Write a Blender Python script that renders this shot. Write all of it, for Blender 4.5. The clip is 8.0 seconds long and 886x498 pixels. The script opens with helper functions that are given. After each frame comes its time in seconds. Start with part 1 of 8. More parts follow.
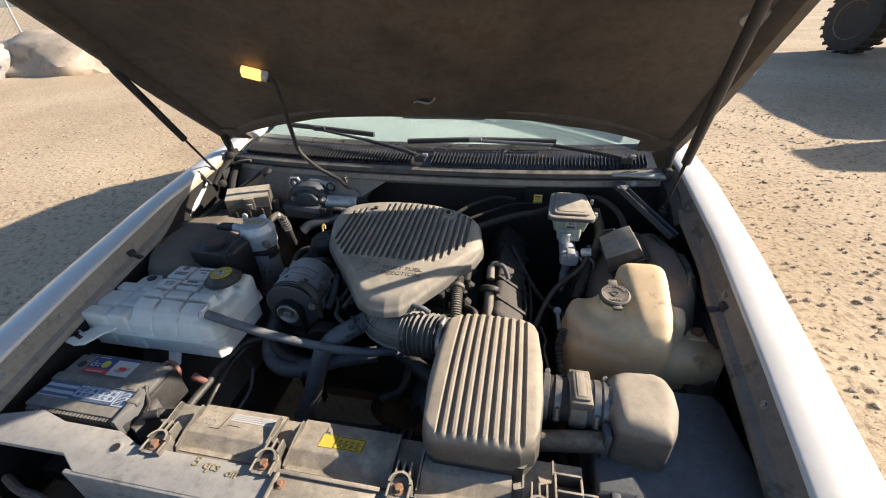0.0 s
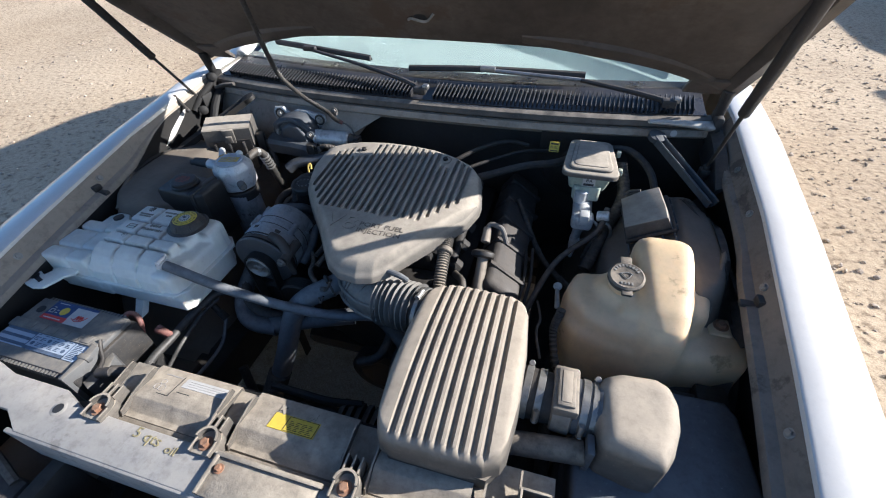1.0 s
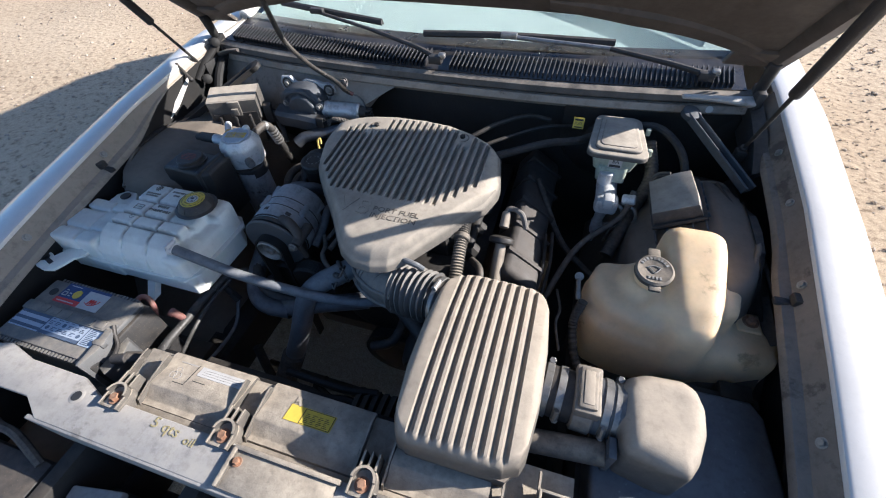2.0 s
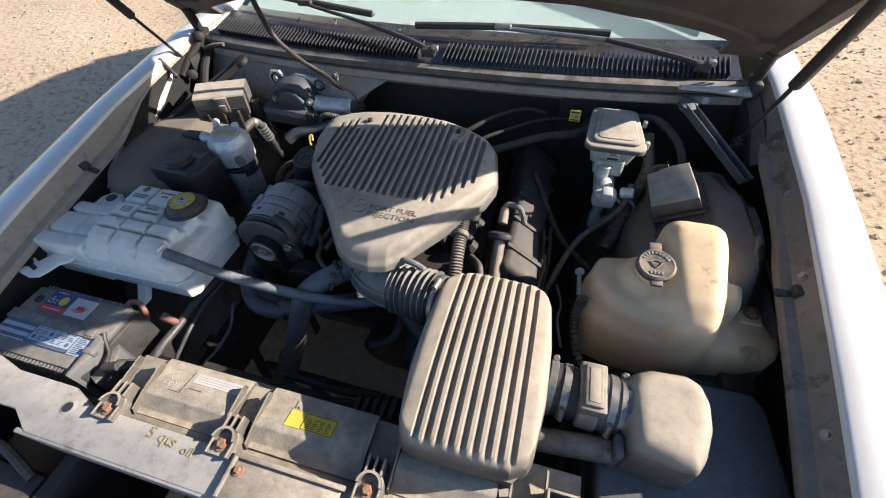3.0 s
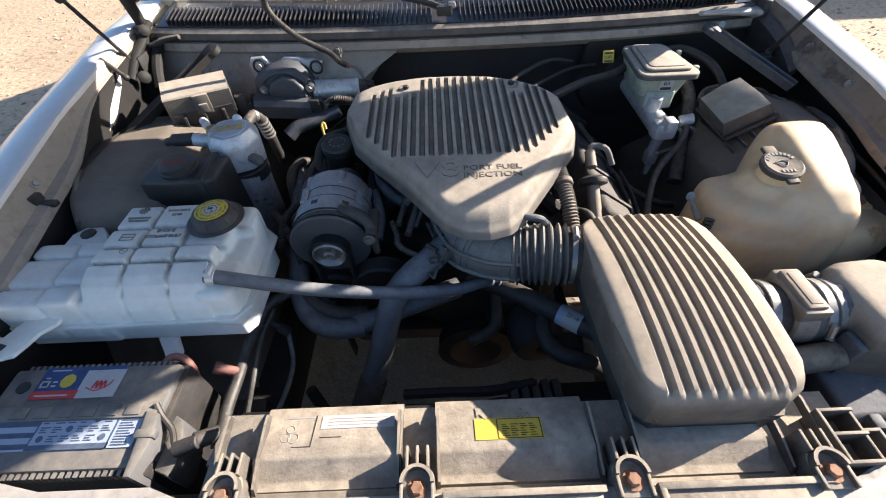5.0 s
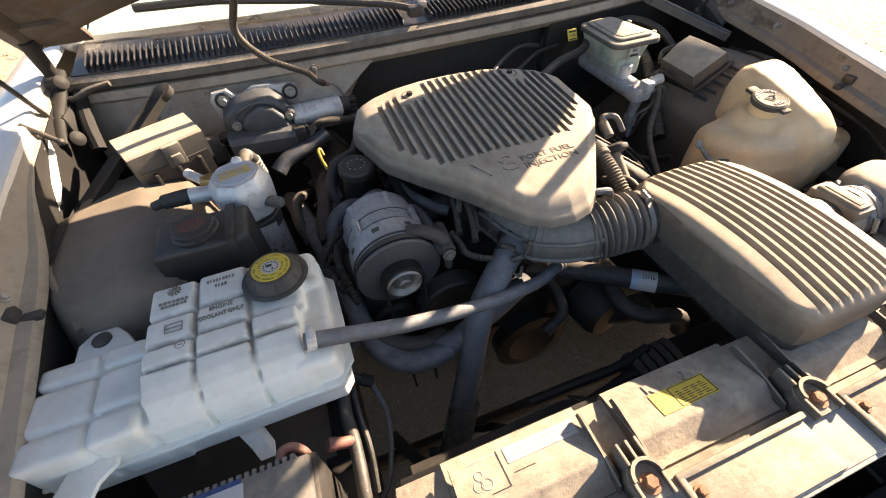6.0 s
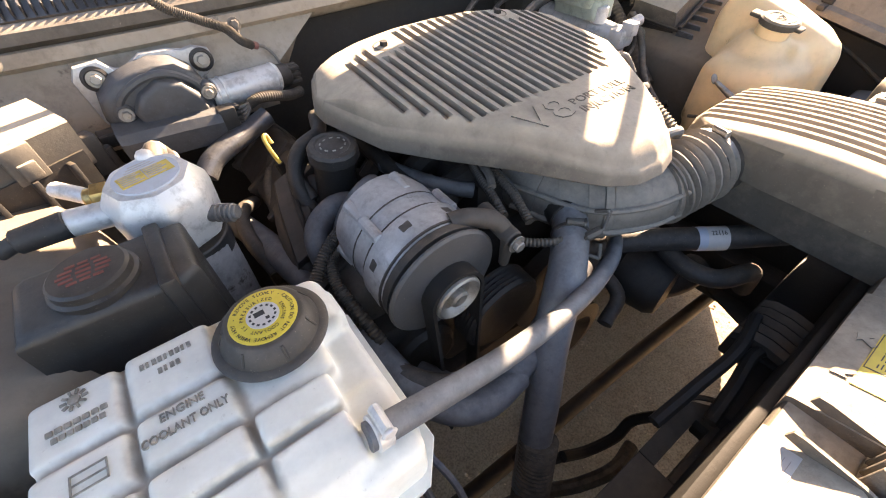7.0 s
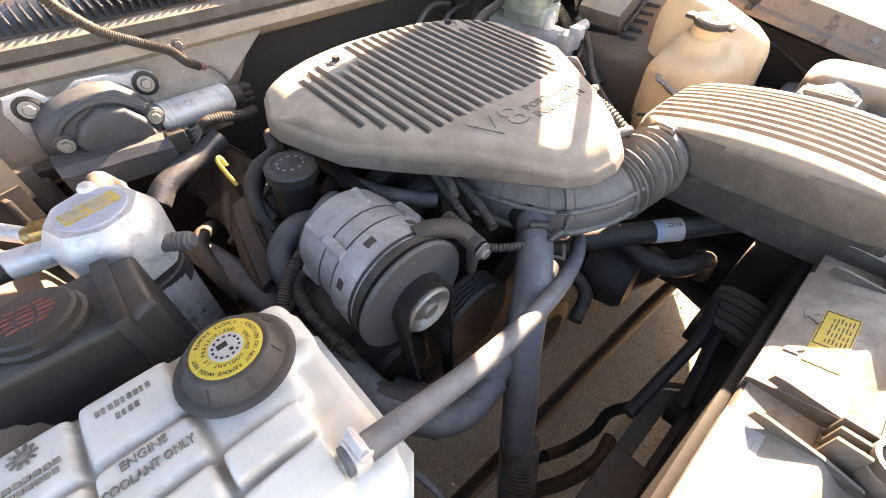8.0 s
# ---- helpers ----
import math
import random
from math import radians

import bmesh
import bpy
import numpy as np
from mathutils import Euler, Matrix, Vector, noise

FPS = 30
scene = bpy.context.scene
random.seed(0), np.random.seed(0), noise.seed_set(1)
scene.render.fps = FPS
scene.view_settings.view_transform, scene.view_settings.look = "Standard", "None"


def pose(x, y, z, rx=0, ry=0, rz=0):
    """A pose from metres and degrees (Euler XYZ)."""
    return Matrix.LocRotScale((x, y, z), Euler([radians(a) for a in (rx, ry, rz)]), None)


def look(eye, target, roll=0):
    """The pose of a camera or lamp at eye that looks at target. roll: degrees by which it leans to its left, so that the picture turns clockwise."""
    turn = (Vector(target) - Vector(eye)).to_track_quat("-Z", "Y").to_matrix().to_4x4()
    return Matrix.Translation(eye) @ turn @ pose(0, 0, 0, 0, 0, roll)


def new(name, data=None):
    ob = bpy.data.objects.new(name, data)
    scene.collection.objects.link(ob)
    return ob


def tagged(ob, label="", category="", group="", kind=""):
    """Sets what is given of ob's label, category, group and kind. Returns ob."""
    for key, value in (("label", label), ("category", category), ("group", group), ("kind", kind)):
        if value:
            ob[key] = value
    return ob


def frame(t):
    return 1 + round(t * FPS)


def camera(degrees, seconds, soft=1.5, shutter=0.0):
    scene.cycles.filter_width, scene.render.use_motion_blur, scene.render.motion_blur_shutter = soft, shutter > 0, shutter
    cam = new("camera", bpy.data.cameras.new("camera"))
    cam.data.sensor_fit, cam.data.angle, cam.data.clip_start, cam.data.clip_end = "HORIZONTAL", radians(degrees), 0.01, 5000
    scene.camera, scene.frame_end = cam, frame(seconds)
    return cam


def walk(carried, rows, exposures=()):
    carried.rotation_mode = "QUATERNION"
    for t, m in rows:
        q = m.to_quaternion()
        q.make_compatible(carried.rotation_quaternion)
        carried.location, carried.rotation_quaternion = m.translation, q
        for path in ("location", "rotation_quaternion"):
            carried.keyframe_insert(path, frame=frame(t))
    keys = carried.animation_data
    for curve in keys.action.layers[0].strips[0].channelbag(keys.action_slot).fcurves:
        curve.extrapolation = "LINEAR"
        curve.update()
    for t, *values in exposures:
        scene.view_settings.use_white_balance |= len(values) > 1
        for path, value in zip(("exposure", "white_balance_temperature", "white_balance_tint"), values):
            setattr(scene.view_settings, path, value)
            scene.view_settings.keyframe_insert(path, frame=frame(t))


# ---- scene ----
cam = camera(94.8, 8.0, soft=1.1)
METRES, EYE, TILT, LEAN, TURN = 1.3, 1.389, -32.27, 1.70, 10.77
ROWS = [
    (0.0, 0.0, 0.0, 0.0, 0.0, 0.0, 0.0),
    (0.5, 0.0454, 0.0506, 0.0204, 1.53, -4.71, -1.48),
    (1.0, 0.0661, 0.1143, 0.0488, 4.04, -10.04, -2.97),
    (1.5, 0.0607, 0.1349, 0.0731, 5.49, -13.54, -3.53),
    (3.0, 0.0347, 0.1588, 0.0841, 3.79, -16.27, -2.54),
    (3.5, 0.0419, 0.1554, 0.0812, 2.67, -16.13, -1.51),
    (4.0, 0.0354, 0.1835, 0.0612, 0.56, -15.51, 0.2),
    (4.5, -0.0546, 0.2366, 0.0132, -3.4, -15.05, 2.88),
    (5.0, -0.2368, 0.2468, -0.0054, -10.59, -13.97, 6.66),
    (6.5, -0.4722, 0.4836, 0.0371, -36.38, -19.07, 20.75),
    (7.0, -0.4685, 0.5445, 0.0244, -42.36, -21.3, 23.65),
    (7.5, -0.464, 0.5447, 0.0254, -46.34, -22.74, 25.43),
    (8.0, -0.4635, 0.5414, 0.0261, -48.21, -22.86, 26.19),
]
EXPOSURE = [(0.0, 1.31, 5550, 9), (0.5, 1.33, 5000, 8), (1.5, 1.42, 4850, 10), (3.5, 1.50, 5400, 11), (4.5, 1.63, 5400, 12), (5.0, 1.82, 5400, 12), (6.5, 2.84, 7350, 18), (7.0, 3.42, 7400, 20), (8.0, 3.72, 7500, 22)]
# two more stations beside the turn over the fender
TURNS = [(5.2, look((-0.097, 0.200, 1.232), (-0.032, 1.589, -0.205), -3.4)), (6.3, look((-0.380, 0.366, 1.157), (0.205, 1.642, -0.268), -3.2))]
walk(cam, sorted(TURNS + [(t, pose(0.311, 0, EYE, TILT, LEAN, TURN) @ pose(METRES * x, METRES * y, METRES * z, 90 + pitch, roll, yaw)) for t, x, y, z, yaw, pitch, roll in ROWS], key=lambda r: r[0]), EXPOSURE)

# ---- light: low sun from the car's left rear quarter, clear sky ----
SUN_AZ, SUN_EL = 19.5, 25.0          # degrees from +x towards +y, and above the ground
world = bpy.data.worlds.new("sky")
scene.world = world
world.use_nodes = True
wn = world.node_tree.nodes
sky = wn.new("ShaderNodeTexSky")
sky.sky_type = "NISHITA"
sky.sun_disc = False
sky.sun_elevation = radians(SUN_EL)
sky.sun_rotation = radians(90 - SUN_AZ)
wn["Background"].inputs["Strength"].default_value = 0.056
world.node_tree.links.new(sky.outputs[0], wn["Background"].inputs["Color"])
sun = new("sun", bpy.data.lights.new("sun", "SUN"))
sun.data.energy, sun.data.angle, sun.data.color = 4.65, radians(0.53), (1.0, 0.80, 0.57)
ca, sa, ce, se = math.cos(radians(SUN_AZ)), math.sin(radians(SUN_AZ)), math.cos(radians(SUN_EL)), math.sin(radians(SUN_EL))
sun.matrix_world = look((20 * ca * ce, 20 * sa * ce, 20 * se), (0, 0, 0))

# ---- materials ----
def material(name, colour, rough=0.6, metal=0.0, vary=0.25, scale=9.0, fine=160.0, bump=0.25, dust=None, settle=0.0, spots=None, spot_scale=30.0, spot_at=0.62, coat=0.0, trans=0.0, dirt=0.6, even=0.0):
    """A worn surface: colour varied at two scales, dust that lies on upward faces, spots of wear, and fine relief."""
    m = bpy.data.materials.new(name)
    m.use_nodes = True
    n, l = m.node_tree.nodes, m.node_tree.links
    b = n["Principled BSDF"]
    co = n.new("ShaderNodeTexCoord")

    def noise_at(s, detail=4.0):
        t = n.new("ShaderNodeTexNoise")
        t.inputs["Scale"].default_value, t.inputs["Detail"].default_value = s, detail
        t.inputs["Roughness"].default_value = 0.68
        l.new(co.outputs["Object"], t.inputs["Vector"])
        return t.outputs["Fac"]

    def span(v, a, c, lo=0.0, hi=1.0):
        r = n.new("ShaderNodeMapRange")
        for k, x in enumerate((a, c, lo, hi)):
            r.inputs[k + 1].default_value = x
        l.new(v, r.inputs[0])
        return r.outputs[0]

    def mix(f, a, c):
        x = n.new("ShaderNodeMix")
        x.data_type = "RGBA"
        for sock, v in ((x.inputs[0], f), (x.inputs[6], a), (x.inputs[7], c)):
            if hasattr(v, "links"):
                l.new(v, sock)
            else:
                sock.default_value = v if isinstance(v, float) else (*v, 1)
        return x.outputs[2]

    big, small = noise_at(scale), noise_at(fine, 6.0)
    dark = tuple(c * (1 - vary) for c in colour)
    light = tuple(min(1, c * (1 + vary)) for c in colour)
    col = mix(span(big, 0.3, 0.7), dark, light)
    col = mix(span(small, 0.35, 0.75, 0.0, 0.35), col, tuple(c * (1 - 1.4 * vary) if vary < 0.7 else c * 0.1 for c in colour))
    grime = span(noise_at(fine * 0.32, 10.0), 0.50, 0.66, 0.0, dirt)
    col = mix(grime, col, tuple(c * 0.38 + a for c, a in zip(colour, (0.012, 0.009, 0.006))))
    if spots:
        col = mix(span(noise_at(spot_scale, 8.0), spot_at, spot_at + 0.06), col, spots)
    ru = span(big, 0.3, 0.7, max(0.02, rough - 0.08), min(1, rough + 0.08))
    if dust:
        geo = n.new("ShaderNodeNewGeometry")
        sep = n.new("ShaderNodeSeparateXYZ")
        l.new(geo.outputs["Normal"], sep.inputs[0])
        up = span(sep.outputs[2], 0.1, 0.9)
        patch = span(noise_at(scale * 2.3, 5.0), 0.28, 0.68, even, 1.0)
        mul = n.new("ShaderNodeMath")
        mul.operation = "MULTIPLY"
        l.new(up, mul.inputs[0])
        l.new(patch, mul.inputs[1])
        amount = n.new("ShaderNodeMath")
        amount.operation = "MULTIPLY_ADD"
        amount.inputs[1].default_value, amount.inputs[2].default_value = settle, settle * 0.06
        l.new(mul.outputs[0], amount.inputs[0])
        col = mix(amount.outputs[0], col, dust)
        col = mix(span(noise_at(scale * 1.7 + 14.0, 9.0), 0.48, 0.74, 0.0, min(0.22, 0.05 + settle * 0.2)), col, tuple(0.75 * c for c in dust))
        col = mix(span(noise_at(scale * 5.0 + 30.0, 8.0), 0.52, 0.70, 0.0, 0.30 * dirt + 0.08), col, tuple(0.45 * c for c in colour))
        col = mix(span(noise_at(fine * 3.2, 3.0), 0.66, 0.72, 0.0, 0.45), col, dust)
        rmix = n.new("ShaderNodeMix")
        l.new(amount.outputs[0], rmix.inputs[0])
        l.new(ru, rmix.inputs[2])
        rmix.inputs[3].default_value = 0.95
        ru = rmix.outputs[0]
    l.new(col, b.inputs["Base Color"])
    l.new(ru, b.inputs["Roughness"])
    b.inputs["Metallic"].default_value = metal
    b.inputs["Coat Weight"].default_value = coat
    b.inputs["Coat Roughness"].default_value = 0.12
    if trans:
        b.inputs["Subsurface Weight"].default_value = trans
        b.inputs["Subsurface Radius"].default_value = (0.03, 0.025, 0.017)
        b.inputs["Subsurface Scale"].default_value = 0.6 if trans < 0.5 else 1.3
    if bump:
        bn = n.new("ShaderNodeBump")
        bn.inputs["Strength"].default_value, bn.inputs["Distance"].default_value = bump, 0.0015
        l.new(small, bn.inputs["Height"])
        l.new(bn.outputs[0], b.inputs["Normal"])
    return m


TAN = (0.42, 0.34, 0.25)
M = dict(
    paint=material("cream_car_paint", (0.76, 0.72, 0.66), 0.30, 0.0, 0.04, 6, 240, 0.03, TAN, 0.12, coat=0.5, dirt=0.04),
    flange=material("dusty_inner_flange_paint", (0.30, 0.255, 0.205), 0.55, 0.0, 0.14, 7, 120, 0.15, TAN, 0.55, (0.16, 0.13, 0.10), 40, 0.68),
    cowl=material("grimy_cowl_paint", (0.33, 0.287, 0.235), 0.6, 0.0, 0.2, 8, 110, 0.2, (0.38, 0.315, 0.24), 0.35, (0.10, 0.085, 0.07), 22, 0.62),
    support=material("primered_support_steel", (0.34, 0.32, 0.30), 0.62, 0.0, 0.22, 9, 150, 0.2, (0.44, 0.405, 0.35), 0.70, (0.15, 0.135, 0.12), 17, 0.60),
    house=material("dusty_wheelhouse", (0.095, 0.080, 0.064), 0.7, 0.0, 0.2, 7, 120, 0.3, (0.24, 0.20, 0.152), 0.8, (0.05, 0.045, 0.04), 14, 0.66, dirt=0.3, even=0.5),
    # darker copy of the flange paint: right-side shade in the colour, plus grimy spots
    shadedflange=material("shaded_inner_flange_paint", (0.17, 0.145, 0.12), 0.55, 0.0, 0.2, 7, 120, 0.2, TAN, 0.3, (0.06, 0.05, 0.042), 12, 0.55),
    bluelabel=material("bluish_white_label", (0.42, 0.47, 0.55), 0.45, 0.0, 0.06, 20, 200, 0.05, dirt=0.1),
    bluegrey=material("blue_grey_print", (0.10, 0.13, 0.19), 0.6, 0.0, 0.1, 20, 200, 0.0),
    faintprint=material("faded_grey_print", (0.40, 0.38, 0.35), 0.6, 0.0, 0.2, 60, 200, 0.0),
    greyhose=material("pale_grey_rubber_hose", (0.10, 0.108, 0.12), 0.45, 0.0, 0.25, 20, 250, 0.2, (0.30, 0.305, 0.31), 0.6),
    bare=material("bare_pale_metal", (0.55, 0.52, 0.47), 0.5, 0.1, 0.15, 12, 120, 0.15, TAN, 0.2, (0.28, 0.22, 0.16), 40, 0.66),
    gloss=material("glossy_black_plastic", (0.016, 0.016, 0.017), 0.28, 0.0, 0.25, 12, 200, 0.1, TAN, 0.08),
    deepblack=material("near_black", (0.010, 0.009, 0.008), 0.7, 0.0, 0.4, 12, 120, 0.3),
    scuffedpipe=material("scuffed_bare_pipe", (0.075, 0.073, 0.070), 0.5, 0.4, 0.4, 40, 180, 0.3, (0.16, 0.145, 0.125), 0.3, (0.26, 0.255, 0.24), 60, 0.60),
    sleeve=material("grey_cloth_sleeve", (0.16, 0.15, 0.14), 0.7, 0.1, 0.35, 30, 300, 0.4, TAN, 0.25),
    oilblack=material("oily_black_plastic", (0.014, 0.014, 0.0145), 0.42, 0.0, 0.35, 18, 160, 0.25, (0.16, 0.145, 0.125), 0.28, (0.05, 0.045, 0.04), 30, 0.66),
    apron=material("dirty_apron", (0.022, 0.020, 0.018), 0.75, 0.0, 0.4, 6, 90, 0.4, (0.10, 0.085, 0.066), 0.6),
    black=material("black_plastic", (0.022, 0.022, 0.023), 0.55, 0.0, 0.25, 12, 200, 0.2, TAN, 0.16),
    dusty=material("dusty_black_plastic", (0.045, 0.042, 0.038), 0.7, 0.0, 0.3, 14, 260, 0.35, (0.36, 0.30, 0.225), 0.85),
    cover=material("dusty_engine_cover", (0.065, 0.060, 0.054), 0.72, 0.0, 0.2, 10, 300, 0.3, (0.50, 0.435, 0.345), 0.92, (0.10, 0.085, 0.07), 18, 0.70, dirt=0.25, even=0.55),
    coveredge=material("edge_shaded_cover_lettering", (0.075, 0.067, 0.058), 0.7, 0.0, 0.4, 60, 300, 0.2, (0.36, 0.30, 0.22), 0.45),
    shroud=material("dusty_radiator_shroud", (0.075, 0.067, 0.058), 0.75, 0.0, 0.4, 13, 210, 0.5, (0.45, 0.385, 0.295), 0.97, (0.12, 0.105, 0.09), 24, 0.58, even=0.4),
    airbox=material("airbox_plastic", (0.070, 0.075, 0.084), 0.55, 0.0, 0.3, 12, 90, 0.6, (0.20, 0.205, 0.21), 0.5, (0.24, 0.24, 0.245), 110, 0.635, even=0.3),
    dome=material("airbox_dome_plastic", (0.07, 0.064, 0.056), 0.62, 0.0, 0.15, 9, 150, 0.25, (0.47, 0.395, 0.30), 0.92, dirt=0.3, even=0.62),
    rubber=material("grey_rubber_hose", (0.070, 0.076, 0.085), 0.45, 0.0, 0.25, 20, 250, 0.2, (0.25, 0.25, 0.25), 0.6),
    dustrubber=material("dusty_grey_duct_rubber", (0.10, 0.097, 0.092), 0.6, 0.0, 0.2, 20, 200, 0.2, (0.36, 0.325, 0.275), 0.7, even=0.3),
    shield=material("dark_grey_moulded_disc", (0.066, 0.068, 0.072), 0.55, 0.0, 0.12, 20, 260, 0.15, TAN, 0.1, dirt=0.2),
    darkrubber=material("black_rubber", (0.020, 0.020, 0.021), 0.6, 0.0, 0.3, 20, 200, 0.25, TAN, 0.15),
    loom=material("wire_loom", (0.028, 0.027, 0.026), 0.6, 0.0, 0.3, 30, 300, 0.3, TAN, 0.3),
    engine=material("oily_engine_metal", (0.016, 0.0145, 0.0135), 0.6, 0.2, 0.4, 12, 90, 0.5, (0.085, 0.074, 0.063), 0.5),
    alu=material("cast_aluminium", (0.50, 0.51, 0.52), 0.5, 0.55, 0.25, 14, 160, 0.4, (0.34, 0.33, 0.31), 0.5, (0.13, 0.12, 0.11), 22, 0.62),
    brightalu=material("bright_aluminium", (0.72, 0.72, 0.71), 0.40, 0.35, 0.12, 10, 180, 0.15, (0.5, 0.48, 0.44), 0.25, (0.24, 0.21, 0.15), 24, 0.66),
    meterbody=material("dusty_cast_meter_body", (0.20, 0.18, 0.155), 0.6, 0.3, 0.25, 20, 160, 0.35, (0.50, 0.42, 0.31), 0.6, (0.09, 0.08, 0.07), 40, 0.62),
    motorcase=material("grey_gear_case", (0.062, 0.068, 0.077), 0.48, 0.15, 0.25, 14, 120, 0.35, (0.16, 0.163, 0.165), 0.55, (0.17, 0.175, 0.18), 50, 0.66),
    slat=material("worn_black_slats", (0.022, 0.022, 0.024), 0.32, 0.0, 0.3, 30, 200, 0.1, (0.22, 0.20, 0.18), 0.25),
    castbrown=material("grimy_cast_cover", (0.055, 0.049, 0.044), 0.6, 0.2, 0.3, 14, 120, 0.4, (0.14, 0.12, 0.10), 0.55, (0.03, 0.026, 0.022), 30, 0.60),
    foil=material("crumpled_foil", (0.15, 0.16, 0.18), 0.38, 0.6, 0.4, 30, 60, 0.9, (0.13, 0.13, 0.13), 0.3, (0.10, 0.10, 0.10), 30, 0.55),
    steel=material("zinc_steel", (0.34, 0.335, 0.32), 0.48, 0.85, 0.2, 25, 200, 0.15, TAN, 0.2, (0.22, 0.17, 0.12), 60, 0.64),
    rust=material("rusty_bolt", (0.34, 0.17, 0.09), 0.8, 0.2, 0.4, 60, 300, 0.5, TAN, 0.3),
    brass=material("brass_nut", (0.62, 0.44, 0.17), 0.35, 0.9, 0.2, 40, 200, 0.15, TAN, 0.15),
    tank=material("milky_coolant_tank_plastic", (0.93, 0.92, 0.83), 0.36, 0.0, 0.03, 9, 60, 0.10, (0.54, 0.505, 0.43), 0.58, (0.55, 0.50, 0.40), 16, 0.68, trans=0.10, dirt=0.06, even=0.35),
    washer=material("yellowed_washer_tank_plastic", (0.84, 0.62, 0.36), 0.42, 0.0, 0.10, 7, 70, 0.08, (0.48, 0.37, 0.24), 0.35, (0.40, 0.27, 0.14), 9, 0.60, trans=0.35, dirt=0.16),
    brakefluid=material("pale_green_reservoir_plastic", (0.46, 0.50, 0.40), 0.5, 0.0, 0.15, 12, 120, 0.1, TAN, 0.2, trans=0.1),
    battery=material("grey_battery_case", (0.085, 0.088, 0.093), 0.55, 0.0, 0.2, 10, 200, 0.2, (0.36, 0.315, 0.245), 0.7, dirt=0.35),
    yellow=material("yellow_label", (0.66, 0.50, 0.06), 0.55, 0.0, 0.06, 20, 200, 0.05, dirt=0.15),
    dullyellow=material("faded_yellow_label", (0.62, 0.46, 0.10), 0.6, 0.0, 0.1, 20, 200, 0.05),
    white=material("white_label", (0.52, 0.50, 0.47), 0.5, 0.0, 0.06, 20, 200, 0.05, dirt=0.15),
    ink=material("black_print", (0.03, 0.03, 0.03), 0.6, 0.0, 0.1, 20, 200, 0.0),
    red=material("red_label", (0.55, 0.05, 0.04), 0.5, 0.0, 0.1, 20, 200, 0.0),
    redink=material("faded_red_print", (0.19, 0.06, 0.045), 0.6, 0.0, 0.1, 20, 200, 0.0),
    blue=material("blue_label", (0.04, 0.07, 0.19), 0.5, 0.0, 0.1, 20, 200, 0.0),
    redrubber=material("faded_red_rubber", (0.20, 0.07, 0.06), 0.6, 0.0, 0.2, 30, 200, 0.2, TAN, 0.3),
    chalk=material("yellow_paint_marker", (0.34, 0.29, 0.15), 0.8, 0.0, 0.25, 60, 300, 0.0),
    mouldedge=material("darker_moulded_marks", (0.30, 0.27, 0.22), 0.8, 0.0, 0.5, 90, 260, 0.3),
    greyprint=material("moulded_grey_lettering", (0.34, 0.33, 0.29), 0.7, 0.0, 0.2, 40, 200, 0.0),
    hood=material("hood_underside_liner", (0.092, 0.076, 0.061), 0.68, 0.0, 0.55, 4, 70, 0.5, None, 0.0, (0.085, 0.063, 0.045), 4, 0.58),
    hoodframe=material("dusty_hood_frame_paint", (0.085, 0.07, 0.056), 0.6, 0.0, 0.3, 6, 100, 0.2, None, 0.0, (0.05, 0.04, 0.033), 15, 0.6),
    scuff=material("flaked_grey_paint", (0.32, 0.30, 0.27), 0.7, 0.0, 0.5, 40, 160, 0.4),
    dash=material("pale_green_dash_vinyl", (0.33, 0.39, 0.375), 0.6, 0.0, 0.06, 6, 300, 0.1, dirt=0.05),
    dashdark=material("dark_dash_grille", (0.07, 0.075, 0.08), 0.6, 0.0, 0.1, 10, 200, 0.1),
    concrete=material("sunlit_concrete", (0.42, 0.35, 0.27), 0.9, 0.0, 0.2, 1.5, 12, 0.6),
    tyre=material("dusty_tyre", (0.04, 0.037, 0.034), 0.85, 0.0, 0.3, 3, 20, 0.5, (0.30, 0.24, 0.17), 0.5),
    rim=material("ochre_wheel_paint", (0.45, 0.32, 0.12), 0.55, 0.0, 0.2, 3, 30, 0.2, TAN, 0.3),
    machine=material("weathered_machine_paint", (0.40, 0.30, 0.10), 0.6, 0.0, 0.25, 2, 20, 0.2, TAN, 0.4),
    galv=material("galvanised_wire", (0.40, 0.41, 0.42), 0.45, 0.6, 0.15, 3, 40, 0.0),
)


def glass_material():
    m = bpy.data.materials.new("windshield_glass")
    m.use_nodes = True
    b = m.node_tree.nodes["Principled BSDF"]
    b.inputs["Base Color"].default_value = (0.90, 0.96, 0.95, 1)
    b.inputs["Roughness"].default_value = 0.02
    b.inputs["Transmission Weight"].default_value = 1.0
    b.inputs["IOR"].default_value = 1.45
    return m


def lamp_material():
    m = bpy.data.materials.new("lit_hood_lamp")
    m.use_nodes = True
    b = m.node_tree.nodes["Principled BSDF"]
    b.inputs["Base Color"].default_value = (0.9, 0.7, 0.4, 1)
    b.inputs["Emission Color"].default_value = (1.0, 0.42, 0.07, 1)
    b.inputs["Emission Strength"].default_value = 1.0
    return m


M["seal"] = material("dusty_rubber_seal", (0.05, 0.046, 0.041), 0.7, 0.0, 0.3, 8, 120, 0.4, (0.38, 0.325, 0.26), 0.8, (0.05, 0.045, 0.04), 20, 0.62)


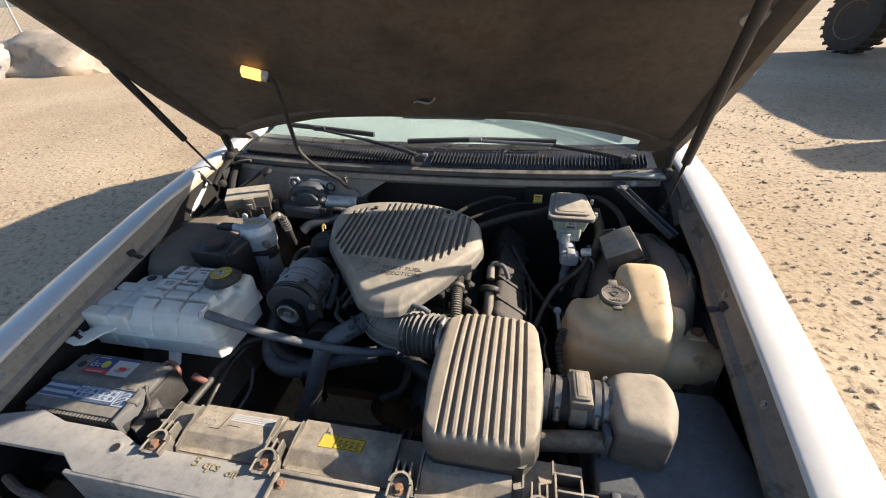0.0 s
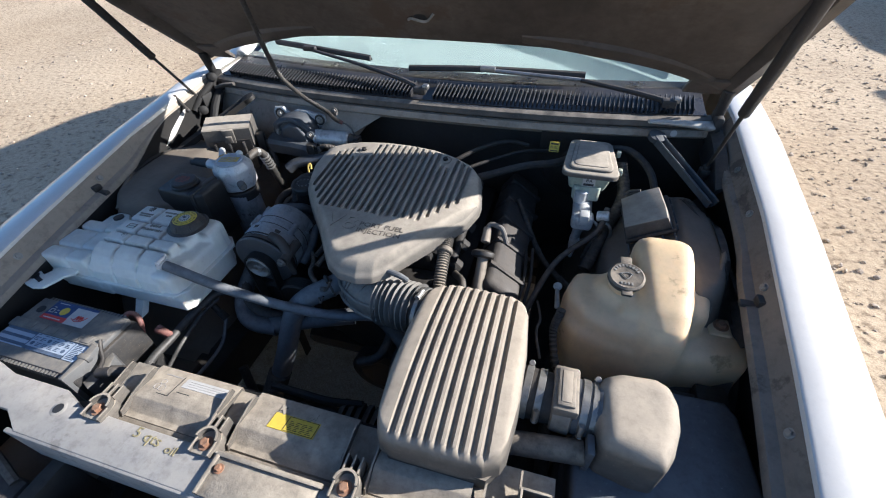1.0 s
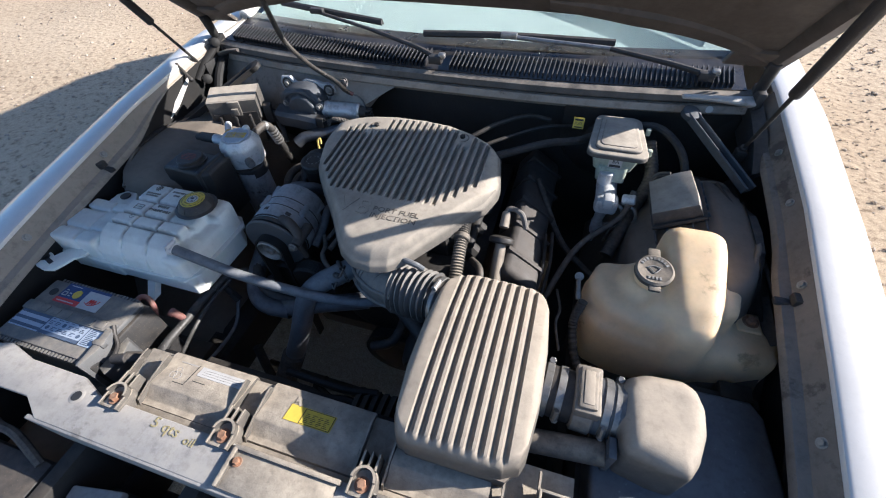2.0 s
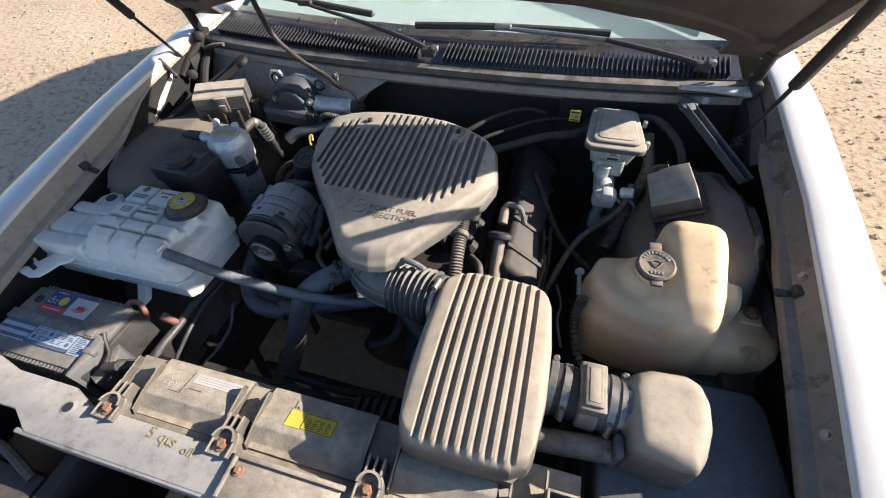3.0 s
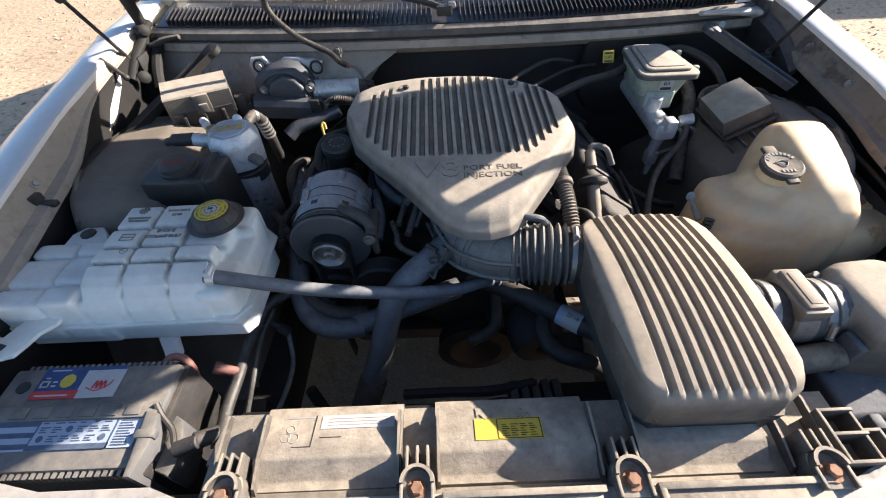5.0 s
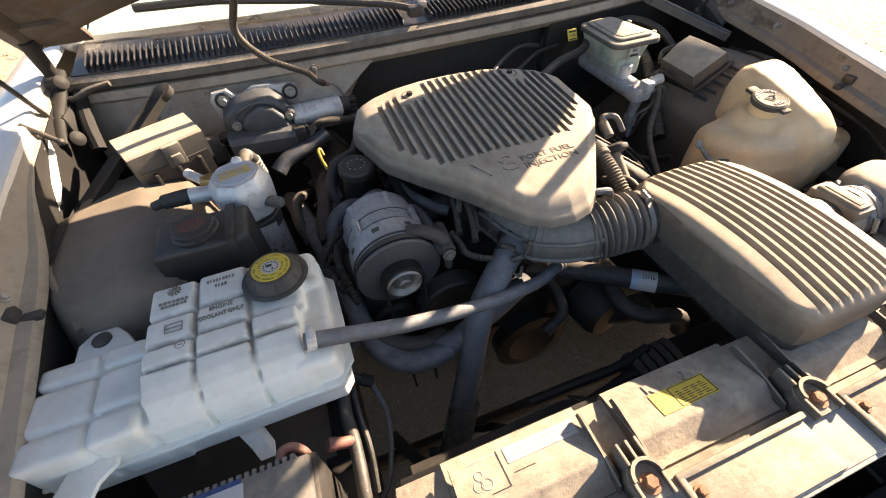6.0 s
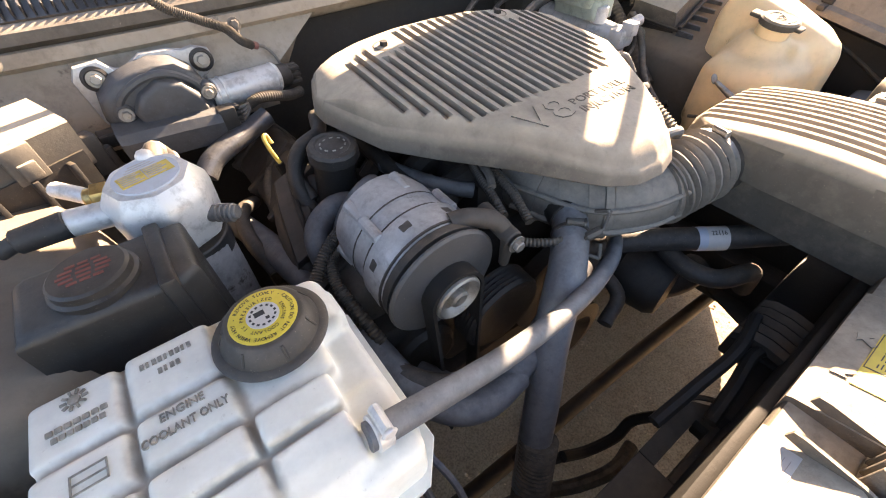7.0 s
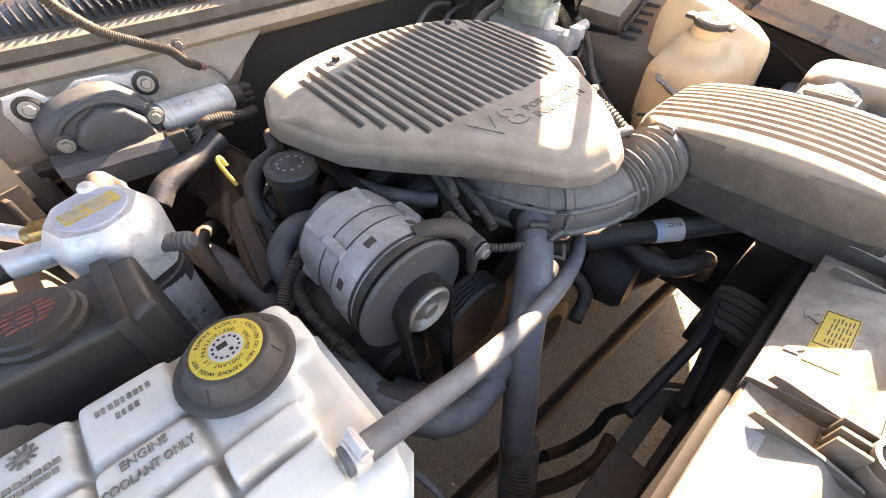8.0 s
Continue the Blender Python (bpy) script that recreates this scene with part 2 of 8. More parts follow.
def stain_lines(m, xs, ys, top, brown):
    """Brown dirt that has washed along a moulding's lines and dried there, broken and uneven."""
    n, l = m.node_tree.nodes, m.node_tree.links
    b = n["Principled BSDF"]
    old = b.inputs["Base Color"].links[0].from_socket
    geo = n.new("ShaderNodeNewGeometry")
    wob = n.new("ShaderNodeTexNoise")
    wob.inputs["Scale"].default_value, wob.inputs["Detail"].default_value = 55.0, 5.0
    l.new(geo.outputs["Position"], wob.inputs["Vector"])
    sep = n.new("ShaderNodeSeparateXYZ")
    l.new(geo.outputs["Position"], sep.inputs[0])

    def calc(kind, a, c):
        x = n.new("ShaderNodeMath")
        x.operation = kind
        for k, v in enumerate((a, c)):
            if hasattr(v, "links"):
                l.new(v, x.inputs[k])
            else:
                x.inputs[k].default_value = v
        return x.outputs[0]

    near = None
    for axis, values in ((0, xs), (1, ys)):
        for v in values:
            d = calc("ABSOLUTE", calc("SUBTRACT", sep.outputs[axis], v), 0.0)
            near = d if near is None else calc("MINIMUM", near, d)
    near = calc("ADD", near, calc("MULTIPLY", calc("SUBTRACT", wob.outputs["Fac"], 0.5), 0.011))
    r = n.new("ShaderNodeMapRange")
    r.interpolation_type = "SMOOTHSTEP"
    for k, v in enumerate((0.0, 0.0075, 0.72, 0.0)):
        r.inputs[k + 1].default_value = v
    l.new(near, r.inputs[0])
    # only on the moulding's top, where dust and spills lie
    lies = n.new("ShaderNodeMapRange")
    for k, v in enumerate((top - 0.014, top, 0.0, 1.0)):
        lies.inputs[k + 1].default_value = v
    l.new(sep.outputs[2], lies.inputs[0])
    x = n.new("ShaderNodeMix")
    x.data_type = "RGBA"
    l.new(calc("MULTIPLY", r.outputs[0], lies.outputs[0]), x.inputs[0])
    l.new(old, x.inputs[6])
    x.inputs[7].default_value = (*brown, 1)
    l.new(x.outputs[2], b.inputs["Base Color"])

stain_lines(M["tank"], (-0.5275, -0.4600), (0.6335, 0.6665, 0.7110), 0.770, (0.24, 0.20, 0.15))
M["glass"], M["lamp"] = glass_material(), lamp_material()


# ---- mesh helpers ----
def merged(bm, other, m=None):
    """Adds the mesh other, moved by m, to bm, and frees it."""
    if m is not None:
        other.transform(m)
    me = bpy.data.meshes.new("tmp")
    other.to_mesh(me)
    other.free()
    bm.from_mesh(me)
    bpy.data.meshes.remove(me)
    return bm


def box(bm, lo, hi, bevel=0.004, m=None, seg=2):
    o = bmesh.new()
    bmesh.ops.create_cube(o, size=1)
    lo, hi = Vector(lo), Vector(hi)
    o.transform(Matrix.Translation((lo + hi) / 2) @ Matrix.Diagonal((*(hi - lo), 1)))
    if bevel:
        bmesh.ops.bevel(o, geom=o.edges[:], offset=bevel, segments=seg, affect="EDGES", profile=0.5)
    return merged(bm, o, m)


def lathe(bm, origin, axis, profile, seg=24):
    """Turns (radius, height) pairs about an axis through origin."""
    o = bmesh.new()
    rings = []
    for r, h in profile:
        rings.append([o.verts.new((r * math.cos(2 * math.pi * k / seg), r * math.sin(2 * math.pi * k / seg), h)) for k in range(seg)])
    for a, b in zip(rings, rings[1:]):
        for k in range(seg):
            o.faces.new((a[k], a[(k + 1) % seg], b[(k + 1) % seg], b[k]))
    o.faces.new(rings[0][::-1])
    o.faces.new(rings[-1])
    q = Vector((0, 0, 1)).rotation_difference(Vector(axis).normalized())
    return merged(bm, o, Matrix.Translation(origin) @ q.to_matrix().to_4x4())


def rod(bm, a, b, r, r2=None, seg=14, chamfer=0.15):
    a, b = Vector(a), Vector(b)
    r2 = r if r2 is None else r2
    h = (b - a).length
    c = min(chamfer * min(r, r2), h * 0.3)
    return lathe(bm, a, b - a, [(r - c, 0), (r, c), (r2, h - c), (r2 - c, h)], seg)


def spline(points, n):
    """Points along a smooth curve through the given ones."""
    p = [Vector(q) for q in points]
    p = [2 * p[0] - p[1]] + p + [2 * p[-1] - p[-2]]
    out = []
    for i in range(1, len(p) - 2):
        for k in range(n):
            t = k / n
            a, b, c, d = p[i - 1], p[i], p[i + 1], p[i + 2]
            out.append(0.5 * ((2 * b) + (c - a) * t + (2 * a - 5 * b + 4 * c - d) * t * t + (3 * b - a - 3 * c + d) * t ** 3))
    out.append(p[-2])
    return out


def tube(bm, points, r, seg=12, n=8, ribs=0, depth=0.0, r2=None, flat=1.0):
    """A hose along a smooth curve; ribs: how many rings it has, of that depth."""
    c = spline(points, n if not ribs else max(n, ribs * 4 // max(1, len(points) - 1)))
    o = bmesh.new()
    up = Vector((0.123, 0.2, 0.97))
    rings = []
    for i, p in enumerate(c):
        d = (c[min(i + 1, len(c) - 1)] - c[max(i - 1, 0)]).normalized()
        u = (up - d * up.dot(d)).normalized()
        v = d.cross(u)
        up = u
        f = i / (len(c) - 1)
        rr = r if r2 is None else r + (r2 - r) * f
        if ribs:
            rr -= depth * (0.5 - 0.5 * math.cos(2 * math.pi * ribs * f))
        rings.append([o.verts.new(p + rr * (math.cos(2 * math.pi * k / seg) * u * flat + math.sin(2 * math.pi * k / seg) * v)) for k in range(seg)])
    for a, b in zip(rings, rings[1:]):
        for k in range(seg):
            o.faces.new((a[k], a[(k + 1) % seg], b[(k + 1) % seg], b[k]))
    o.faces.new(rings[0][::-1])
    o.faces.new(rings[-1])
    bmesh.ops.recalc_face_normals(o, faces=o.faces[:])
    return merged(bm, o)


def prism(bm, outline, z0, z1, bevel=0.004, m=None, seg=2, taper=1.0):
    """An outline in x, y, raised from z0 to z1."""
    o = bmesh.new()
    cx, cy = sum(p[0] for p in outline) / len(outline), sum(p[1] for p in outline) / len(outline)
    lo = [o.verts.new((x, y, z0)) for x, y in outline]
    hi = [o.verts.new((cx + (x - cx) * taper, cy + (y - cy) * taper, z1)) for x, y in outline]
    k = len(lo)
    top = o.faces.new(hi)
    o.faces.new(lo[::-1])
    for i in range(k):
        o.faces.new((lo[i], lo[(i + 1) % k], hi[(i + 1) % k], hi[i]))
    bmesh.ops.recalc_face_normals(o, faces=o.faces[:])
    if bevel:
        bmesh.ops.bevel(o, geom=list(top.edges), offset=bevel, segments=seg, affect="EDGES", profile=0.5)
    return merged(bm, o, m)


def loft(bm, sections, close=True, caps=True):
    """Skins rings of equally many points."""
    o = bmesh.new()
    rings = [[o.verts.new(p) for p in s] for s in sections]
    k = len(rings[0])
    for a, b in zip(rings, rings[1:]):
        for i in range(k if close else k - 1):
            o.faces.new((a[i], a[(i + 1) % k], b[(i + 1) % k], b[i]))
    if caps and close:
        o.faces.new(rings[0][::-1])
        o.faces.new(rings[-1])
    bmesh.ops.recalc_face_normals(o, faces=o.faces[:])
    return merged(bm, o)


def ball(bm, c, r, sub=2, m=None):
    o = bmesh.new()
    bmesh.ops.create_icosphere(o, subdivisions=sub, radius=1)
    o.transform(Matrix.Translation(c) @ Matrix.Diagonal((*(r if hasattr(r, "__len__") else (r, r, r)), 1)))
    return merged(bm, o, m)


def mesh_of(name, bm, angle=35):
    me = bpy.data.meshes.new(name)
    bm.to_mesh(me)
    bm.free()
    me.shade_smooth()
    me.set_sharp_from_angle(angle=radians(angle))
    return me


def thing(name, at, label, category, group="", kind=""):
    """An Empty at a thing's base, under which its parts go."""
    e = new(name)
    e.empty_display_size = 0.02
    e.location = at
    return tagged(e, label, category, group, kind)


def part(name, bm, mat, parent, label="", angle=35, soft=0.0, voxel=0.0, data=None):
    """Links a mesh, given in world places, as ONE part of a thing or of a part."""
    ob = new(name, data or mesh_of(name, bm, angle))
    if not data:
        ob.data.materials.append(M[mat])
    if parent is not None:
        ob.parent = parent
        if parent.type == "EMPTY":
            ob.matrix_parent_inverse = Matrix.Translation(-parent.location)
    if voxel:
        r = ob.modifiers.new("fuse", "REMESH")
        r.mode, r.voxel_size, r.use_smooth_shade = "VOXEL", voxel, True
        if soft:
            s = ob.modifiers.new("soften", "SMOOTH")
            s.factor, s.iterations = 0.5, int(soft)
    if label:
        ob["label"] = label
    return ob


def whole(name, bm, mat, label, category, group="", kind="", **more):
    """A thing of one mesh."""
    return tagged(part(name, bm, mat, None, **more), label, category, group, kind)


def text_mesh(bm, words, size, m, depth=0.0008, squash=1.0):
    """Raised lettering in the built-in font, centred, in the x, y plane of m."""
    cu = bpy.data.curves.new("letters", "FONT")
    cu.body, cu.size, cu.extrude, cu.align_x, cu.align_y = words, size, depth, "CENTER", "CENTER"
    cu.resolution_u = 2
    ob = bpy.data.objects.new("letters", cu)
    scene.collection.objects.link(ob)
    me = bpy.data.meshes.new_from_object(ob.evaluated_get(bpy.context.evaluated_depsgraph_get()))
    bpy.data.objects.remove(ob)
    me.transform(m @ Matrix.Diagonal((squash, 1, 1, 1)))
    bm.from_mesh(me)
    bpy.data.meshes.remove(me)
    return bm


def hexbolt(bm, at, axis, r=0.008, h=0.006, washer=True):
    if washer:
        lathe(bm, at, axis, [(r * 1.5, 0), (r * 1.55, 0.001), (r * 1.5, 0.002)], 16)
    a = Vector(axis).normalized()
    lathe(bm, Vector(at) + a * 0.002, axis, [(r, 0), (r, h * 0.8), (r * 0.85, h)], 6)


def clamp(bm, at, axis, r, width=0.010, to=(0, 0, 1)):
    """A worm-drive hose clamp: a band and its screw housing."""
    a = Vector(axis).normalized()
    lathe(bm, Vector(at) - a * width / 2, axis, [(r, 0), (r + 0.0012, 0.0006), (r + 0.0012, width - 0.0006), (r, width)], 24)
    u = Vector(to) - a * a.dot(Vector(to))
    u = u.normalized() if u.length > 0.2 else Vector((1, 0, 0))
    s = a.cross(u)
    c = Vector(at) + u * (r + 0.004)
    rod(bm, c - s * 0.010, c + s * 0.011, 0.0045, seg=8)
    rod(bm, c + s * 0.011, c + s * 0.014, 0.0058, seg=6)


def ridged(outline, z_at, pitch, x_from, x_to, depth, y_lo, y_hi, z_low, rows=56, edge=0.018, groove=0.5, drop=0.012, inset=0.965, soft=0.001, fade=0.004):
    """A moulded lid over an outline that each x crosses once, with channels along y. z_at(x, y): its height; y_lo, y_hi: where the channels end at x."""
    mx, my = sum(p[0] for p in outline) / len(outline), sum(p[1] for p in outline) / len(outline)
    outline = [(mx + (x - mx) * inset, my + (y - my) * inset) for x, y in outline]
    xs_o = [p[0] for p in outline]
    k = len(outline)

    def crossing(x):
        ys = []
        for i in range(k):
            (x0, y0), (x1, y1) = outline[i], outline[(i + 1) % k]
            if (x0 - x) * (x1 - x) <= 0 and abs(x1 - x0) > 1e-9:
                ys.append(y0 + (y1 - y0) * (x - x0) / (x1 - x0))
        return (min(ys), max(ys)) if ys else None

    a, b = min(xs_o), max(xs_o)
    cols = set(a + 0.0015 + (b - a - 0.003) * i / 30 for i in range(31))
    ch = []
    x = x_from
    while x <= x_to + 1e-6:
        w = pitch * groove / 2
        ch.append(x)
        cols = {c for c in cols if abs(c - x) > w + 0.004} | {x - w - 0.0012, x - w + soft, x, x + w - soft, x + w + 0.0012}
        x += pitch
    cols = sorted(c for c in cols if a < c < b)
    o = bmesh.new()
    grid = []
    for x in cols:
        y0, y1 = crossing(x)
        near = min(x - a, b - x)
        col = []
        for j in range(rows + 1):
            v = j / rows
            v = v - 0.06 * math.sin(2 * math.pi * v) / 1.0
            y = y0 + (y1 - y0) * v
            d = min(near, (y - y0), (y1 - y))
            z = z_at(x, y) - (drop * (1 - min(1, d / edge)) ** 2.2)
            for c in ch:
                if abs(x - c) < pitch * groove / 2 + 0.0001 and y_lo(c) < y < y_hi(c):
                    z -= depth * min(1.0, (y - y_lo(c)) / fade, (y_hi(c) - y) / fade)
            col.append(o.verts.new((x, y, z)))
        grid.append(col)
    for p, q in zip(grid, grid[1:]):
        for j in range(rows):
            o.faces.new((p[j], q[j], q[j + 1], p[j + 1]))
    rim = [c[0] for c in grid] + grid[-1][1:] + [c[-1] for c in grid[-2::-1]] + grid[0][-2:0:-1]
    cx = sum(v.co.x for v in rim) / len(rim)
    cy = sum(v.co.y for v in rim) / len(rim)
    rings = [rim]
    for f, dz in ((1.014, 0.12), (1.024, 0.4), (1.036, 0.93), (1.030, 1.0), (0.97, 0.98)):
        rings.append([o.verts.new((cx + (v.co.x - cx) * f, cy + (v.co.y - cy) * f, v.co.z + (z_low(v.co.x, v.co.y) - v.co.z) * dz)) for v in rim])
    n = len(rim)
    for p, q in zip(rings, rings[1:]):
        for i in range(n):
            o.faces.new((p[i], p[(i + 1) % n], q[(i + 1) % n], q[i]))
    o.faces.new(rings[-1])
    bmesh.ops.recalc_face_normals(o, faces=o.faces[:])
    return o

# ---- ground ----
def ground_material():
    m = bpy.data.materials.new("sandy_gravel_ground")
    m.use_nodes = True
    n, l = m.node_tree.nodes, m.node_tree.links
    b = n["Principled BSDF"]
    co = n.new("ShaderNodeTexCoord")

    def tex(scale, detail=5.0):
        t = n.new("ShaderNodeTexNoise")
        t.inputs["Scale"].default_value, t.inputs["Detail"].default_value = scale, detail
        l.new(co.outputs["Object"], t.inputs["Vector"])
        return t.outputs["Fac"]

    def ramp(v, stops):
        r = n.new("ShaderNodeValToRGB")
        e = r.color_ramp.elements
        while len(e) < len(stops):
            e.new(0.5)
        for k, (p, c) in enumerate(stops):
            e[k].position, e[k].color = p, (*c, 1)
        l.new(v, r.inputs[0])
        return r.outputs[0]

    def blend(f, a, c, kind="MIX"):
        x = n.new("ShaderNodeMix")
        x.data_type, x.blend_type = "RGBA", kind
        if hasattr(f, "links"):
            l.new(f, x.inputs[0])
        else:
            x.inputs[0].default_value = f
        l.new(a, x.inputs[6])
        l.new(c, x.inputs[7])
        return x.outputs[2]

    large = ramp(tex(0.55, 6), [(0.3, (0.46, 0.35, 0.22)), (0.55, (0.58, 0.455, 0.30)), (0.75, (0.67, 0.535, 0.36))])
    grit = ramp(tex(30, 10), [(0.33, (0.50, 0.47, 0.44)), (0.45, (0.92, 0.91, 0.90)), (0.62, (1.0, 1.0, 1.0))])
    fine = ramp(tex(210, 4), [(0.32, (0.62, 0.6, 0.58)), (0.6, (1, 1, 1))])
    col = blend(1.0, blend(1.0, large, grit, "MULTIPLY"), fine, "MULTIPLY")
    # shade below the engine, put into the soil's colour as a darker patch
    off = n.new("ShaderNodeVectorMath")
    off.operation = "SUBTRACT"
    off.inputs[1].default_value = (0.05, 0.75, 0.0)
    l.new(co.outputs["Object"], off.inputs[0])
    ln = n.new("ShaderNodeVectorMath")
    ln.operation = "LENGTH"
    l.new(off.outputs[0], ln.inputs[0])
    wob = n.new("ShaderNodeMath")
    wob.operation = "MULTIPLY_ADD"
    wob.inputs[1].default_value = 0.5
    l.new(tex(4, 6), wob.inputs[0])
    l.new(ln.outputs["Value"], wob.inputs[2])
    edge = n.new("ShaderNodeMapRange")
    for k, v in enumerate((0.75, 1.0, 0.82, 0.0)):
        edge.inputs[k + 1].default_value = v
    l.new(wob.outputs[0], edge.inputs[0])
    # oil holds the tone of this painted under-car shade
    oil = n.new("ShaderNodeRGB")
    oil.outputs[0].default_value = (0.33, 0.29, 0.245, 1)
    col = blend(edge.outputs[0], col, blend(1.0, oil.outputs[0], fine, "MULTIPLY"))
    l.new(col, b.inputs["Base Color"])
    b.inputs["Roughness"].default_value = 0.95
    bump = n.new("ShaderNodeBump")
    bump.inputs["Strength"].default_value, bump.inputs["Distance"].default_value = 0.85, 0.010
    l.new(tex(26, 9), bump.inputs["Height"])
    l.new(bump.outputs[0], b.inputs["Normal"])
    return m


M["ground"] = ground_material()


def height(x, y):
    v = Vector((x, y, 0))
    return 0.030 * noise.noise(v * 0.8) + 0.014 * noise.noise(v * 3.1) + 0.008 * noise.noise(v * 9) - 0.01


def build_ground():
    rs = [0.0]
    step = 0.06
    while rs[-1] < 2500:
        rs.append(rs[-1] + step)
        step *= 1.075
    seg = 200
    verts, faces = [(0.3, 1.5, height(0.3, 1.5))], []
    for r in rs[1:]:
        for k in range(seg):
            a = 2 * math.pi * k / seg
            x, y = 0.3 + r * math.cos(a), 1.5 + r * math.sin(a)
            verts.append((x, y, height(x, y) if r < 60 else -0.01))
    for k in range(seg):
        faces.append((0, 1 + k, 1 + (k + 1) % seg))
    for i in range(len(rs) - 2):
        a, b = 1 + i * seg, 1 + (i + 1) * seg
        for k in range(seg):
            faces.append((a + k, b + k, b + (k + 1) % seg, a + (k + 1) % seg))
    me = bpy.data.meshes.new("ground")
    me.from_pydata(verts, [], faces)
    me.shade_smooth()
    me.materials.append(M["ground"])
    return tagged(new("ground", me), "dry sandy gravel yard with tracks and loose stones", "ground", kind="structure")


def build_pebbles():
    rng = random.Random(5)
    base = bmesh.new()
    bmesh.ops.create_icosphere(base, subdivisions=1, radius=1)
    bv = [v.co.copy() for v in base.verts]
    bf = [tuple(v.index for v in f.verts) for f in base.faces]
    base.free()
    verts, faces = [], []

    def stone(x, y, r):
        q = Euler((rng.uniform(0, 3), rng.uniform(0, 3), rng.uniform(0, 6))).to_matrix()
        s = Vector((r * rng.uniform(0.7, 1.3), r * rng.uniform(0.7, 1.2), r * rng.uniform(0.4, 0.8)))
        k = len(verts)
        z = height(x, y)
        for v in bv:
            p = Vector((v.x * s.x, v.y * s.y, v.z * s.z)) * rng.uniform(0.82, 1.12)
            p.rotate(Euler((0, 0, 0)))
            w = q @ p * 1.0
            verts.append((x + w.x, y + w.y, z + abs(r) * 0.15 + w.z * 0.7))
        faces.extend(tuple(i + k for i in f) for f in bf)

    for _ in range(16000):
        side = rng.random()
        if side < 0.42:
            x, y = rng.uniform(1.0, 3.6), rng.uniform(0.2, 6.5)
        elif side < 0.72:
            x, y = rng.uniform(-5.5, -1.0), rng.uniform(0.3, 6.5)
        else:
            x, y = rng.uniform(-0.9, 0.9), rng.uniform(0.1, 1.6)
        stone(x, y, min(0.017 if side < 0.72 else 0.0048, (0.0030 if side < 0.72 else 0.0015) * rng.paretovariate(1.5)))
    me = bpy.data.meshes.new("pebbles")
    me.from_pydata(verts, [], faces)
    me.materials.append(material("loose_stones", (0.44, 0.36, 0.275), 0.9, 0.0, 0.5, 14, 90, 0.4))
    return tagged(new("pebbles", me), "loose grey and tan pebbles strewn on the ground", "gravel", kind="stuff")


build_ground()
build_pebbles()


# ---- the car's body ----
car = thing("car", (0, 1.0, 0), "cream white sedan with its hood propped open, dusty", "car")
EDGE = [(-0.30, 0.735, 0.60), (0.0, 0.747, 0.662), (0.2, 0.755, 0.712), (0.445, 0.765, 0.768), (0.627, 0.773, 0.806), (0.955, 0.785, 0.867), (1.285, 0.785, 0.915), (1.6, 0.785, 0.935), (2.3, 0.785, 0.95)]


def edge_at(y):
    """Where the fender meets the hood gap at y: x and z."""
    for (y0, x0, z0), (y1, x1, z1) in zip(EDGE, EDGE[1:]):
        if y <= y1:
            f = (y - y0) / (y1 - y0)
            return x0 + (x1 - x0) * f, z0 + (z1 - z0) * f
    return EDGE[-1][1:]


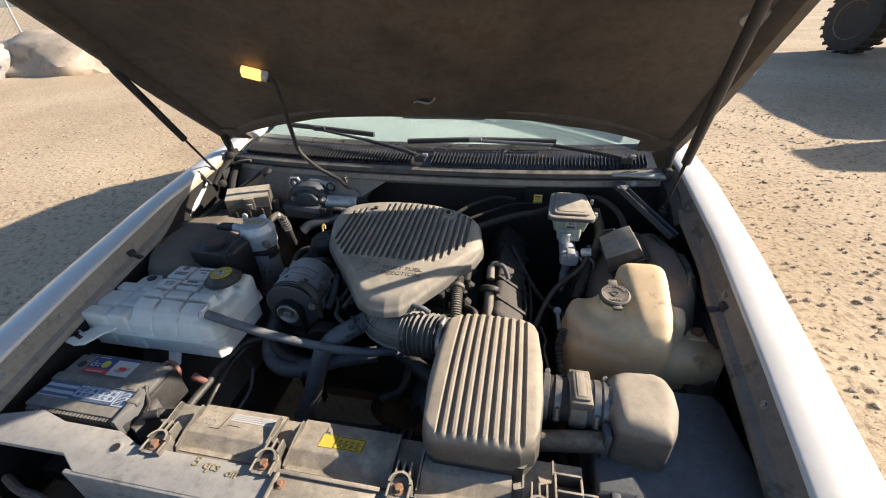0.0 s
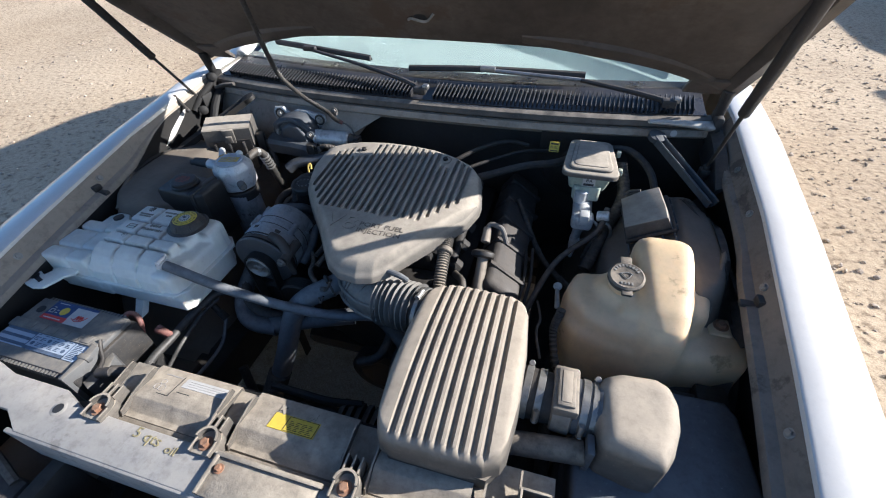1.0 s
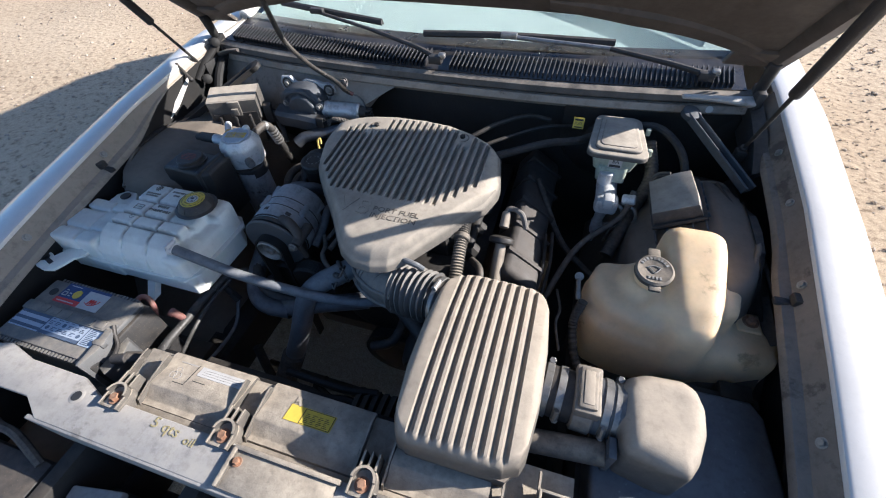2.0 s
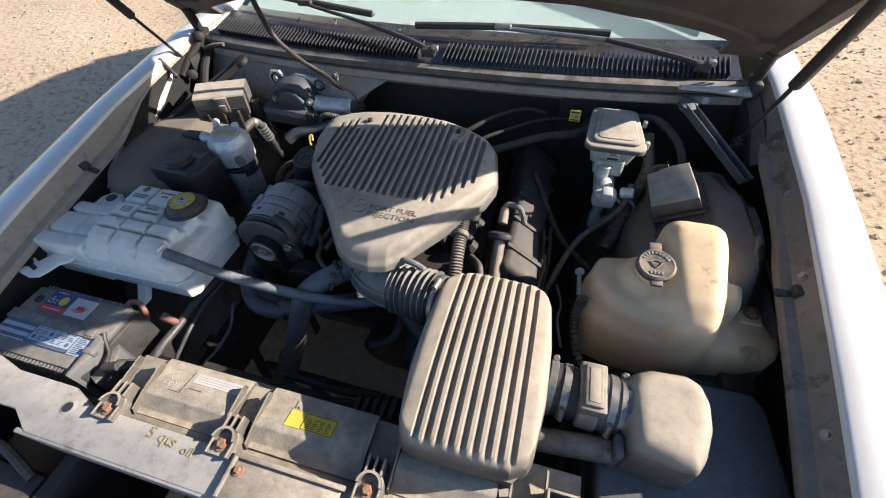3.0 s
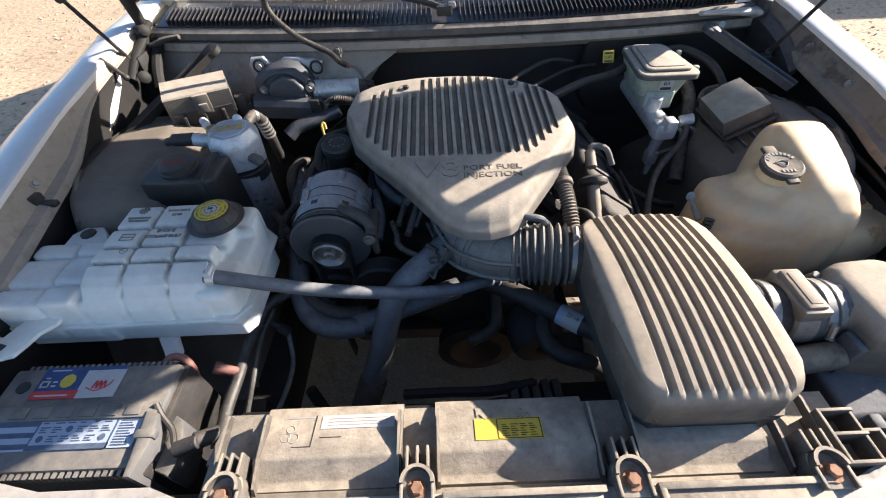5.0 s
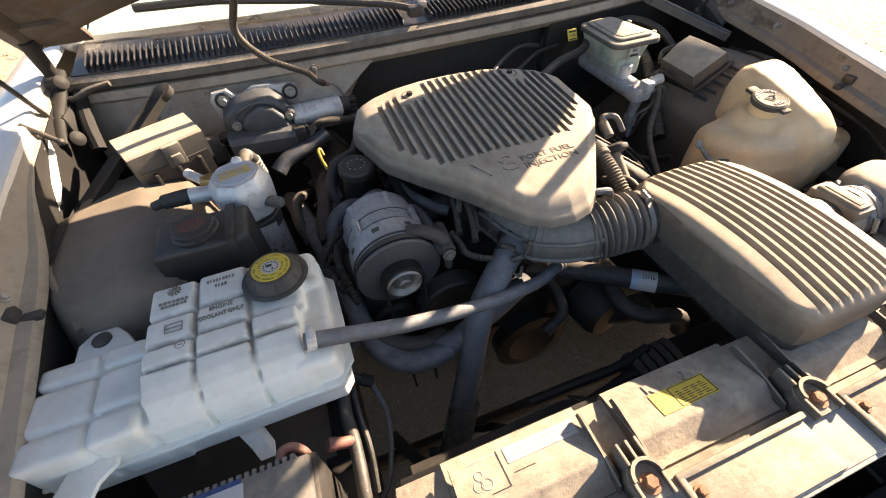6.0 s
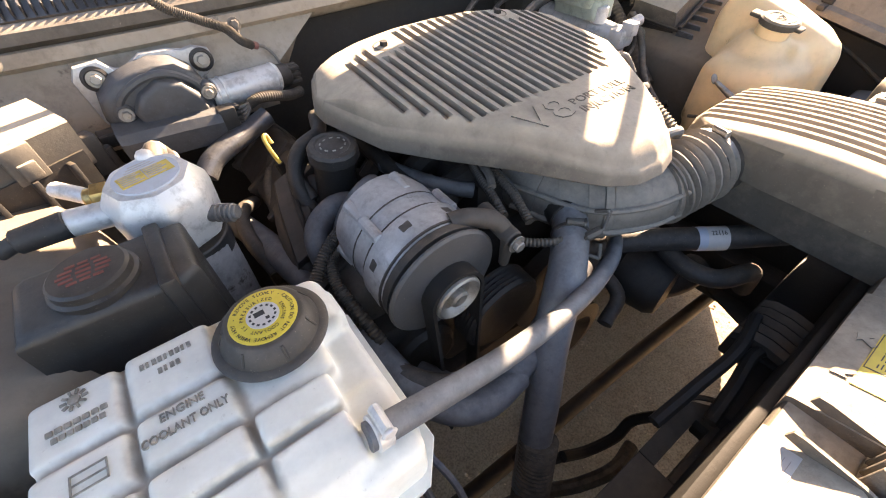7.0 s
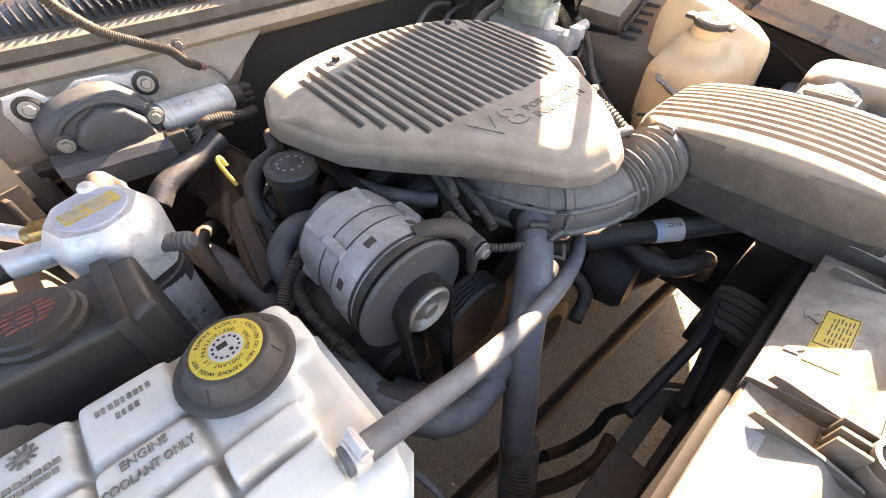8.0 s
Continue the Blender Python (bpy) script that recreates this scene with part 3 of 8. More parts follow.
def build_fender(side):
    bm = bmesh.new()
    ys = [-0.3 + 0.04 * i for i in range(66)]
    sec = []
    for y in ys:
        x, z = edge_at(y)
        arch = 0.33 + math.sqrt(max(0.0, 0.375 ** 2 - (y - 0.92) ** 2))
        low = max(0.235, arch if arch > 0.331 else 0.0)
        mid = max(0.40, low + 0.02)
        pts = [(0.91, low), (0.932, mid), (0.938, max(z - 0.20, mid + 0.01)), (0.935, max(z - 0.13, mid + 0.02)), (0.926, z - 0.085), (0.905, z - 0.048), (0.876, z - 0.020), (0.838, z - 0.004), (x + 0.006, z), (x, z - 0.003), (x - 0.002, z - 0.012)]
        inner = [(x + 0.01, z - 0.016), (0.83, z - 0.03), (0.885, z - 0.07), (0.915, max(z - 0.2, mid + 0.01)), (0.905, mid), (0.89, low)]
        sec.append([(side * (a - (0.018 if side < 0 else 0.0)), y, b) for a, b in pts + inner])
    loft(bm, sec)
    f = part("fender", bm, "paint", car, "sunlit cream white fender" if side > 0 else "cream white fender")
    bm = bmesh.new()
    sec = []
    for y in [0.05 + 0.06 * i for i in range(22)]:
        x, z = edge_at(y)
        x -= 0.018 if side < 0 else 0.0
        st = 0.0 if y > 0.86 else 0.006
        w = 1 - 0.62 * max(0.0, min(1.0, (y - 0.90) / 0.14)) if side < 0 else 1.0
        pts = [(x - 0.002, z - 0.010), (x - 0.005, z - 0.016), (x - 0.014, z - 0.038), (x - 0.017, z - 0.044), (x - 0.027 - st, z - 0.048), (x - 0.030 - st, z - 0.053), (x - 0.031 - st, z - 0.062), (x - 0.028 - st, z - 0.062), (x - 0.026 - st, z - 0.055), (x - 0.013, z - 0.05), (x - 0.001, z - 0.020)]
        sec.append([(side * (x + (a - x) * w), y, z - 0.010 + (b - z + 0.010) * w) for a, b in pts])
    loft(bm, sec)
    part("inner_flange", bm, "flange" if side < 0 else "shadedflange", f, "dusty bare inner flange with screws" if side < 0 else "inner flange with screws, darkened for its shade")
    for y in (0.40, 0.55, 0.80) if side < 0 else (0.40, 0.55, 0.80, 0.98, 1.12):
        x, z = edge_at(y)
        x -= 0.018 if side < 0 else 0.0
        bm = bmesh.new()
        hexbolt(bm, (side * (x - 0.009), y, z - 0.028), (-side * 0.85, 0, 0.5), 0.0055, 0.004)
        part("bolt", bm, "steel", f)
    # rubber bumper bracket on the flange
    x, z = edge_at(0.775)
    x -= 0.018 if side < 0 else 0.0
    bm = bmesh.new()
    box(bm, (side * (x - 0.030) - 0.014, 0.770, z - 0.054), (side * (x - 0.030) + 0.014, 0.784, z - 0.044), 0.003)
    box(bm, (side * (x - 0.014) - 0.007, 0.766, z - 0.046), (side * (x - 0.014) + 0.007, 0.788, z - 0.030), 0.003)
    part("rubber_stop", bm, "black", f)
    return f


for side in (-1, 1):
    build_fender(side)


def build_apron(side):
    """The wheelhouse: a broad dome between fender and engine, with a dark gutter outside it."""
    cx, hx, cy, hy = (0.640, 0.112, 0.935, 0.185) if side < 0 else (0.635, 0.118, 0.950, 0.180)

    def z_at(x, y):
        top = 0.786 - 0.35 * (y - 0.96) ** 2 - 0.5 * max(0, x - 0.66) ** 2 - (0.3 * max(0, 0.63 - x) if side < 0 else 0.62 * max(0, 0.675 - x))
        q = (abs((x - cx) / hx) ** 2.6 + abs((y - cy) / hy) ** 2.6) ** (1 / 2.6)
        if q <= 0.9:
            z = top
        else:
            k = min(1.0, (q - 0.9) / 0.28)
            z = top - (0.085 if x > cx else 0.14) * k * k * (3 - 2 * k)
        if x < 0.53:
            k = min(1.0, (0.53 - x) / 0.12)
            z = z + (0.32 - z) * k ** 1.5
        return z

    o = bmesh.new()
    nx, ny = 44, 64
    grid = []
    for j in range(ny + 1):
        y = 0.18 + (1.30 - 0.18) * j / ny
        row = []
        for i in range(nx + 1):
            x = 0.40 + (0.768 - 0.40) * i / nx
            z = z_at(x, y)
            far = max(0.0, min(1.0, (0.72 - y) / 0.12))
            z = z + (0.42 - z) * far
            row.append(o.verts.new((side * x, y, z)))
        grid.append(row)
    for a, b in zip(grid, grid[1:]):
        for i in range(nx):
            o.faces.new((a[i], a[i + 1], b[i + 1], b[i]))
    bmesh.ops.recalc_face_normals(o, faces=o.faces[:])
    if sum(f.normal.z for f in o.faces) < 0:
        bmesh.ops.reverse_faces(o, faces=o.faces[:])
    bmesh.ops.solidify(o, geom=o.faces[:], thickness=0.004)
    a = part("wheelhouse", o, "house", car, "dusty grey-brown domed wheelhouse panel", angle=60)
    # near-black skirt put in for the dark gap under the flange
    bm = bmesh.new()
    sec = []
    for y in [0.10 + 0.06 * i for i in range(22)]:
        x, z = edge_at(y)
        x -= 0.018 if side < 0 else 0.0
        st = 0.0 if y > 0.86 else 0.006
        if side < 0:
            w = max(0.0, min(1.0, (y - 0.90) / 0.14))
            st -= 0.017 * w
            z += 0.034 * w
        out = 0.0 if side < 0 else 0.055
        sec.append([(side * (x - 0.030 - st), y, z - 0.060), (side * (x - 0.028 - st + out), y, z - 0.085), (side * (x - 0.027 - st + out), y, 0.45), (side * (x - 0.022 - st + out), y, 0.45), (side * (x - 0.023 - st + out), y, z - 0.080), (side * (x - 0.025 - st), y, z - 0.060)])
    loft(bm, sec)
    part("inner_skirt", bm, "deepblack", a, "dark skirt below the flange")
    # black sheet added over the gutter to keep it dark where sun reaches
    bm = bmesh.new()
    sec = []
    for y in [0.74 + 0.05 * i for i in range(11)]:
        sec.append([(side * (0.732 + 0.038 * k), y, z_at(0.732 + 0.038 * k, y) + 0.006 + h + 0.030 * k * k) for k, h in ((0, 0), (0.35, 0.004), (0.7, 0.002), (1, 0.0), (1, -0.004), (0.7, -0.004), (0.35, -0.004), (0, -0.004))])
    loft(bm, sec)
    part("gutter_liner", bm, "darkrubber", a, "black sheet for the gutter shade between dome and fender")
    bm = bmesh.new()
    arc = [(0.69, 0.76), (0.735, 0.87), (0.752, 0.98), (0.742, 1.06), (0.70, 1.10), (0.64, 1.115)] if side < 0 else [(0.70, 0.78), (0.735, 0.90), (0.752, 1.0), (0.745, 1.06), (0.70, 1.10), (0.64, 1.115)]
    tube(bm, [(side * x, y, z_at(x, y) + 0.002) for x, y in arc], 0.006, 8, 8)
    part("panel_seam", bm, "house", a)
    return a


for side in (-1, 1):
    build_apron(side)

# firewall and cowl
bm = bmesh.new()
box(bm, (-0.86, 1.30, 0.28), (0.86, 1.32, 0.86), 0.004)
firewall = part("firewall", bm, "apron", car, "near-black firewall")


def seal_y(x):
    return 1.305 - 0.060 * (1 - (abs(x) / 0.755) ** 2.5)


def strip(bm, prof, n=40, x1=0.755, y_of=None):
    y_of = y_of or seal_y
    sec = []
    for i in range(n + 1):
        x = -x1 + 2 * x1 * i / n
        sec.append([(x, y_of(x) + dy, z) for dy, z in prof])
    return loft(bm, sec)


bm = bmesh.new()
strip(bm, [(-0.006, 0.893), (0.004, 0.899), (0.020, 0.900), (0.030, 0.893), (0.030, 0.872), (0.018, 0.866), (0.0, 0.870), (-0.010, 0.880)])
part("hood_seal", bm, "seal", car, "dusty rubber hood seal along the cowl")
bm = bmesh.new()
strip(bm, [(-0.012, 0.872), (0.02, 0.874), (0.02, 0.836), (0.012, 0.836), (0.000, 0.842), (-0.006, 0.850), (-0.016, 0.856)], x1=0.745)
part("cowl_panel", bm, "cowl", car, "grimy painted cowl lip with spot welds")
bm = bmesh.new()
lathe(bm, (0.66, seal_y(0.66) - 0.0135, 0.864), (0, -0.96, 0.24), [(0.0085, 0), (0.0085, 0.0012), (0.008, 0.0016)], 20)
part("paint_dab", bm, "white", car, "round white paint dab on the cowl")
# firewall panels: pale left, near-black right, a dark opening behind the engine
for x0, x1, xb in ((-0.74, -0.135, -0.245), (0.33, 0.74, 0.33)):
    bm = bmesh.new()
    sec = []
    for i in range(15):
        f = i / 14
        xt, xl = x0 + (x1 - x0) * f, x0 + (xb - x0) * f if x0 < 0 else x0 + (x1 - x0) * f
        y = seal_y(xt) - 0.004
        lean = 0.045 if x0 < 0 else -0.012
        # pale panel ends at 0.735; the near-black firewall stands for the shadow below
        sec.append([(xt, y, 0.848), (xt * 0.6 + xl * 0.4, y - lean * 0.45, 0.825), (xl, y - lean * 0.9, 0.785), (xl, y - lean, 0.75), (xl, y - lean + 0.004, 0.735), (xl, y - lean + 0.02, 0.735), (xl, y - lean + 0.016, 0.78), (xt, y + 0.02, 0.846)])
    loft(bm, sec)
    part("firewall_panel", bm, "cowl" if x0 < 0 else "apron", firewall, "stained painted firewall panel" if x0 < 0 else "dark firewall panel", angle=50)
for sx in (-1, 1):
    bm = bmesh.new()
    if sx < 0:
        tube(bm, [(-0.752, 1.296, 0.866), (-0.730, 1.272, 0.872), (-0.70, 1.270, 0.884), (-0.66, 1.272, 0.890)], 0.011, 12, 6, r2=0.008, flat=0.7)
        ball(bm, (-0.752, 1.296, 0.866), 0.0105)
    else:
        tube(bm, [(0.748, 1.292, 0.884), (0.715, 1.280, 0.889), (0.66, 1.272, 0.893), (0.59, 1.262, 0.8955)], 0.022, 14, 6, r2=0.009, flat=0.55)
        ball(bm, (0.748, 1.292, 0.884), 0.015)
    part("seal_corner", bm, "seal" if sx < 0 else "bare", car, "dusty rounded seal end")


# cowl grille: a tray with slats
def grille_y(x):
    return 1.345 - 0.062 * (1 - (abs(x) / 0.74) ** 2.2)


cowl_grille = thing("cowl_grille", (0, 1.33, 0.9), "black plastic cowl vent grille with fine slats below the windshield", "vent")
bm = bmesh.new()
strip(bm, [(-0.03, 0.892), (-0.03, 0.902), (0.0, 0.906), (0.075, 0.918), (0.14, 0.925), (0.14, 0.915), (0.07, 0.906)], x1=0.73, y_of=grille_y)
part("tray", bm, "gloss", cowl_grille)
bm = bmesh.new()
box(bm, (-0.0014, -0.036, -0.002), (0.0014, 0.036, 0.016), 0.0008, seg=1)
slat_data = mesh_of("slat", bm)
slat_data.materials.append(M["slat"])
for i in range(122):
    x = -0.70 + 1.40 * i / 121
    if abs(x + 0.016) < 0.03:
        continue
    s = part("slat", None, None, cowl_grille, data=slat_data)
    s.matrix_basis = pose(x, grille_y(x) + 0.012, 0.906, 8, 0, math.degrees(math.atan((grille_y(x + 0.01) - grille_y(x - 0.01)) / -0.02)) * 0.5)

# windshield, with the dashboard behind it


def glass_y(x, z):
    return 1.46 - 0.075 * (1 - (x / 0.75) ** 2) + (z - 0.93) * 1.55


bm = bmesh.new()
sec = []
for j in range(11):
    z = 0.915 + 0.50 * j / 10
    w = 0.735 - 0.12 * j / 10
    sec.append([(-w + 2 * w * i / 20, glass_y(-w + 2 * w * i / 20, z), z) for i in range(21)])
loft(bm, sec, close=False)
bmesh.ops.solidify(bm, geom=bm.faces[:], thickness=0.005)
windshield = part("windshield", bm, "glass", car, "curved windshield glass with a pale green reflection")
windshield.visible_shadow = False
bm = bmesh.new()
sec = []
for j in range(9):
    f = j / 8
    y0 = 1.47 + 0.55 * f
    sec.append([(-0.74 + 1.48 * i / 16, y0 - 0.06 * (1 - ((i - 8) / 8) ** 2) * (1 - f), 0.895 + 0.045 * math.sin(min(1, f * 1.6) * math.pi / 2)) for i in range(17)])
sec.append([(p[0], p[1] + 0.05, p[2] - 0.25) for p in sec[-1]])
loft(bm, sec, close=False)
dash = part("dashboard", bm, "dash", car, "pale green vinyl dashboard top")
bm = bmesh.new()
box(bm, (-0.20, 1.70, 0.936), (0.15, 1.84, 0.944), 0.003)
for i in range(16):
    y = 1.705 + 0.0083 * i
    box(bm, (-0.195, y, 0.943), (0.145, y + 0.004, 0.947), 0)
part("speaker_grille", bm, "dashdark", dash, "dark slotted grille in the dashboard")
bm = bmesh.new()
strip(bm, [(0.0, 0.897), (0.10, 0.912), (0.10, 0.906), (0.0, 0.890)], x1=0.72, y_of=lambda x: 1.475 - 0.06 * (1 - (x / 0.75) ** 2))
part("dash_edge", bm, "dashdark", dash)
# cabin, doors and tail
bm = bmesh.new()
secs = []
for y, zt, wt in ((2.12, 1.36, 0.60), (2.30, 1.42, 0.62), (2.9, 1.45, 0.63), (3.45, 1.42, 0.62), (3.7, 1.36, 0.60)):
    secs.append([(-wt, y, zt - 0.03), (-wt * 0.8, y, zt), (0, y, zt + 0.01), (wt * 0.8, y, zt), (wt, y, zt - 0.03), (wt - 0.02, y, zt - 0.06), (0, y, zt - 0.04), (-wt + 0.02, y, zt - 0.06)])
loft(bm, secs)
part("roof", bm, "paint", car)
for sx in (-1, 1):
    bm = bmesh.new()
    o = [(1.56, 0.95), (2.17, 1.32), (2.3, 1.37), (3.4, 1.37), (3.75, 1.30), (4.25, 0.97)]
    loft(bm, [[(sx * (0.735 if z < 1.0 else 0.615), y, z) for y, z in o], [(sx * (0.725 if z < 1.0 else 0.605), y, z) for y, z in o]])
    part("side_window", bm, "dashdark", car, "dark side window")
    bm = bmesh.new()
    rod(bm, (sx * 0.745, 1.45, 0.92), (sx * 0.61, 2.16, 1.35), 0.024)
    part("pillar", bm, "paint", car)
    bm = bmesh.new()
    secs = []
    for y in (1.95, 2.6, 3.4, 4.3, 4.9, 5.2):
        w = 0.94 if y < 5 else 0.90
        secs.append([(sx * w, y, 0.28), (sx * (w + 0.02), y, 0.6), (sx * (w - 0.02), y, 0.88), (sx * 0.74, y, 0.95), (sx * 0.70, y, 0.90), (sx * (w - 0.08), y, 0.28)])
    loft(bm, secs)
    part("door", bm, "paint", car)
bm = bmesh.new()
box(bm, (-0.72, 4.25, 0.45), (0.72, 5.22, 0.97), 0.05)
part("trunk", bm, "paint", car)
bm = bmesh.new()
loft(bm, [[(-0.60, 3.68, 1.36), (0.60, 3.68, 1.36)], [(-0.70, 4.28, 0.97), (0.70, 4.28, 0.97)]], close=False)
bmesh.ops.solidify(bm, geom=bm.faces[:], thickness=0.01)
part("rear_window", bm, "dashdark", car, "dark rear window")
bm = bmesh.new()
box(bm, (-0.68, 2.35, 0.40), (0.68, 2.55, 1.10), 0.06)
part("seat", bm, "dash", car, "pale cloth front seat")
# floor pan and front structure close the car below and ahead
bm = bmesh.new()
box(bm, (-0.85, 1.32, 0.17), (0.85, 4.2, 0.22), 0.01)
part("floor_pan", bm, "apron", car)
for sx in (-1, 1):
    bm = bmesh.new()
    box(bm, (sx * 0.43 - 0.045, -0.1, 0.30), (sx * 0.43 + 0.045, 1.5, 0.42), 0.012)
    part("frame_rail", bm, "engine", car, "dirty steel frame rail")
    wheel = bmesh.new()
    lathe(wheel, (sx * 0.70, 0.92, 0.33), (sx, 0, 0), [(0.19, 0), (0.30, 0.0), (0.335, 0.03), (0.338, 0.17), (0.31, 0.20), (0.20, 0.20)], 32)
    w = part("wheel", wheel, "tyre", car, "dusty road tyre")
# radiator core, fan housing and front valance: unseen, added to block light from ahead
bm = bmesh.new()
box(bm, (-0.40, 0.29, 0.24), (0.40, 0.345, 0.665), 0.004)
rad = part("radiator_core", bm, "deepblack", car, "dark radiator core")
bm = bmesh.new()
box(bm, (-0.92, -0.34, 0.23), (0.92, -0.22, 0.58), 0.05)
part("front_bumper", bm, "paint", car)

# radiator support: a pressed steel bar across the nose
support = thing("radiator_support", (0, 0.31, 0.62), "dusty grey pressed-steel radiator support bar with a round hole", "car panel")
bm = bmesh.new()
out = [(-0.70, 0.33), (-0.60, 0.36), (-0.53, 0.345), (-0.40, 0.345), (-0.345, 0.326), (0.41, 0.326), (0.46, 0.345), (0.60, 0.36), (0.70, 0.33), (0.70, 0.285), (0.47, 0.285), (0.42, 0.262), (-0.42, 0.262), (-0.47, 0.288), (-0.70, 0.285)]
prism(bm, out[::-1], 0.690, 0.700, 0.003)
box(bm, (-0.44, 0.258, 0.60), (0.44, 0.266, 0.698), 0.002)
part("bar", bm, "support", support)
for x in (-0.381,):
    bm = bmesh.new()
    lathe(bm, (x, 0.313, 0.699), (0, 0, 1), [(0.016, 0), (0.012, 0.0018), (0.0085, 0.002)], 20)
    rim = part("hole_rim", bm, "support", support)
    bm = bmesh.new()
    lathe(bm, (x, 0.313, 0.7005), (0, 0, 1), [(0.0085, 0), (0.0085, 0.0012)], 18)
    part("hole", bm, "ink", support, "dark round hole")
# header and grille beam ahead of the support
bm = bmesh.new()
box(bm, (-0.72, -0.10, 0.30), (0.72, -0.04, 0.62), 0.03)
box(bm, (-0.72, -0.06, 0.28), (0.72, 0.25, 0.31), 0.01)
part("front_header", bm, "black", car, "dark grille header panel")
bm = bmesh.new()
box(bm, (-0.40, 0.10, 0.44), (0.40, 0.22, 0.47), 0.006)
for x in (-0.40, -0.15, 0.1, 0.38):
    box(bm, (x - 0.015, 0.0, 0.45), (x + 0.015, 0.262, 0.60), 0.004)
part("grille_brace", bm, "apron", car)
# headlamp pocket seen ahead of the support
bm = bmesh.new()
box(bm, (-0.66, 0.05, 0.50), (-0.42, 0.22, 0.60), 0.012, pose(0, 0, 0.0, 0, 0, 0))
part("headlamp_housing", bm, "black", car, "dark headlamp housing ahead of the support")
bm = bmesh.new()
box(bm, (-0.40, 0.15, 0.555), (-0.30, 0.245, 0.575), 0.004, pose(0.06, 0.03, 0, 0, 0, 10))
part("bracket", bm, "support", car, "sunlit steel bracket")
bm = bmesh.new()
tube(bm, [(-0.62, 0.26, 0.62), (-0.55, 0.24, 0.635), (-0.50, 0.235, 0.63), (-0.44, 0.21, 0.60)], 0.008, 8, 6)
part("cable", bm, "loom", car)


# ---- hood ----
HA = radians(41.0)
HD = Vector((0, -math.cos(HA), math.sin(HA)))        # from the hinge to the nose
HN = Vector((0, math.sin(HA), math.cos(HA)))         # out of the top skin


def on_hood(x, s, up=0.0):
    return Vector((x, 1.33, 0.95)) + HD * s + HN * up


hood = part("hood", bmesh.new(), "hood", car, "raised hood with a dark liner beneath")


def hood_rear(x):
    return 0.190 * (1 - (abs(x) / 0.765) ** (3.8 if x > 0 else 2.6))


def hood_kick(u, f):
    """How far the hood's rear edge is raised to fit the camera's view, fading forward."""
    return 0.030 * hood_rear(u * 0.765) * max(0.0, 1 - f / 0.25) ** 2


def hood_half(s):
    return 0.765 - 0.055 * max(0, s - 0.3) / 1.0


bm = bmesh.new()
sec = []
NS = 16
for j in range(NS + 1):
    f = j / NS
    row = []
    for i in range(25):
        u = -1 + 2 * i / 24
        s0, s1 = hood_rear(u * 0.765), 1.24 - 0.06 * u * u
        s = s0 + (s1 - s0) * f
        x = u * hood_half(s)
        row.append(on_hood(x, s, 0.022 * (1 - u ** 4) * min(1, 0.2 + 5 * f) + 0.012 * math.sin(math.pi * f) + hood_kick(u, f)))
    sec.append(row)
o = bmesh.new()
loft(o, sec, close=False)
if sum(f.normal.dot(HN) for f in o.faces) > 0:
    bmesh.ops.reverse_faces(o, faces=o.faces[:])
bmesh.ops.solidify(o, geom=o.faces[:], thickness=-0.006)
hood.data = mesh_of("hood", o)
hood.data.materials.append(M["hood"])
# top skin
bm = bmesh.new()
sec2 = [[p + HN * (0.009 + 0.022 * min(1, j / 4)) for p in row] for j, row in enumerate(sec)]
loft(bm, sec2, close=False)
bmesh.ops.solidify(bm, geom=bm.faces[:], thickness=0.003)
part("top_skin", bm, "paint", hood)
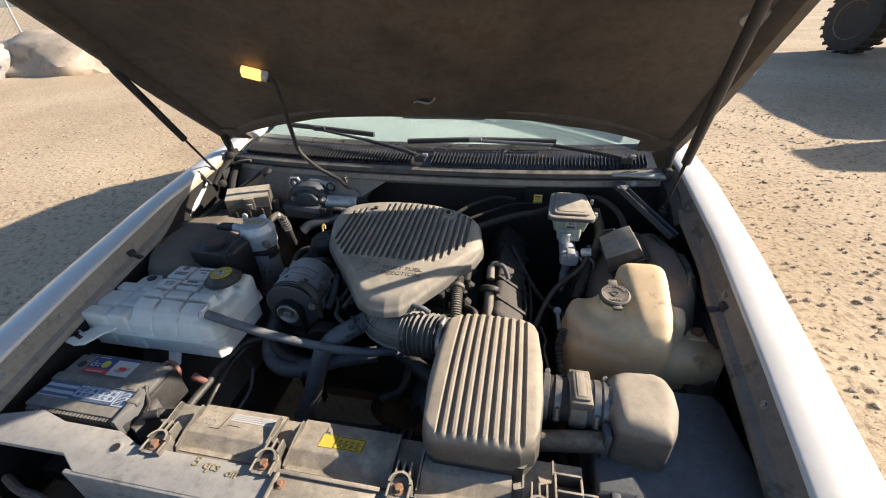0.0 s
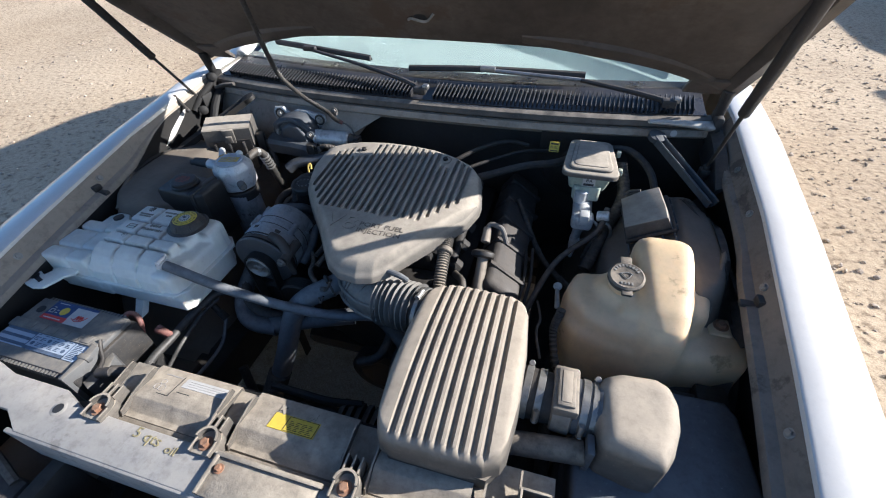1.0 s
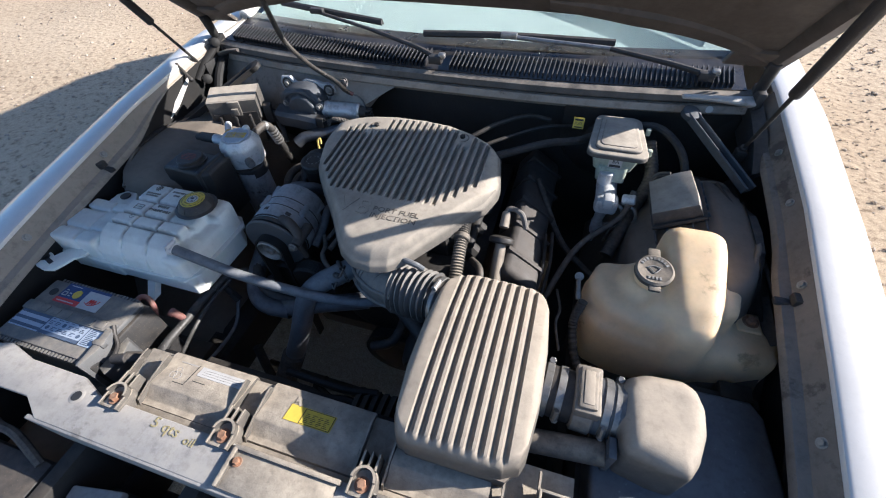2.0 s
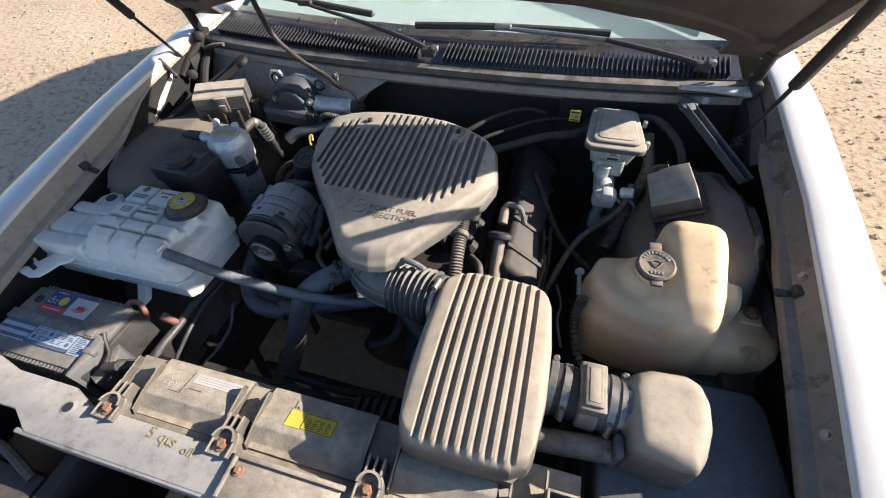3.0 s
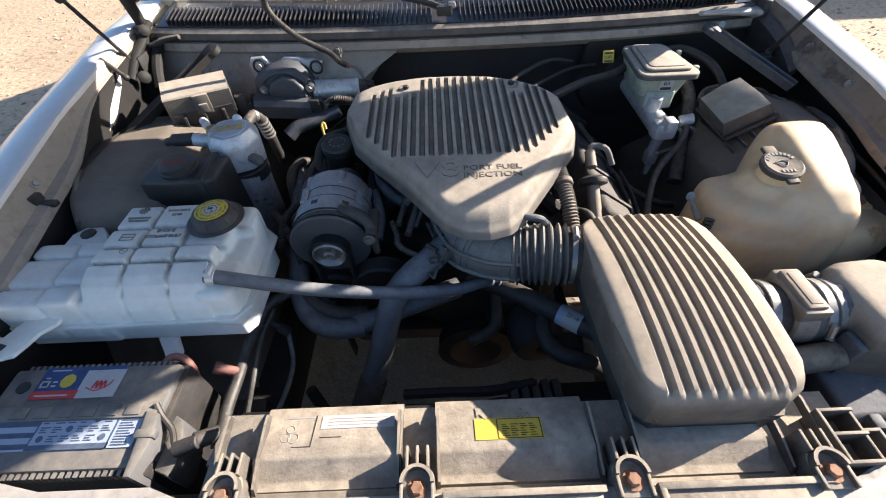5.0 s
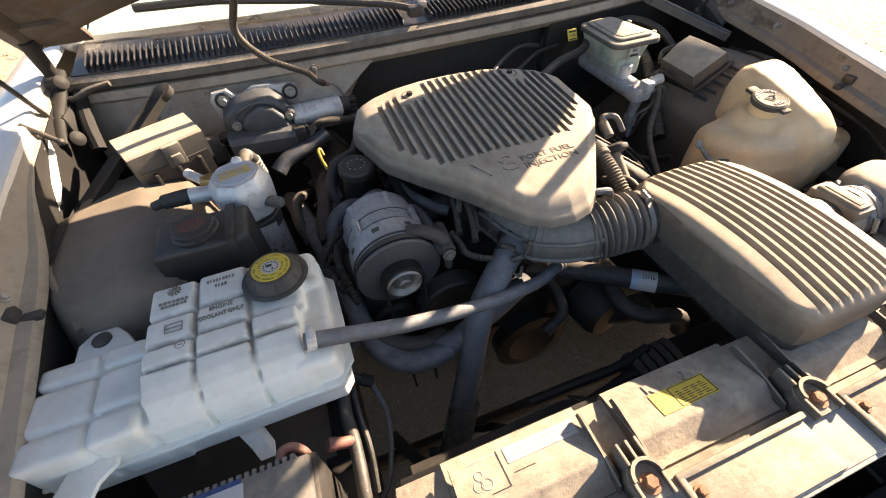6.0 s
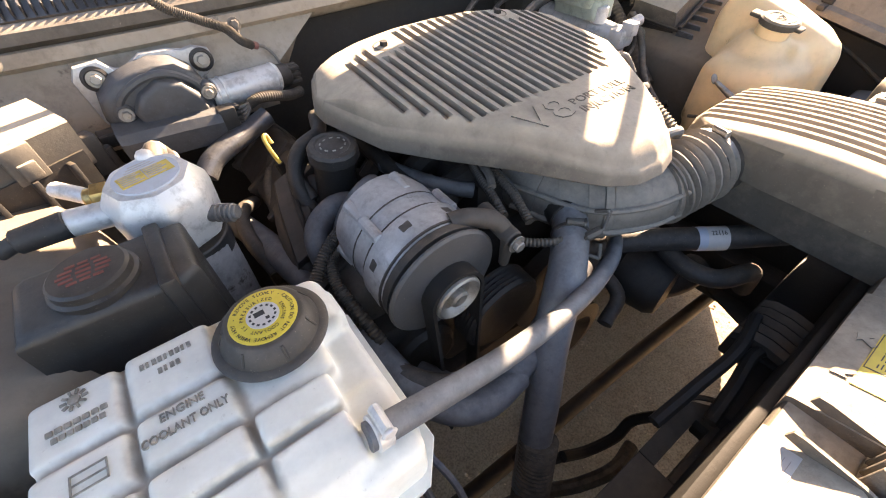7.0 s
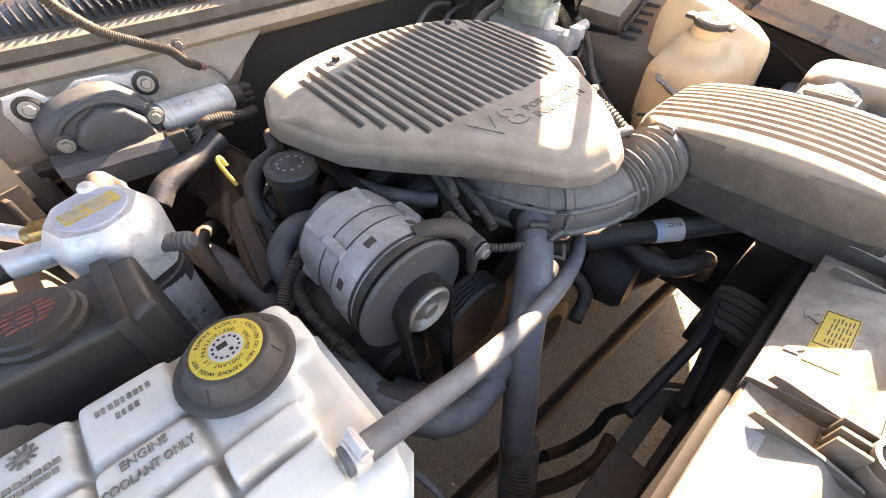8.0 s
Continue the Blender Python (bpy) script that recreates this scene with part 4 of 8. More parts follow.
# rolled frame along the sides and the rear
for sx in (-1, 1):
    bm = bmesh.new()
    ss = [0.03 + 1.15 * k / 16 for k in range(17)]
    secs = []
    for s in ss:
        x = sx * (hood_half(s))
        secs.append([on_hood(x + sx * a, s, b) for a, b in ((0.006, 0.035), (0.008, -0.004), (0.0, -0.016), (-0.020, -0.018), (-0.034, -0.008), (-0.042, 0.012), (-0.042, 0.03))])
    loft(bm, secs)
    part("side_rail", bm, "hoodframe", hood, "dusty painted hood edge rail")
    bm = bmesh.new()
    o = bmesh.new()
    box(o, (-0.05, -0.035, -0.006), (0.05, 0.035, 0.006), 0.003)
    q = Matrix((( 1, 0, 0), (0, HD.y, HN.y), (0, HD.z, HN.z))).to_4x4()
    merged(bm, o, Matrix.Translation(on_hood(sx * 0.70, 0.06, -0.004)) @ q)
    part("hinge_plate", bm, "hoodframe", hood)
    bm = bmesh.new()
    rod(bm, on_hood(sx * 0.745, 0.06, -0.010), (sx * 0.752, 1.305, 0.90), 0.014, 0.012)
    box(bm, (sx * 0.752 - 0.010, 1.27, 0.84), (sx * 0.752 + 0.010, 1.33, 0.915), 0.006)
    if sx < 0:
        tube(bm, [(-0.755, 1.165, 0.835), (-0.752, 1.21, 0.865), (-0.748, 1.26, 0.885), (-0.742, 1.31, 0.915)], 0.012, 10, 6, flat=0.7)
        tube(bm, [(-0.715, 1.19, 0.80), (-0.72, 1.225, 0.835), (-0.725, 1.27, 0.862), (-0.728, 1.31, 0.88)], 0.013, 10, 6)
        lathe(bm, (-0.735, 1.185, 0.832), (0.8, -0.5, 0.3), [(0.013, 0), (0.014, 0.005), (0.008, 0.009)], 18)
        lathe(bm, (-0.738, 1.275, 0.905), (0.8, -0.5, 0.3), [(0.012, 0), (0.013, 0.006), (0.006, 0.010)], 18)
        box(bm, (-0.770, 1.20, 0.80), (-0.735, 1.32, 0.872), 0.012)
    if sx > 0:
        loft(bm, [[(0.766, y, z), (0.742, y - 0.004, z - 0.010), (0.740, y - 0.002, z - h), (0.745, y, z - h), (0.770, y + 0.004, z - 0.006)] for y, z, h in ((1.100, 0.828, 0.030), (1.125, 0.842, 0.052), (1.170, 0.862, 0.066), (1.225, 0.876, 0.072), (1.285, 0.886, 0.075))])
    part("hinge", bm, "black" if sx > 0 else "deepblack", hood, "black hood hinge")
    # gas strut
    a, b = (Vector((-0.757, 1.222, 0.838)), on_hood(-0.757, 0.465, -0.014)) if sx < 0 else (Vector((0.731, 1.172, 0.834)), on_hood(0.624, 0.840, -0.014))
    d = (b - a)
    bm = bmesh.new()
    rod(bm, a + d * (0.43 if sx < 0 else 0.29), b, 0.0108, seg=16)
    st = part("strut", bm, "black", hood, "black gas strut holding the hood")
    bm = bmesh.new()
    rod(bm, a, a + d * (0.44 if sx < 0 else 0.30), 0.0042, seg=10)
    ball(bm, a, 0.009)
    box(bm, (a.x - 0.012, a.y - 0.012, a.z - 0.03), (a.x + 0.012, a.y + 0.012, a.z - 0.004), 0.004)
    part("piston_rod", bm, "black", st)
    bm = bmesh.new()
    rod(bm, b - d.normalized() * 0.006, b + d.normalized() * 0.022, 0.009, seg=10)
    ball(bm, b + d.normalized() * 0.02, 0.011)
    part("ball_joint", bm, "hoodframe", st)

# rear rail added below the hood to block sun from the left flange
for sx in (-1, 1):
    bm = bmesh.new()
    secs = []
    for k in range(15):
        x = 0.26 + 0.47 * k / 14
        s0 = hood_rear(sx * x) + 0.004
        d = 0.012 * min(1.0, k / 5)
        e = hood_kick(sx * x / 0.765, 0.0)
        secs.append([on_hood(sx * x, s0, 0.020 + e), on_hood(sx * x, s0 + 0.002, e - d), on_hood(sx * x, s0 + 0.018, e - d - 0.002), on_hood(sx * x, s0 + 0.034, e - d * 0.6), on_hood(sx * x, s0 + 0.046, 0.012 + e)])
    loft(bm, secs)
    part("rear_rail", bm, "hoodframe", hood, "dark rear frame of the hood")
# grommet, scuffs, oval plate and pressed lumps beneath the hood
q = Matrix(((1, 0, 0), (0, HD.y, HN.y), (0, HD.z, HN.z))).to_4x4()


def liner_up(x, s):
    """How far the liner lies above the hood's datum plane."""
    u = x / hood_half(s)
    s0, s1 = hood_rear(u * 0.765), 1.24 - 0.06 * u * u
    f = max(0, min(1, (s - s0) / (s1 - s0)))
    return 0.022 * (1 - u ** 4) * min(1, 0.2 + 5 * f) + 0.012 * math.sin(math.pi * f) + hood_kick(u, f)


bm = bmesh.new()
lathe(bm, on_hood(0.036, 0.262, liner_up(0.036, 0.262)), -HN, [(0.020, -0.004), (0.022, 0.004), (0.012, 0.006)], 20)
gr = part("grommet", bm, "ink", hood, "black grommet")
bm = bmesh.new()
tube(bm, [on_hood(0.005, 0.262, 0.012), on_hood(0.02, 0.282, 0.004), on_hood(0.05, 0.272, 0.004), on_hood(0.07, 0.286, 0.014)], 0.003, 8, 5)
part("clip", bm, "scuff", gr)
rng = random.Random(3)
for cx, cs, w, h in ((0.44, 0.262, 0.055, 0.020), (0.59, 0.250, 0.050, 0.014), (0.03, 0.30, 0.11, 0.006)):
    bm = bmesh.new()
    for k in range(26):
        x, s = cx + rng.gauss(0, w * 0.5), cs + rng.gauss(0, h * 0.45)
        r = rng.uniform(0.003, 0.011)
        o = bmesh.new()
        vs = [o.verts.new((r * rng.uniform(0.5, 1.2) * math.cos(a) * 1.7, r * rng.uniform(0.5, 1.2) * math.sin(a) * 0.7, rng.uniform(0, 0.0004))) for a in (0, 0.9, 1.8, 2.7, 3.6, 4.5, 5.4)]
        o.faces.new(vs)
        merged(bm, o, Matrix.Translation(on_hood(x, s, liner_up(x, s) - 0.0012)) @ q)
    part("paint_flakes", bm, "scuff", hood, "flaked pale paint patch")
bm = bmesh.new()
for k in range(110):
    x, s = rng.uniform(-0.62, 0.68), rng.uniform(0.26, 0.95)
    r = min(0.009, 0.0013 * rng.paretovariate(1.3))
    o = bmesh.new()
    o.faces.new([o.verts.new((r * rng.uniform(0.5, 1.2) * math.cos(a) * 1.5, r * rng.uniform(0.5, 1.2) * math.sin(a), 0)) for a in (0, 0.9, 1.8, 2.7, 3.6, 4.5, 5.4)])
    merged(bm, o, Matrix.Translation(on_hood(x, s, liner_up(x, s) - 0.0014)) @ q)
part("paint_specks", bm, "scuff", hood, "small pale specks of flaked paint")["kind"] = "stuff"
bm = bmesh.new()
o = bmesh.new()
lathe(o, (0, 0, 0), (0, 0, 1), [(0.028, -0.012), (0.030, -0.010), (0.029, -0.004), (0.012, -0.003)], 28)
merged(bm, o, Matrix.Translation(on_hood(0.70, 0.572, 0.004)) @ q @ Matrix.Diagonal((1, 0.75, -1, 1)))
bmesh.ops.recalc_face_normals(bm, faces=bm.faces[:])
part("access_plate", bm, "scuff", hood, "pale oval plate")
for x, s in ((0.427, 0.577), (0.559, 0.573), (0.60, 0.53)):
    bm = bmesh.new()
    lathe(bm, on_hood(x, s, liner_up(x, s) + 0.004), -HN, [(0.026, 0), (0.022, 0.006), (0.012, 0.008)], 20)
    part("pressed_lump", bm, "hood", hood)

# ---- engine cover ----
COVER = [(-0.203, 0.893), (-0.222, 0.922), (-0.223, 0.948), (-0.234, 0.978), (-0.243, 1.015), (-0.240, 1.055), (-0.222, 1.085), (-0.185, 1.102), (-0.14, 1.112), (-0.07, 1.118), (0.0, 1.118), (0.07, 1.110), (0.13, 1.093), (0.18, 1.070), (0.21, 1.04), (0.224, 1.00), (0.230, 0.93), (0.222, 0.885), (0.198, 0.850), (0.090, 0.692), (0.064, 0.670), (0.03, 0.661), (-0.01, 0.665), (-0.042, 0.685), (-0.062, 0.710), (-0.108, 0.775), (-0.168, 0.847)]


def cover_z(x, y):
    return 0.841 - 0.085 * (1.05 - y) - 0.35 * max(0, 0.775 - y) ** 1.5 - 0.4 * max(0, abs(x) - 0.05) ** 2


engine_cover = thing("engine_cover", (0, 0.9, 0.7), "dusty black ribbed plastic engine cover with raised lettering", "engine cover")
bm = ridged(COVER, cover_z, 0.0169, -0.178, 0.1934, 0.0075, lambda x: 0.824 + 1.3 * max(0, -0.125 - x) + max(0, x - 0.115) * 1.2, lambda x: 1.088 - 1.5 * x * x - (0.045 if abs(abs(x) - 0.112) < 0.019 else 0), lambda x, y: 0.780 - 0.045 * (1.05 - y), edge=0.030, drop=0.017)
part("lid", bm, "cover", engine_cover)
for x in (-0.111, 0.111):
    bm = bmesh.new()
    z = cover_z(x, 1.05) + 0.001
    lathe(bm, (x, 1.05, z - 0.004), (0, -0.085, 1), [(0.0165, 0), (0.0160, 0.003), (0.0140, 0.0033), (0.0125, 0.0008), (0.004, 0.0006)], 24)
    part("washer", bm, "dusty", engine_cover)
    bm = bmesh.new()
    hexbolt(bm, (x, 1.05, z - 0.003), (0, -0.07, 1), 0.0065, 0.006, False)
    part("nut", bm, "engine", engine_cover, "dark hex nut")
slope = math.degrees(math.atan(0.085))
bm = bmesh.new()
text_mesh(bm, "V8", 0.058, pose(-0.050, 0.780, cover_z(-0.05, 0.780) - 0.0006, slope, 0, 0), 0.0017, 1.22)
part("lettering", bm, "cover", engine_cover, "raised V8 lettering")
# letters toned darker than the lid, standing for shade at their raised edges
bm = bmesh.new()
text_mesh(bm, "PORT FUEL", 0.0175, pose(0.043, 0.782, cover_z(0.04, 0.782) - 0.0006, slope, 0, 0), 0.0012, 1.15)
text_mesh(bm, "INJECTION", 0.0175, pose(0.042, 0.764, cover_z(0.04, 0.764) - 0.0006, slope, 0, 0), 0.0012, 1.15)
part("lettering", bm, "coveredge", engine_cover, "small raised lettering")

# ---- resonator ----
RIB = [(0.172, 0.66), (0.180, 0.70), (0.20, 0.718), (0.225, 0.724), (0.34, 0.722), (0.36, 0.712), (0.374, 0.69), (0.382, 0.61), (0.384, 0.52), (0.380, 0.435), (0.370, 0.405), (0.345, 0.391), (0.31, 0.387), (0.21, 0.387), (0.188, 0.393), (0.176, 0.411), (0.168, 0.47), (0.166, 0.57)]


def rib_z(x, y):
    return 0.787 - 0.78 * (y - 0.535) ** 2 - 0.7 * (x - 0.272) ** 2


resonator = thing("air_resonator", (0.27, 0.55, 0.66), "dusty ribbed plastic air intake resonator box", "air duct")
bm = ridged(RIB, rib_z, 0.0172, 0.2075, 0.348, 0.007, lambda x: 0.3920 + 0.5 * max(0, abs(x - 0.272) - 0.075), lambda x: 0.720 - 0.9 * max(0, abs(x - 0.272) - 0.065), lambda x, y: 0.716 - 0.05 * max(0, 0.5 - y), rows=70, edge=0.014, groove=0.56, drop=0.010, inset=0.98, soft=0.0035, fade=0.012)
part("body", bm, "dome", resonator)
bm = bmesh.new()
prism(bm, [(0.182, 0.41), (0.20, 0.392), (0.35, 0.392), (0.37, 0.42), (0.374, 0.66), (0.35, 0.705), (0.21, 0.708), (0.182, 0.67)][::1], 0.655, 0.722, 0.0, taper=1.03)
part("lower_shell", bm, "dusty", resonator)

# ---- intake elbow with bellows ----
elbow = thing("intake_elbow", (0.03, 0.70, 0.64), "dusty rubber intake elbow with bellows below the engine cover", "air duct")
bm = bmesh.new()
tube(bm, [(-0.030, 0.86, 0.690), (-0.022, 0.79, 0.692), (0.000, 0.728, 0.694), (0.040, 0.692, 0.700), (0.085, 0.680, 0.707)], 0.046, 24, 7)
eb = part("elbow", bm, "dustrubber", elbow)
for p in ((-0.015, 0.765, 0.693), (0.000, 0.728, 0.694), (0.022, 0.705, 0.697), (0.055, 0.688, 0.702)):
    bm = bmesh.new()
    tube(bm, [Vector(p) + Vector((-0.003, 0.003, 0)), Vector(p) + Vector((0.003, -0.003, 0.001))], 0.0478, 24, 2)
    part("ring", bm, "dustrubber", eb)
for dz, o in ((-0.012, 0.0455), (0.020, 0.042)):
    bm = bmesh.new()
    tube(bm, [(-0.030 - o, 0.80, 0.692 + dz), (-0.004 - o * 0.8, 0.728 - o * 0.6, 0.694 + dz), (0.040 - o * 0.5, 0.692 - o * 0.85, 0.700 + dz), (0.085 - o * 0.15, 0.680 - o, 0.707 + dz)], 0.004, 8, 8)
    part("moulded_rib", bm, "dustrubber", eb)
for p, w in (((-0.020, 0.785, 0.692), (0.25, -1, 0)), ((0.010, 0.716, 0.695), (0.8, -0.7, 0)), ((0.076, 0.682, 0.706), (1, -0.2, 0))):
    bm = bmesh.new()
    lathe(bm, Vector(p) - Vector(w) * 0.006, w, [(0.046, 0), (0.0495, 0.001), (0.0495, 0.011), (0.046, 0.012)], 28)
    part("band", bm, "dustrubber", eb)
bm = bmesh.new()
tube(bm, [(0.078, 0.681, 0.706), (0.115, 0.675, 0.712), (0.158, 0.668, 0.716)], 0.0535, 28, 20, ribs=7, depth=0.010)
part("bellows", bm, "dustrubber", elbow, "ribbed rubber bellows")
bm = bmesh.new()
tube(bm, [(0.155, 0.668, 0.716), (0.190, 0.660, 0.718)], 0.047, 24, 3)
part("cuff", bm, "darkrubber", elbow)
bm = bmesh.new()
clamp(bm, (0.168, 0.666, 0.717), (1, -0.2, 0.05), 0.0475, 0.009)
part("hose_clamp", bm, "steel", elbow, "steel band clamp")
bm = bmesh.new()
tube(bm, [(0.055, 0.70, 0.755), (0.075, 0.70, 0.775), (0.11, 0.695, 0.776), (0.125, 0.70, 0.76)], 0.006, 10, 6)
part("vent_hose", bm, "rubber", elbow)
bm = bmesh.new()
box(bm, (0.048, 0.69, 0.757), (0.062, 0.702, 0.775), 0.002)
part("clip", bm, "blue", elbow, "small blue plastic clip")

# ---- air flow meter and clamps ----
meter = thing("air_flow_meter", (0.44, 0.535, 0.66), "air flow meter with steel band clamps between two ducts", "sensor")
ax = Vector((1, -0.08, 0.02)).normalized()
mc = Vector((0.447, 0.543, 0.712))
bm = bmesh.new()
lathe(bm, mc - ax * 0.085, ax, [(0.040, 0), (0.042, 0.008), (0.042, 0.14), (0.040, 0.15)], 28)
part("duct", bm, "darkrubber", meter)
bm = bmesh.new()
lathe(bm, mc - ax * 0.012, ax, [(0.045, 0), (0.049, 0.003), (0.049, 0.030), (0.045, 0.033)], 28)
box(bm, (-0.020, -0.040, 0.025), (0.020, 0.040, 0.047), 0.004, Matrix.Translation(mc + ax * 0.004))
box(bm, (-0.014, -0.034, 0.042), (0.014, 0.034, 0.052), 0.003, Matrix.Translation(mc + ax * 0.004))
body = part("body", bm, "meterbody", meter, "cast metal meter body")
bm = bmesh.new()
box(bm, (-0.008, -0.028, 0.0515), (0.008, 0.028, 0.0532), 0.001, Matrix.Translation(mc + ax * 0.004))
part("plate", bm, "dome", body, "faded label plate")
for d in (-0.056, -0.034, 0.036, 0.052):
    bm = bmesh.new()
    clamp(bm, mc + ax * d, ax, 0.0435 if d < 0 else 0.046, 0.012 if abs(d) > 0.03 else 0.008, (0, -1, 0.35) if d in (-0.034, 0.036) else (0, 1, 0.5))
    part("hose_clamp", bm, "steel", meter, "steel band clamp")
bm = bmesh.new()
lathe(bm, mc + ax * 0.020, ax, [(0.043, 0), (0.045, 0.004), (0.045, 0.03), (0.050, 0.04)], 28)
part("cuff", bm, "rubber", meter)

# ---- air box ----
air_box = thing("air_box", (0.62, 0.5, 0.5), "black plastic air filter box with a dusty domed lid", "air box")
bm = bmesh.new()
dome_out = [(0.500, 0.475), (0.508, 0.463), (0.56, 0.452), (0.592, 0.452), (0.606, 0.475), (0.620, 0.52), (0.622, 0.56), (0.612, 0.59), (0.59, 0.602), (0.535, 0.598), (0.508, 0.585), (0.495, 0.56)]
prism(bm, dome_out, 0.64, 0.768, 0.026, seg=5, taper=0.97)
box(bm, (0.485, 0.49, 0.67), (0.53, 0.575, 0.755), 0.03, seg=4)
part("dome", bm, "dome", air_box, "dusty rounded inlet dome", angle=60, voxel=0.005, soft=4)
bm = bmesh.new()
lid = [(0.475, 0.395), (0.74, 0.40), (0.765, 0.42), (0.752, 0.62), (0.735, 0.645), (0.55, 0.64), (0.50, 0.60), (0.475, 0.50)]
prism(bm, lid, 0.60, 0.668, 0.010, seg=4, taper=0.985)
alid = part("lid", bm, "airbox", air_box)
for k in range(6):
    bm = bmesh.new()
    box(bm, (0.50 + 0.038 * k, 0.384, 0.650), (0.516 + 0.038 * k, 0.404, 0.6715), 0.003)
    part("lid_tab", bm, "airbox", alid)
bm = bmesh.new()
low = [(0.465, 0.385), (0.765, 0.39), (0.772, 0.63), (0.745, 0.655), (0.54, 0.65), (0.465, 0.52)]
prism(bm, low, 0.42, 0.606, 0.006, taper=1.0)
part("base", bm, "black", air_box)
for i in range(9):
    bm = bmesh.new()
    x = 0.485 + 0.031 * i
    box(bm, (x, 0.378, 0.585), (x + 0.018, 0.392, 0.615), 0.003)
    part("clip_tab", bm, "black", air_box)
# vacuum pipe passing below the meter
bm = bmesh.new()
rod(bm, (0.36, 0.468, 0.680), (0.492, 0.474, 0.700), 0.019, seg=18)
pipe = whole("drain_pipe", bm, "dusty", "dusty plastic pipe below the air flow meter", "pipe")
bm = bmesh.new()
box(bm, (0.488, 0.458, 0.672), (0.500, 0.490, 0.735), 0.003)
part("end_bracket", bm, "airbox", pipe)

# ---- washer tank ----
washer = thing("washer_tank", (0.59, 0.75, 0.5), "yellowed translucent washer fluid tank, partly stained", "fluid tank")
bm = bmesh.new()
base = [(0.437, 0.74), (0.465, 0.705), (0.52, 0.690), (0.60, 0.683), (0.72, 0.694), (0.776, 0.708), (0.790, 0.745), (0.762, 0.79), (0.70, 0.83), (0.60, 0.84), (0.47, 0.84), (0.44, 0.82)]
prism(bm, base, 0.56, 0.706, 0.024, seg=4, taper=0.995)
prism(bm, [(0.439, 0.800), (0.444, 0.765), (0.475, 0.718), (0.54, 0.695), (0.60, 0.688), (0.650, 0.686), (0.668, 0.72), (0.665, 0.84), (0.52, 0.852), (0.455, 0.842)], 0.62, 0.748, 0.030, seg=5, taper=0.96)
lathe(bm, (0.541, 0.790, 0.70), (-0.03, -0.10, 1), [(0.068, 0), (0.060, 0.035), (0.044, 0.062), (0.033, 0.080)], 24)
prism(bm, [(0.53, 0.715), (0.60, 0.70), (0.62, 0.86), (0.55, 0.85)], 0.64, 0.772, 0.020, seg=4, taper=0.9)
secs = []
for y, x0, x1, z in ((0.680, 0.590, 0.645, 0.745), (0.690, 0.580, 0.652, 0.764), (0.72, 0.572, 0.656, 0.785), (0.78, 0.562, 0.662, 0.808), (0.83, 0.556, 0.664, 0.826), (0.862, 0.556, 0.664, 0.832), (0.882, 0.560, 0.658, 0.824), (0.895, 0.570, 0.646, 0.797)):
    secs.append([(x0, y, 0.62), (x1, y, 0.62), (x1, y, z - 0.020), (x1 - 0.008, y, z - 0.004), (x1 - 0.025, y, z), (x0 + 0.022, y, z - 0.002), (x0 + 0.006, y, z - 0.010), (x0, y, z - 0.026)])
loft(bm, secs)
prism(bm, [(0.64, 0.72), (0.695, 0.745), (0.708, 0.80), (0.692, 0.865), (0.64, 0.87)], 0.60, 0.772, 0.024, seg=4, taper=0.93)
part("tank", bm, "washer", washer, voxel=0.006, soft=7)
bm = bmesh.new()
lathe(bm, (0.540, 0.780, 0.766), (-0.04, -0.13, 1), [(0.029, 0), (0.027, 0.028), (0.028, 0.032)], 28)
part("neck", bm, "washer", washer)
bm = bmesh.new()
cap_m = Matrix.Translation((0.539, 0.775, 0.795)) @ Vector((0, 0, 1)).rotation_difference(Vector((-0.04, -0.13, 1))).to_matrix().to_4x4()
o = bmesh.new()
lathe(o, (0, 0, 0), (0, 0, 1), [(0.0315, 0), (0.033, 0.003), (0.033, 0.010), (0.029, 0.013), (0.024, 0.0115)], 30)
box(o, (-0.011, 0.026, 0.001), (0.011, 0.050, 0.009), 0.003)
box(o, (-0.009, -0.042, 0.001), (0.011, -0.026, 0.008), 0.003)
merged(bm, o, cap_m)
wcap = part("cap", bm, "dusty", washer, "dusty black washer cap with worn lettering")
bm = bmesh.new()
for k in range(9):
    a = radians(150 - 15 * k)
    merged(bm, box(bmesh.new(), (-0.0018, -0.003, 0), (0.0018, 0.003, 0.0012), 0), cap_m @ pose(0.024 * math.cos(a), 0.024 * math.sin(a), 0.0118, 0, 0, math.degrees(a) - 90))
for k in range(4):
    merged(bm, box(bmesh.new(), (-0.0016, -0.003, 0), (0.0016, 0.003, 0.0012), 0), cap_m @ pose(-0.009 + 0.006 * k, -0.0185, 0.0118))
merged(bm, tube(bmesh.new(), [(-0.010, 0.004, 0), (0, -0.008, 0), (0.010, 0.004, 0)], 0.0009, 6, 3), cap_m @ pose(0, 0, 0.0128))
merged(bm, tube(bmesh.new(), [(-0.012, 0.003, 0), (0, 0.007, 0), (0.012, 0.003, 0)], 0.0009, 6, 4), cap_m @ pose(0, 0, 0.0128))
part("print", bm, "scuff", wcap, "worn grey symbol")
bm = bmesh.new()
box(bm, (0.712, 0.758, 0.69), (0.752, 0.80, 0.712), 0.004)
part("lug", bm, "washer", washer)
bm = bmesh.new()
hexbolt(bm, (0.734, 0.779, 0.712), (0, 0, 1), 0.009, 0.007)
part("bolt", bm, "rust", washer, "rusty mounting bolt")
bm = bmesh.new()
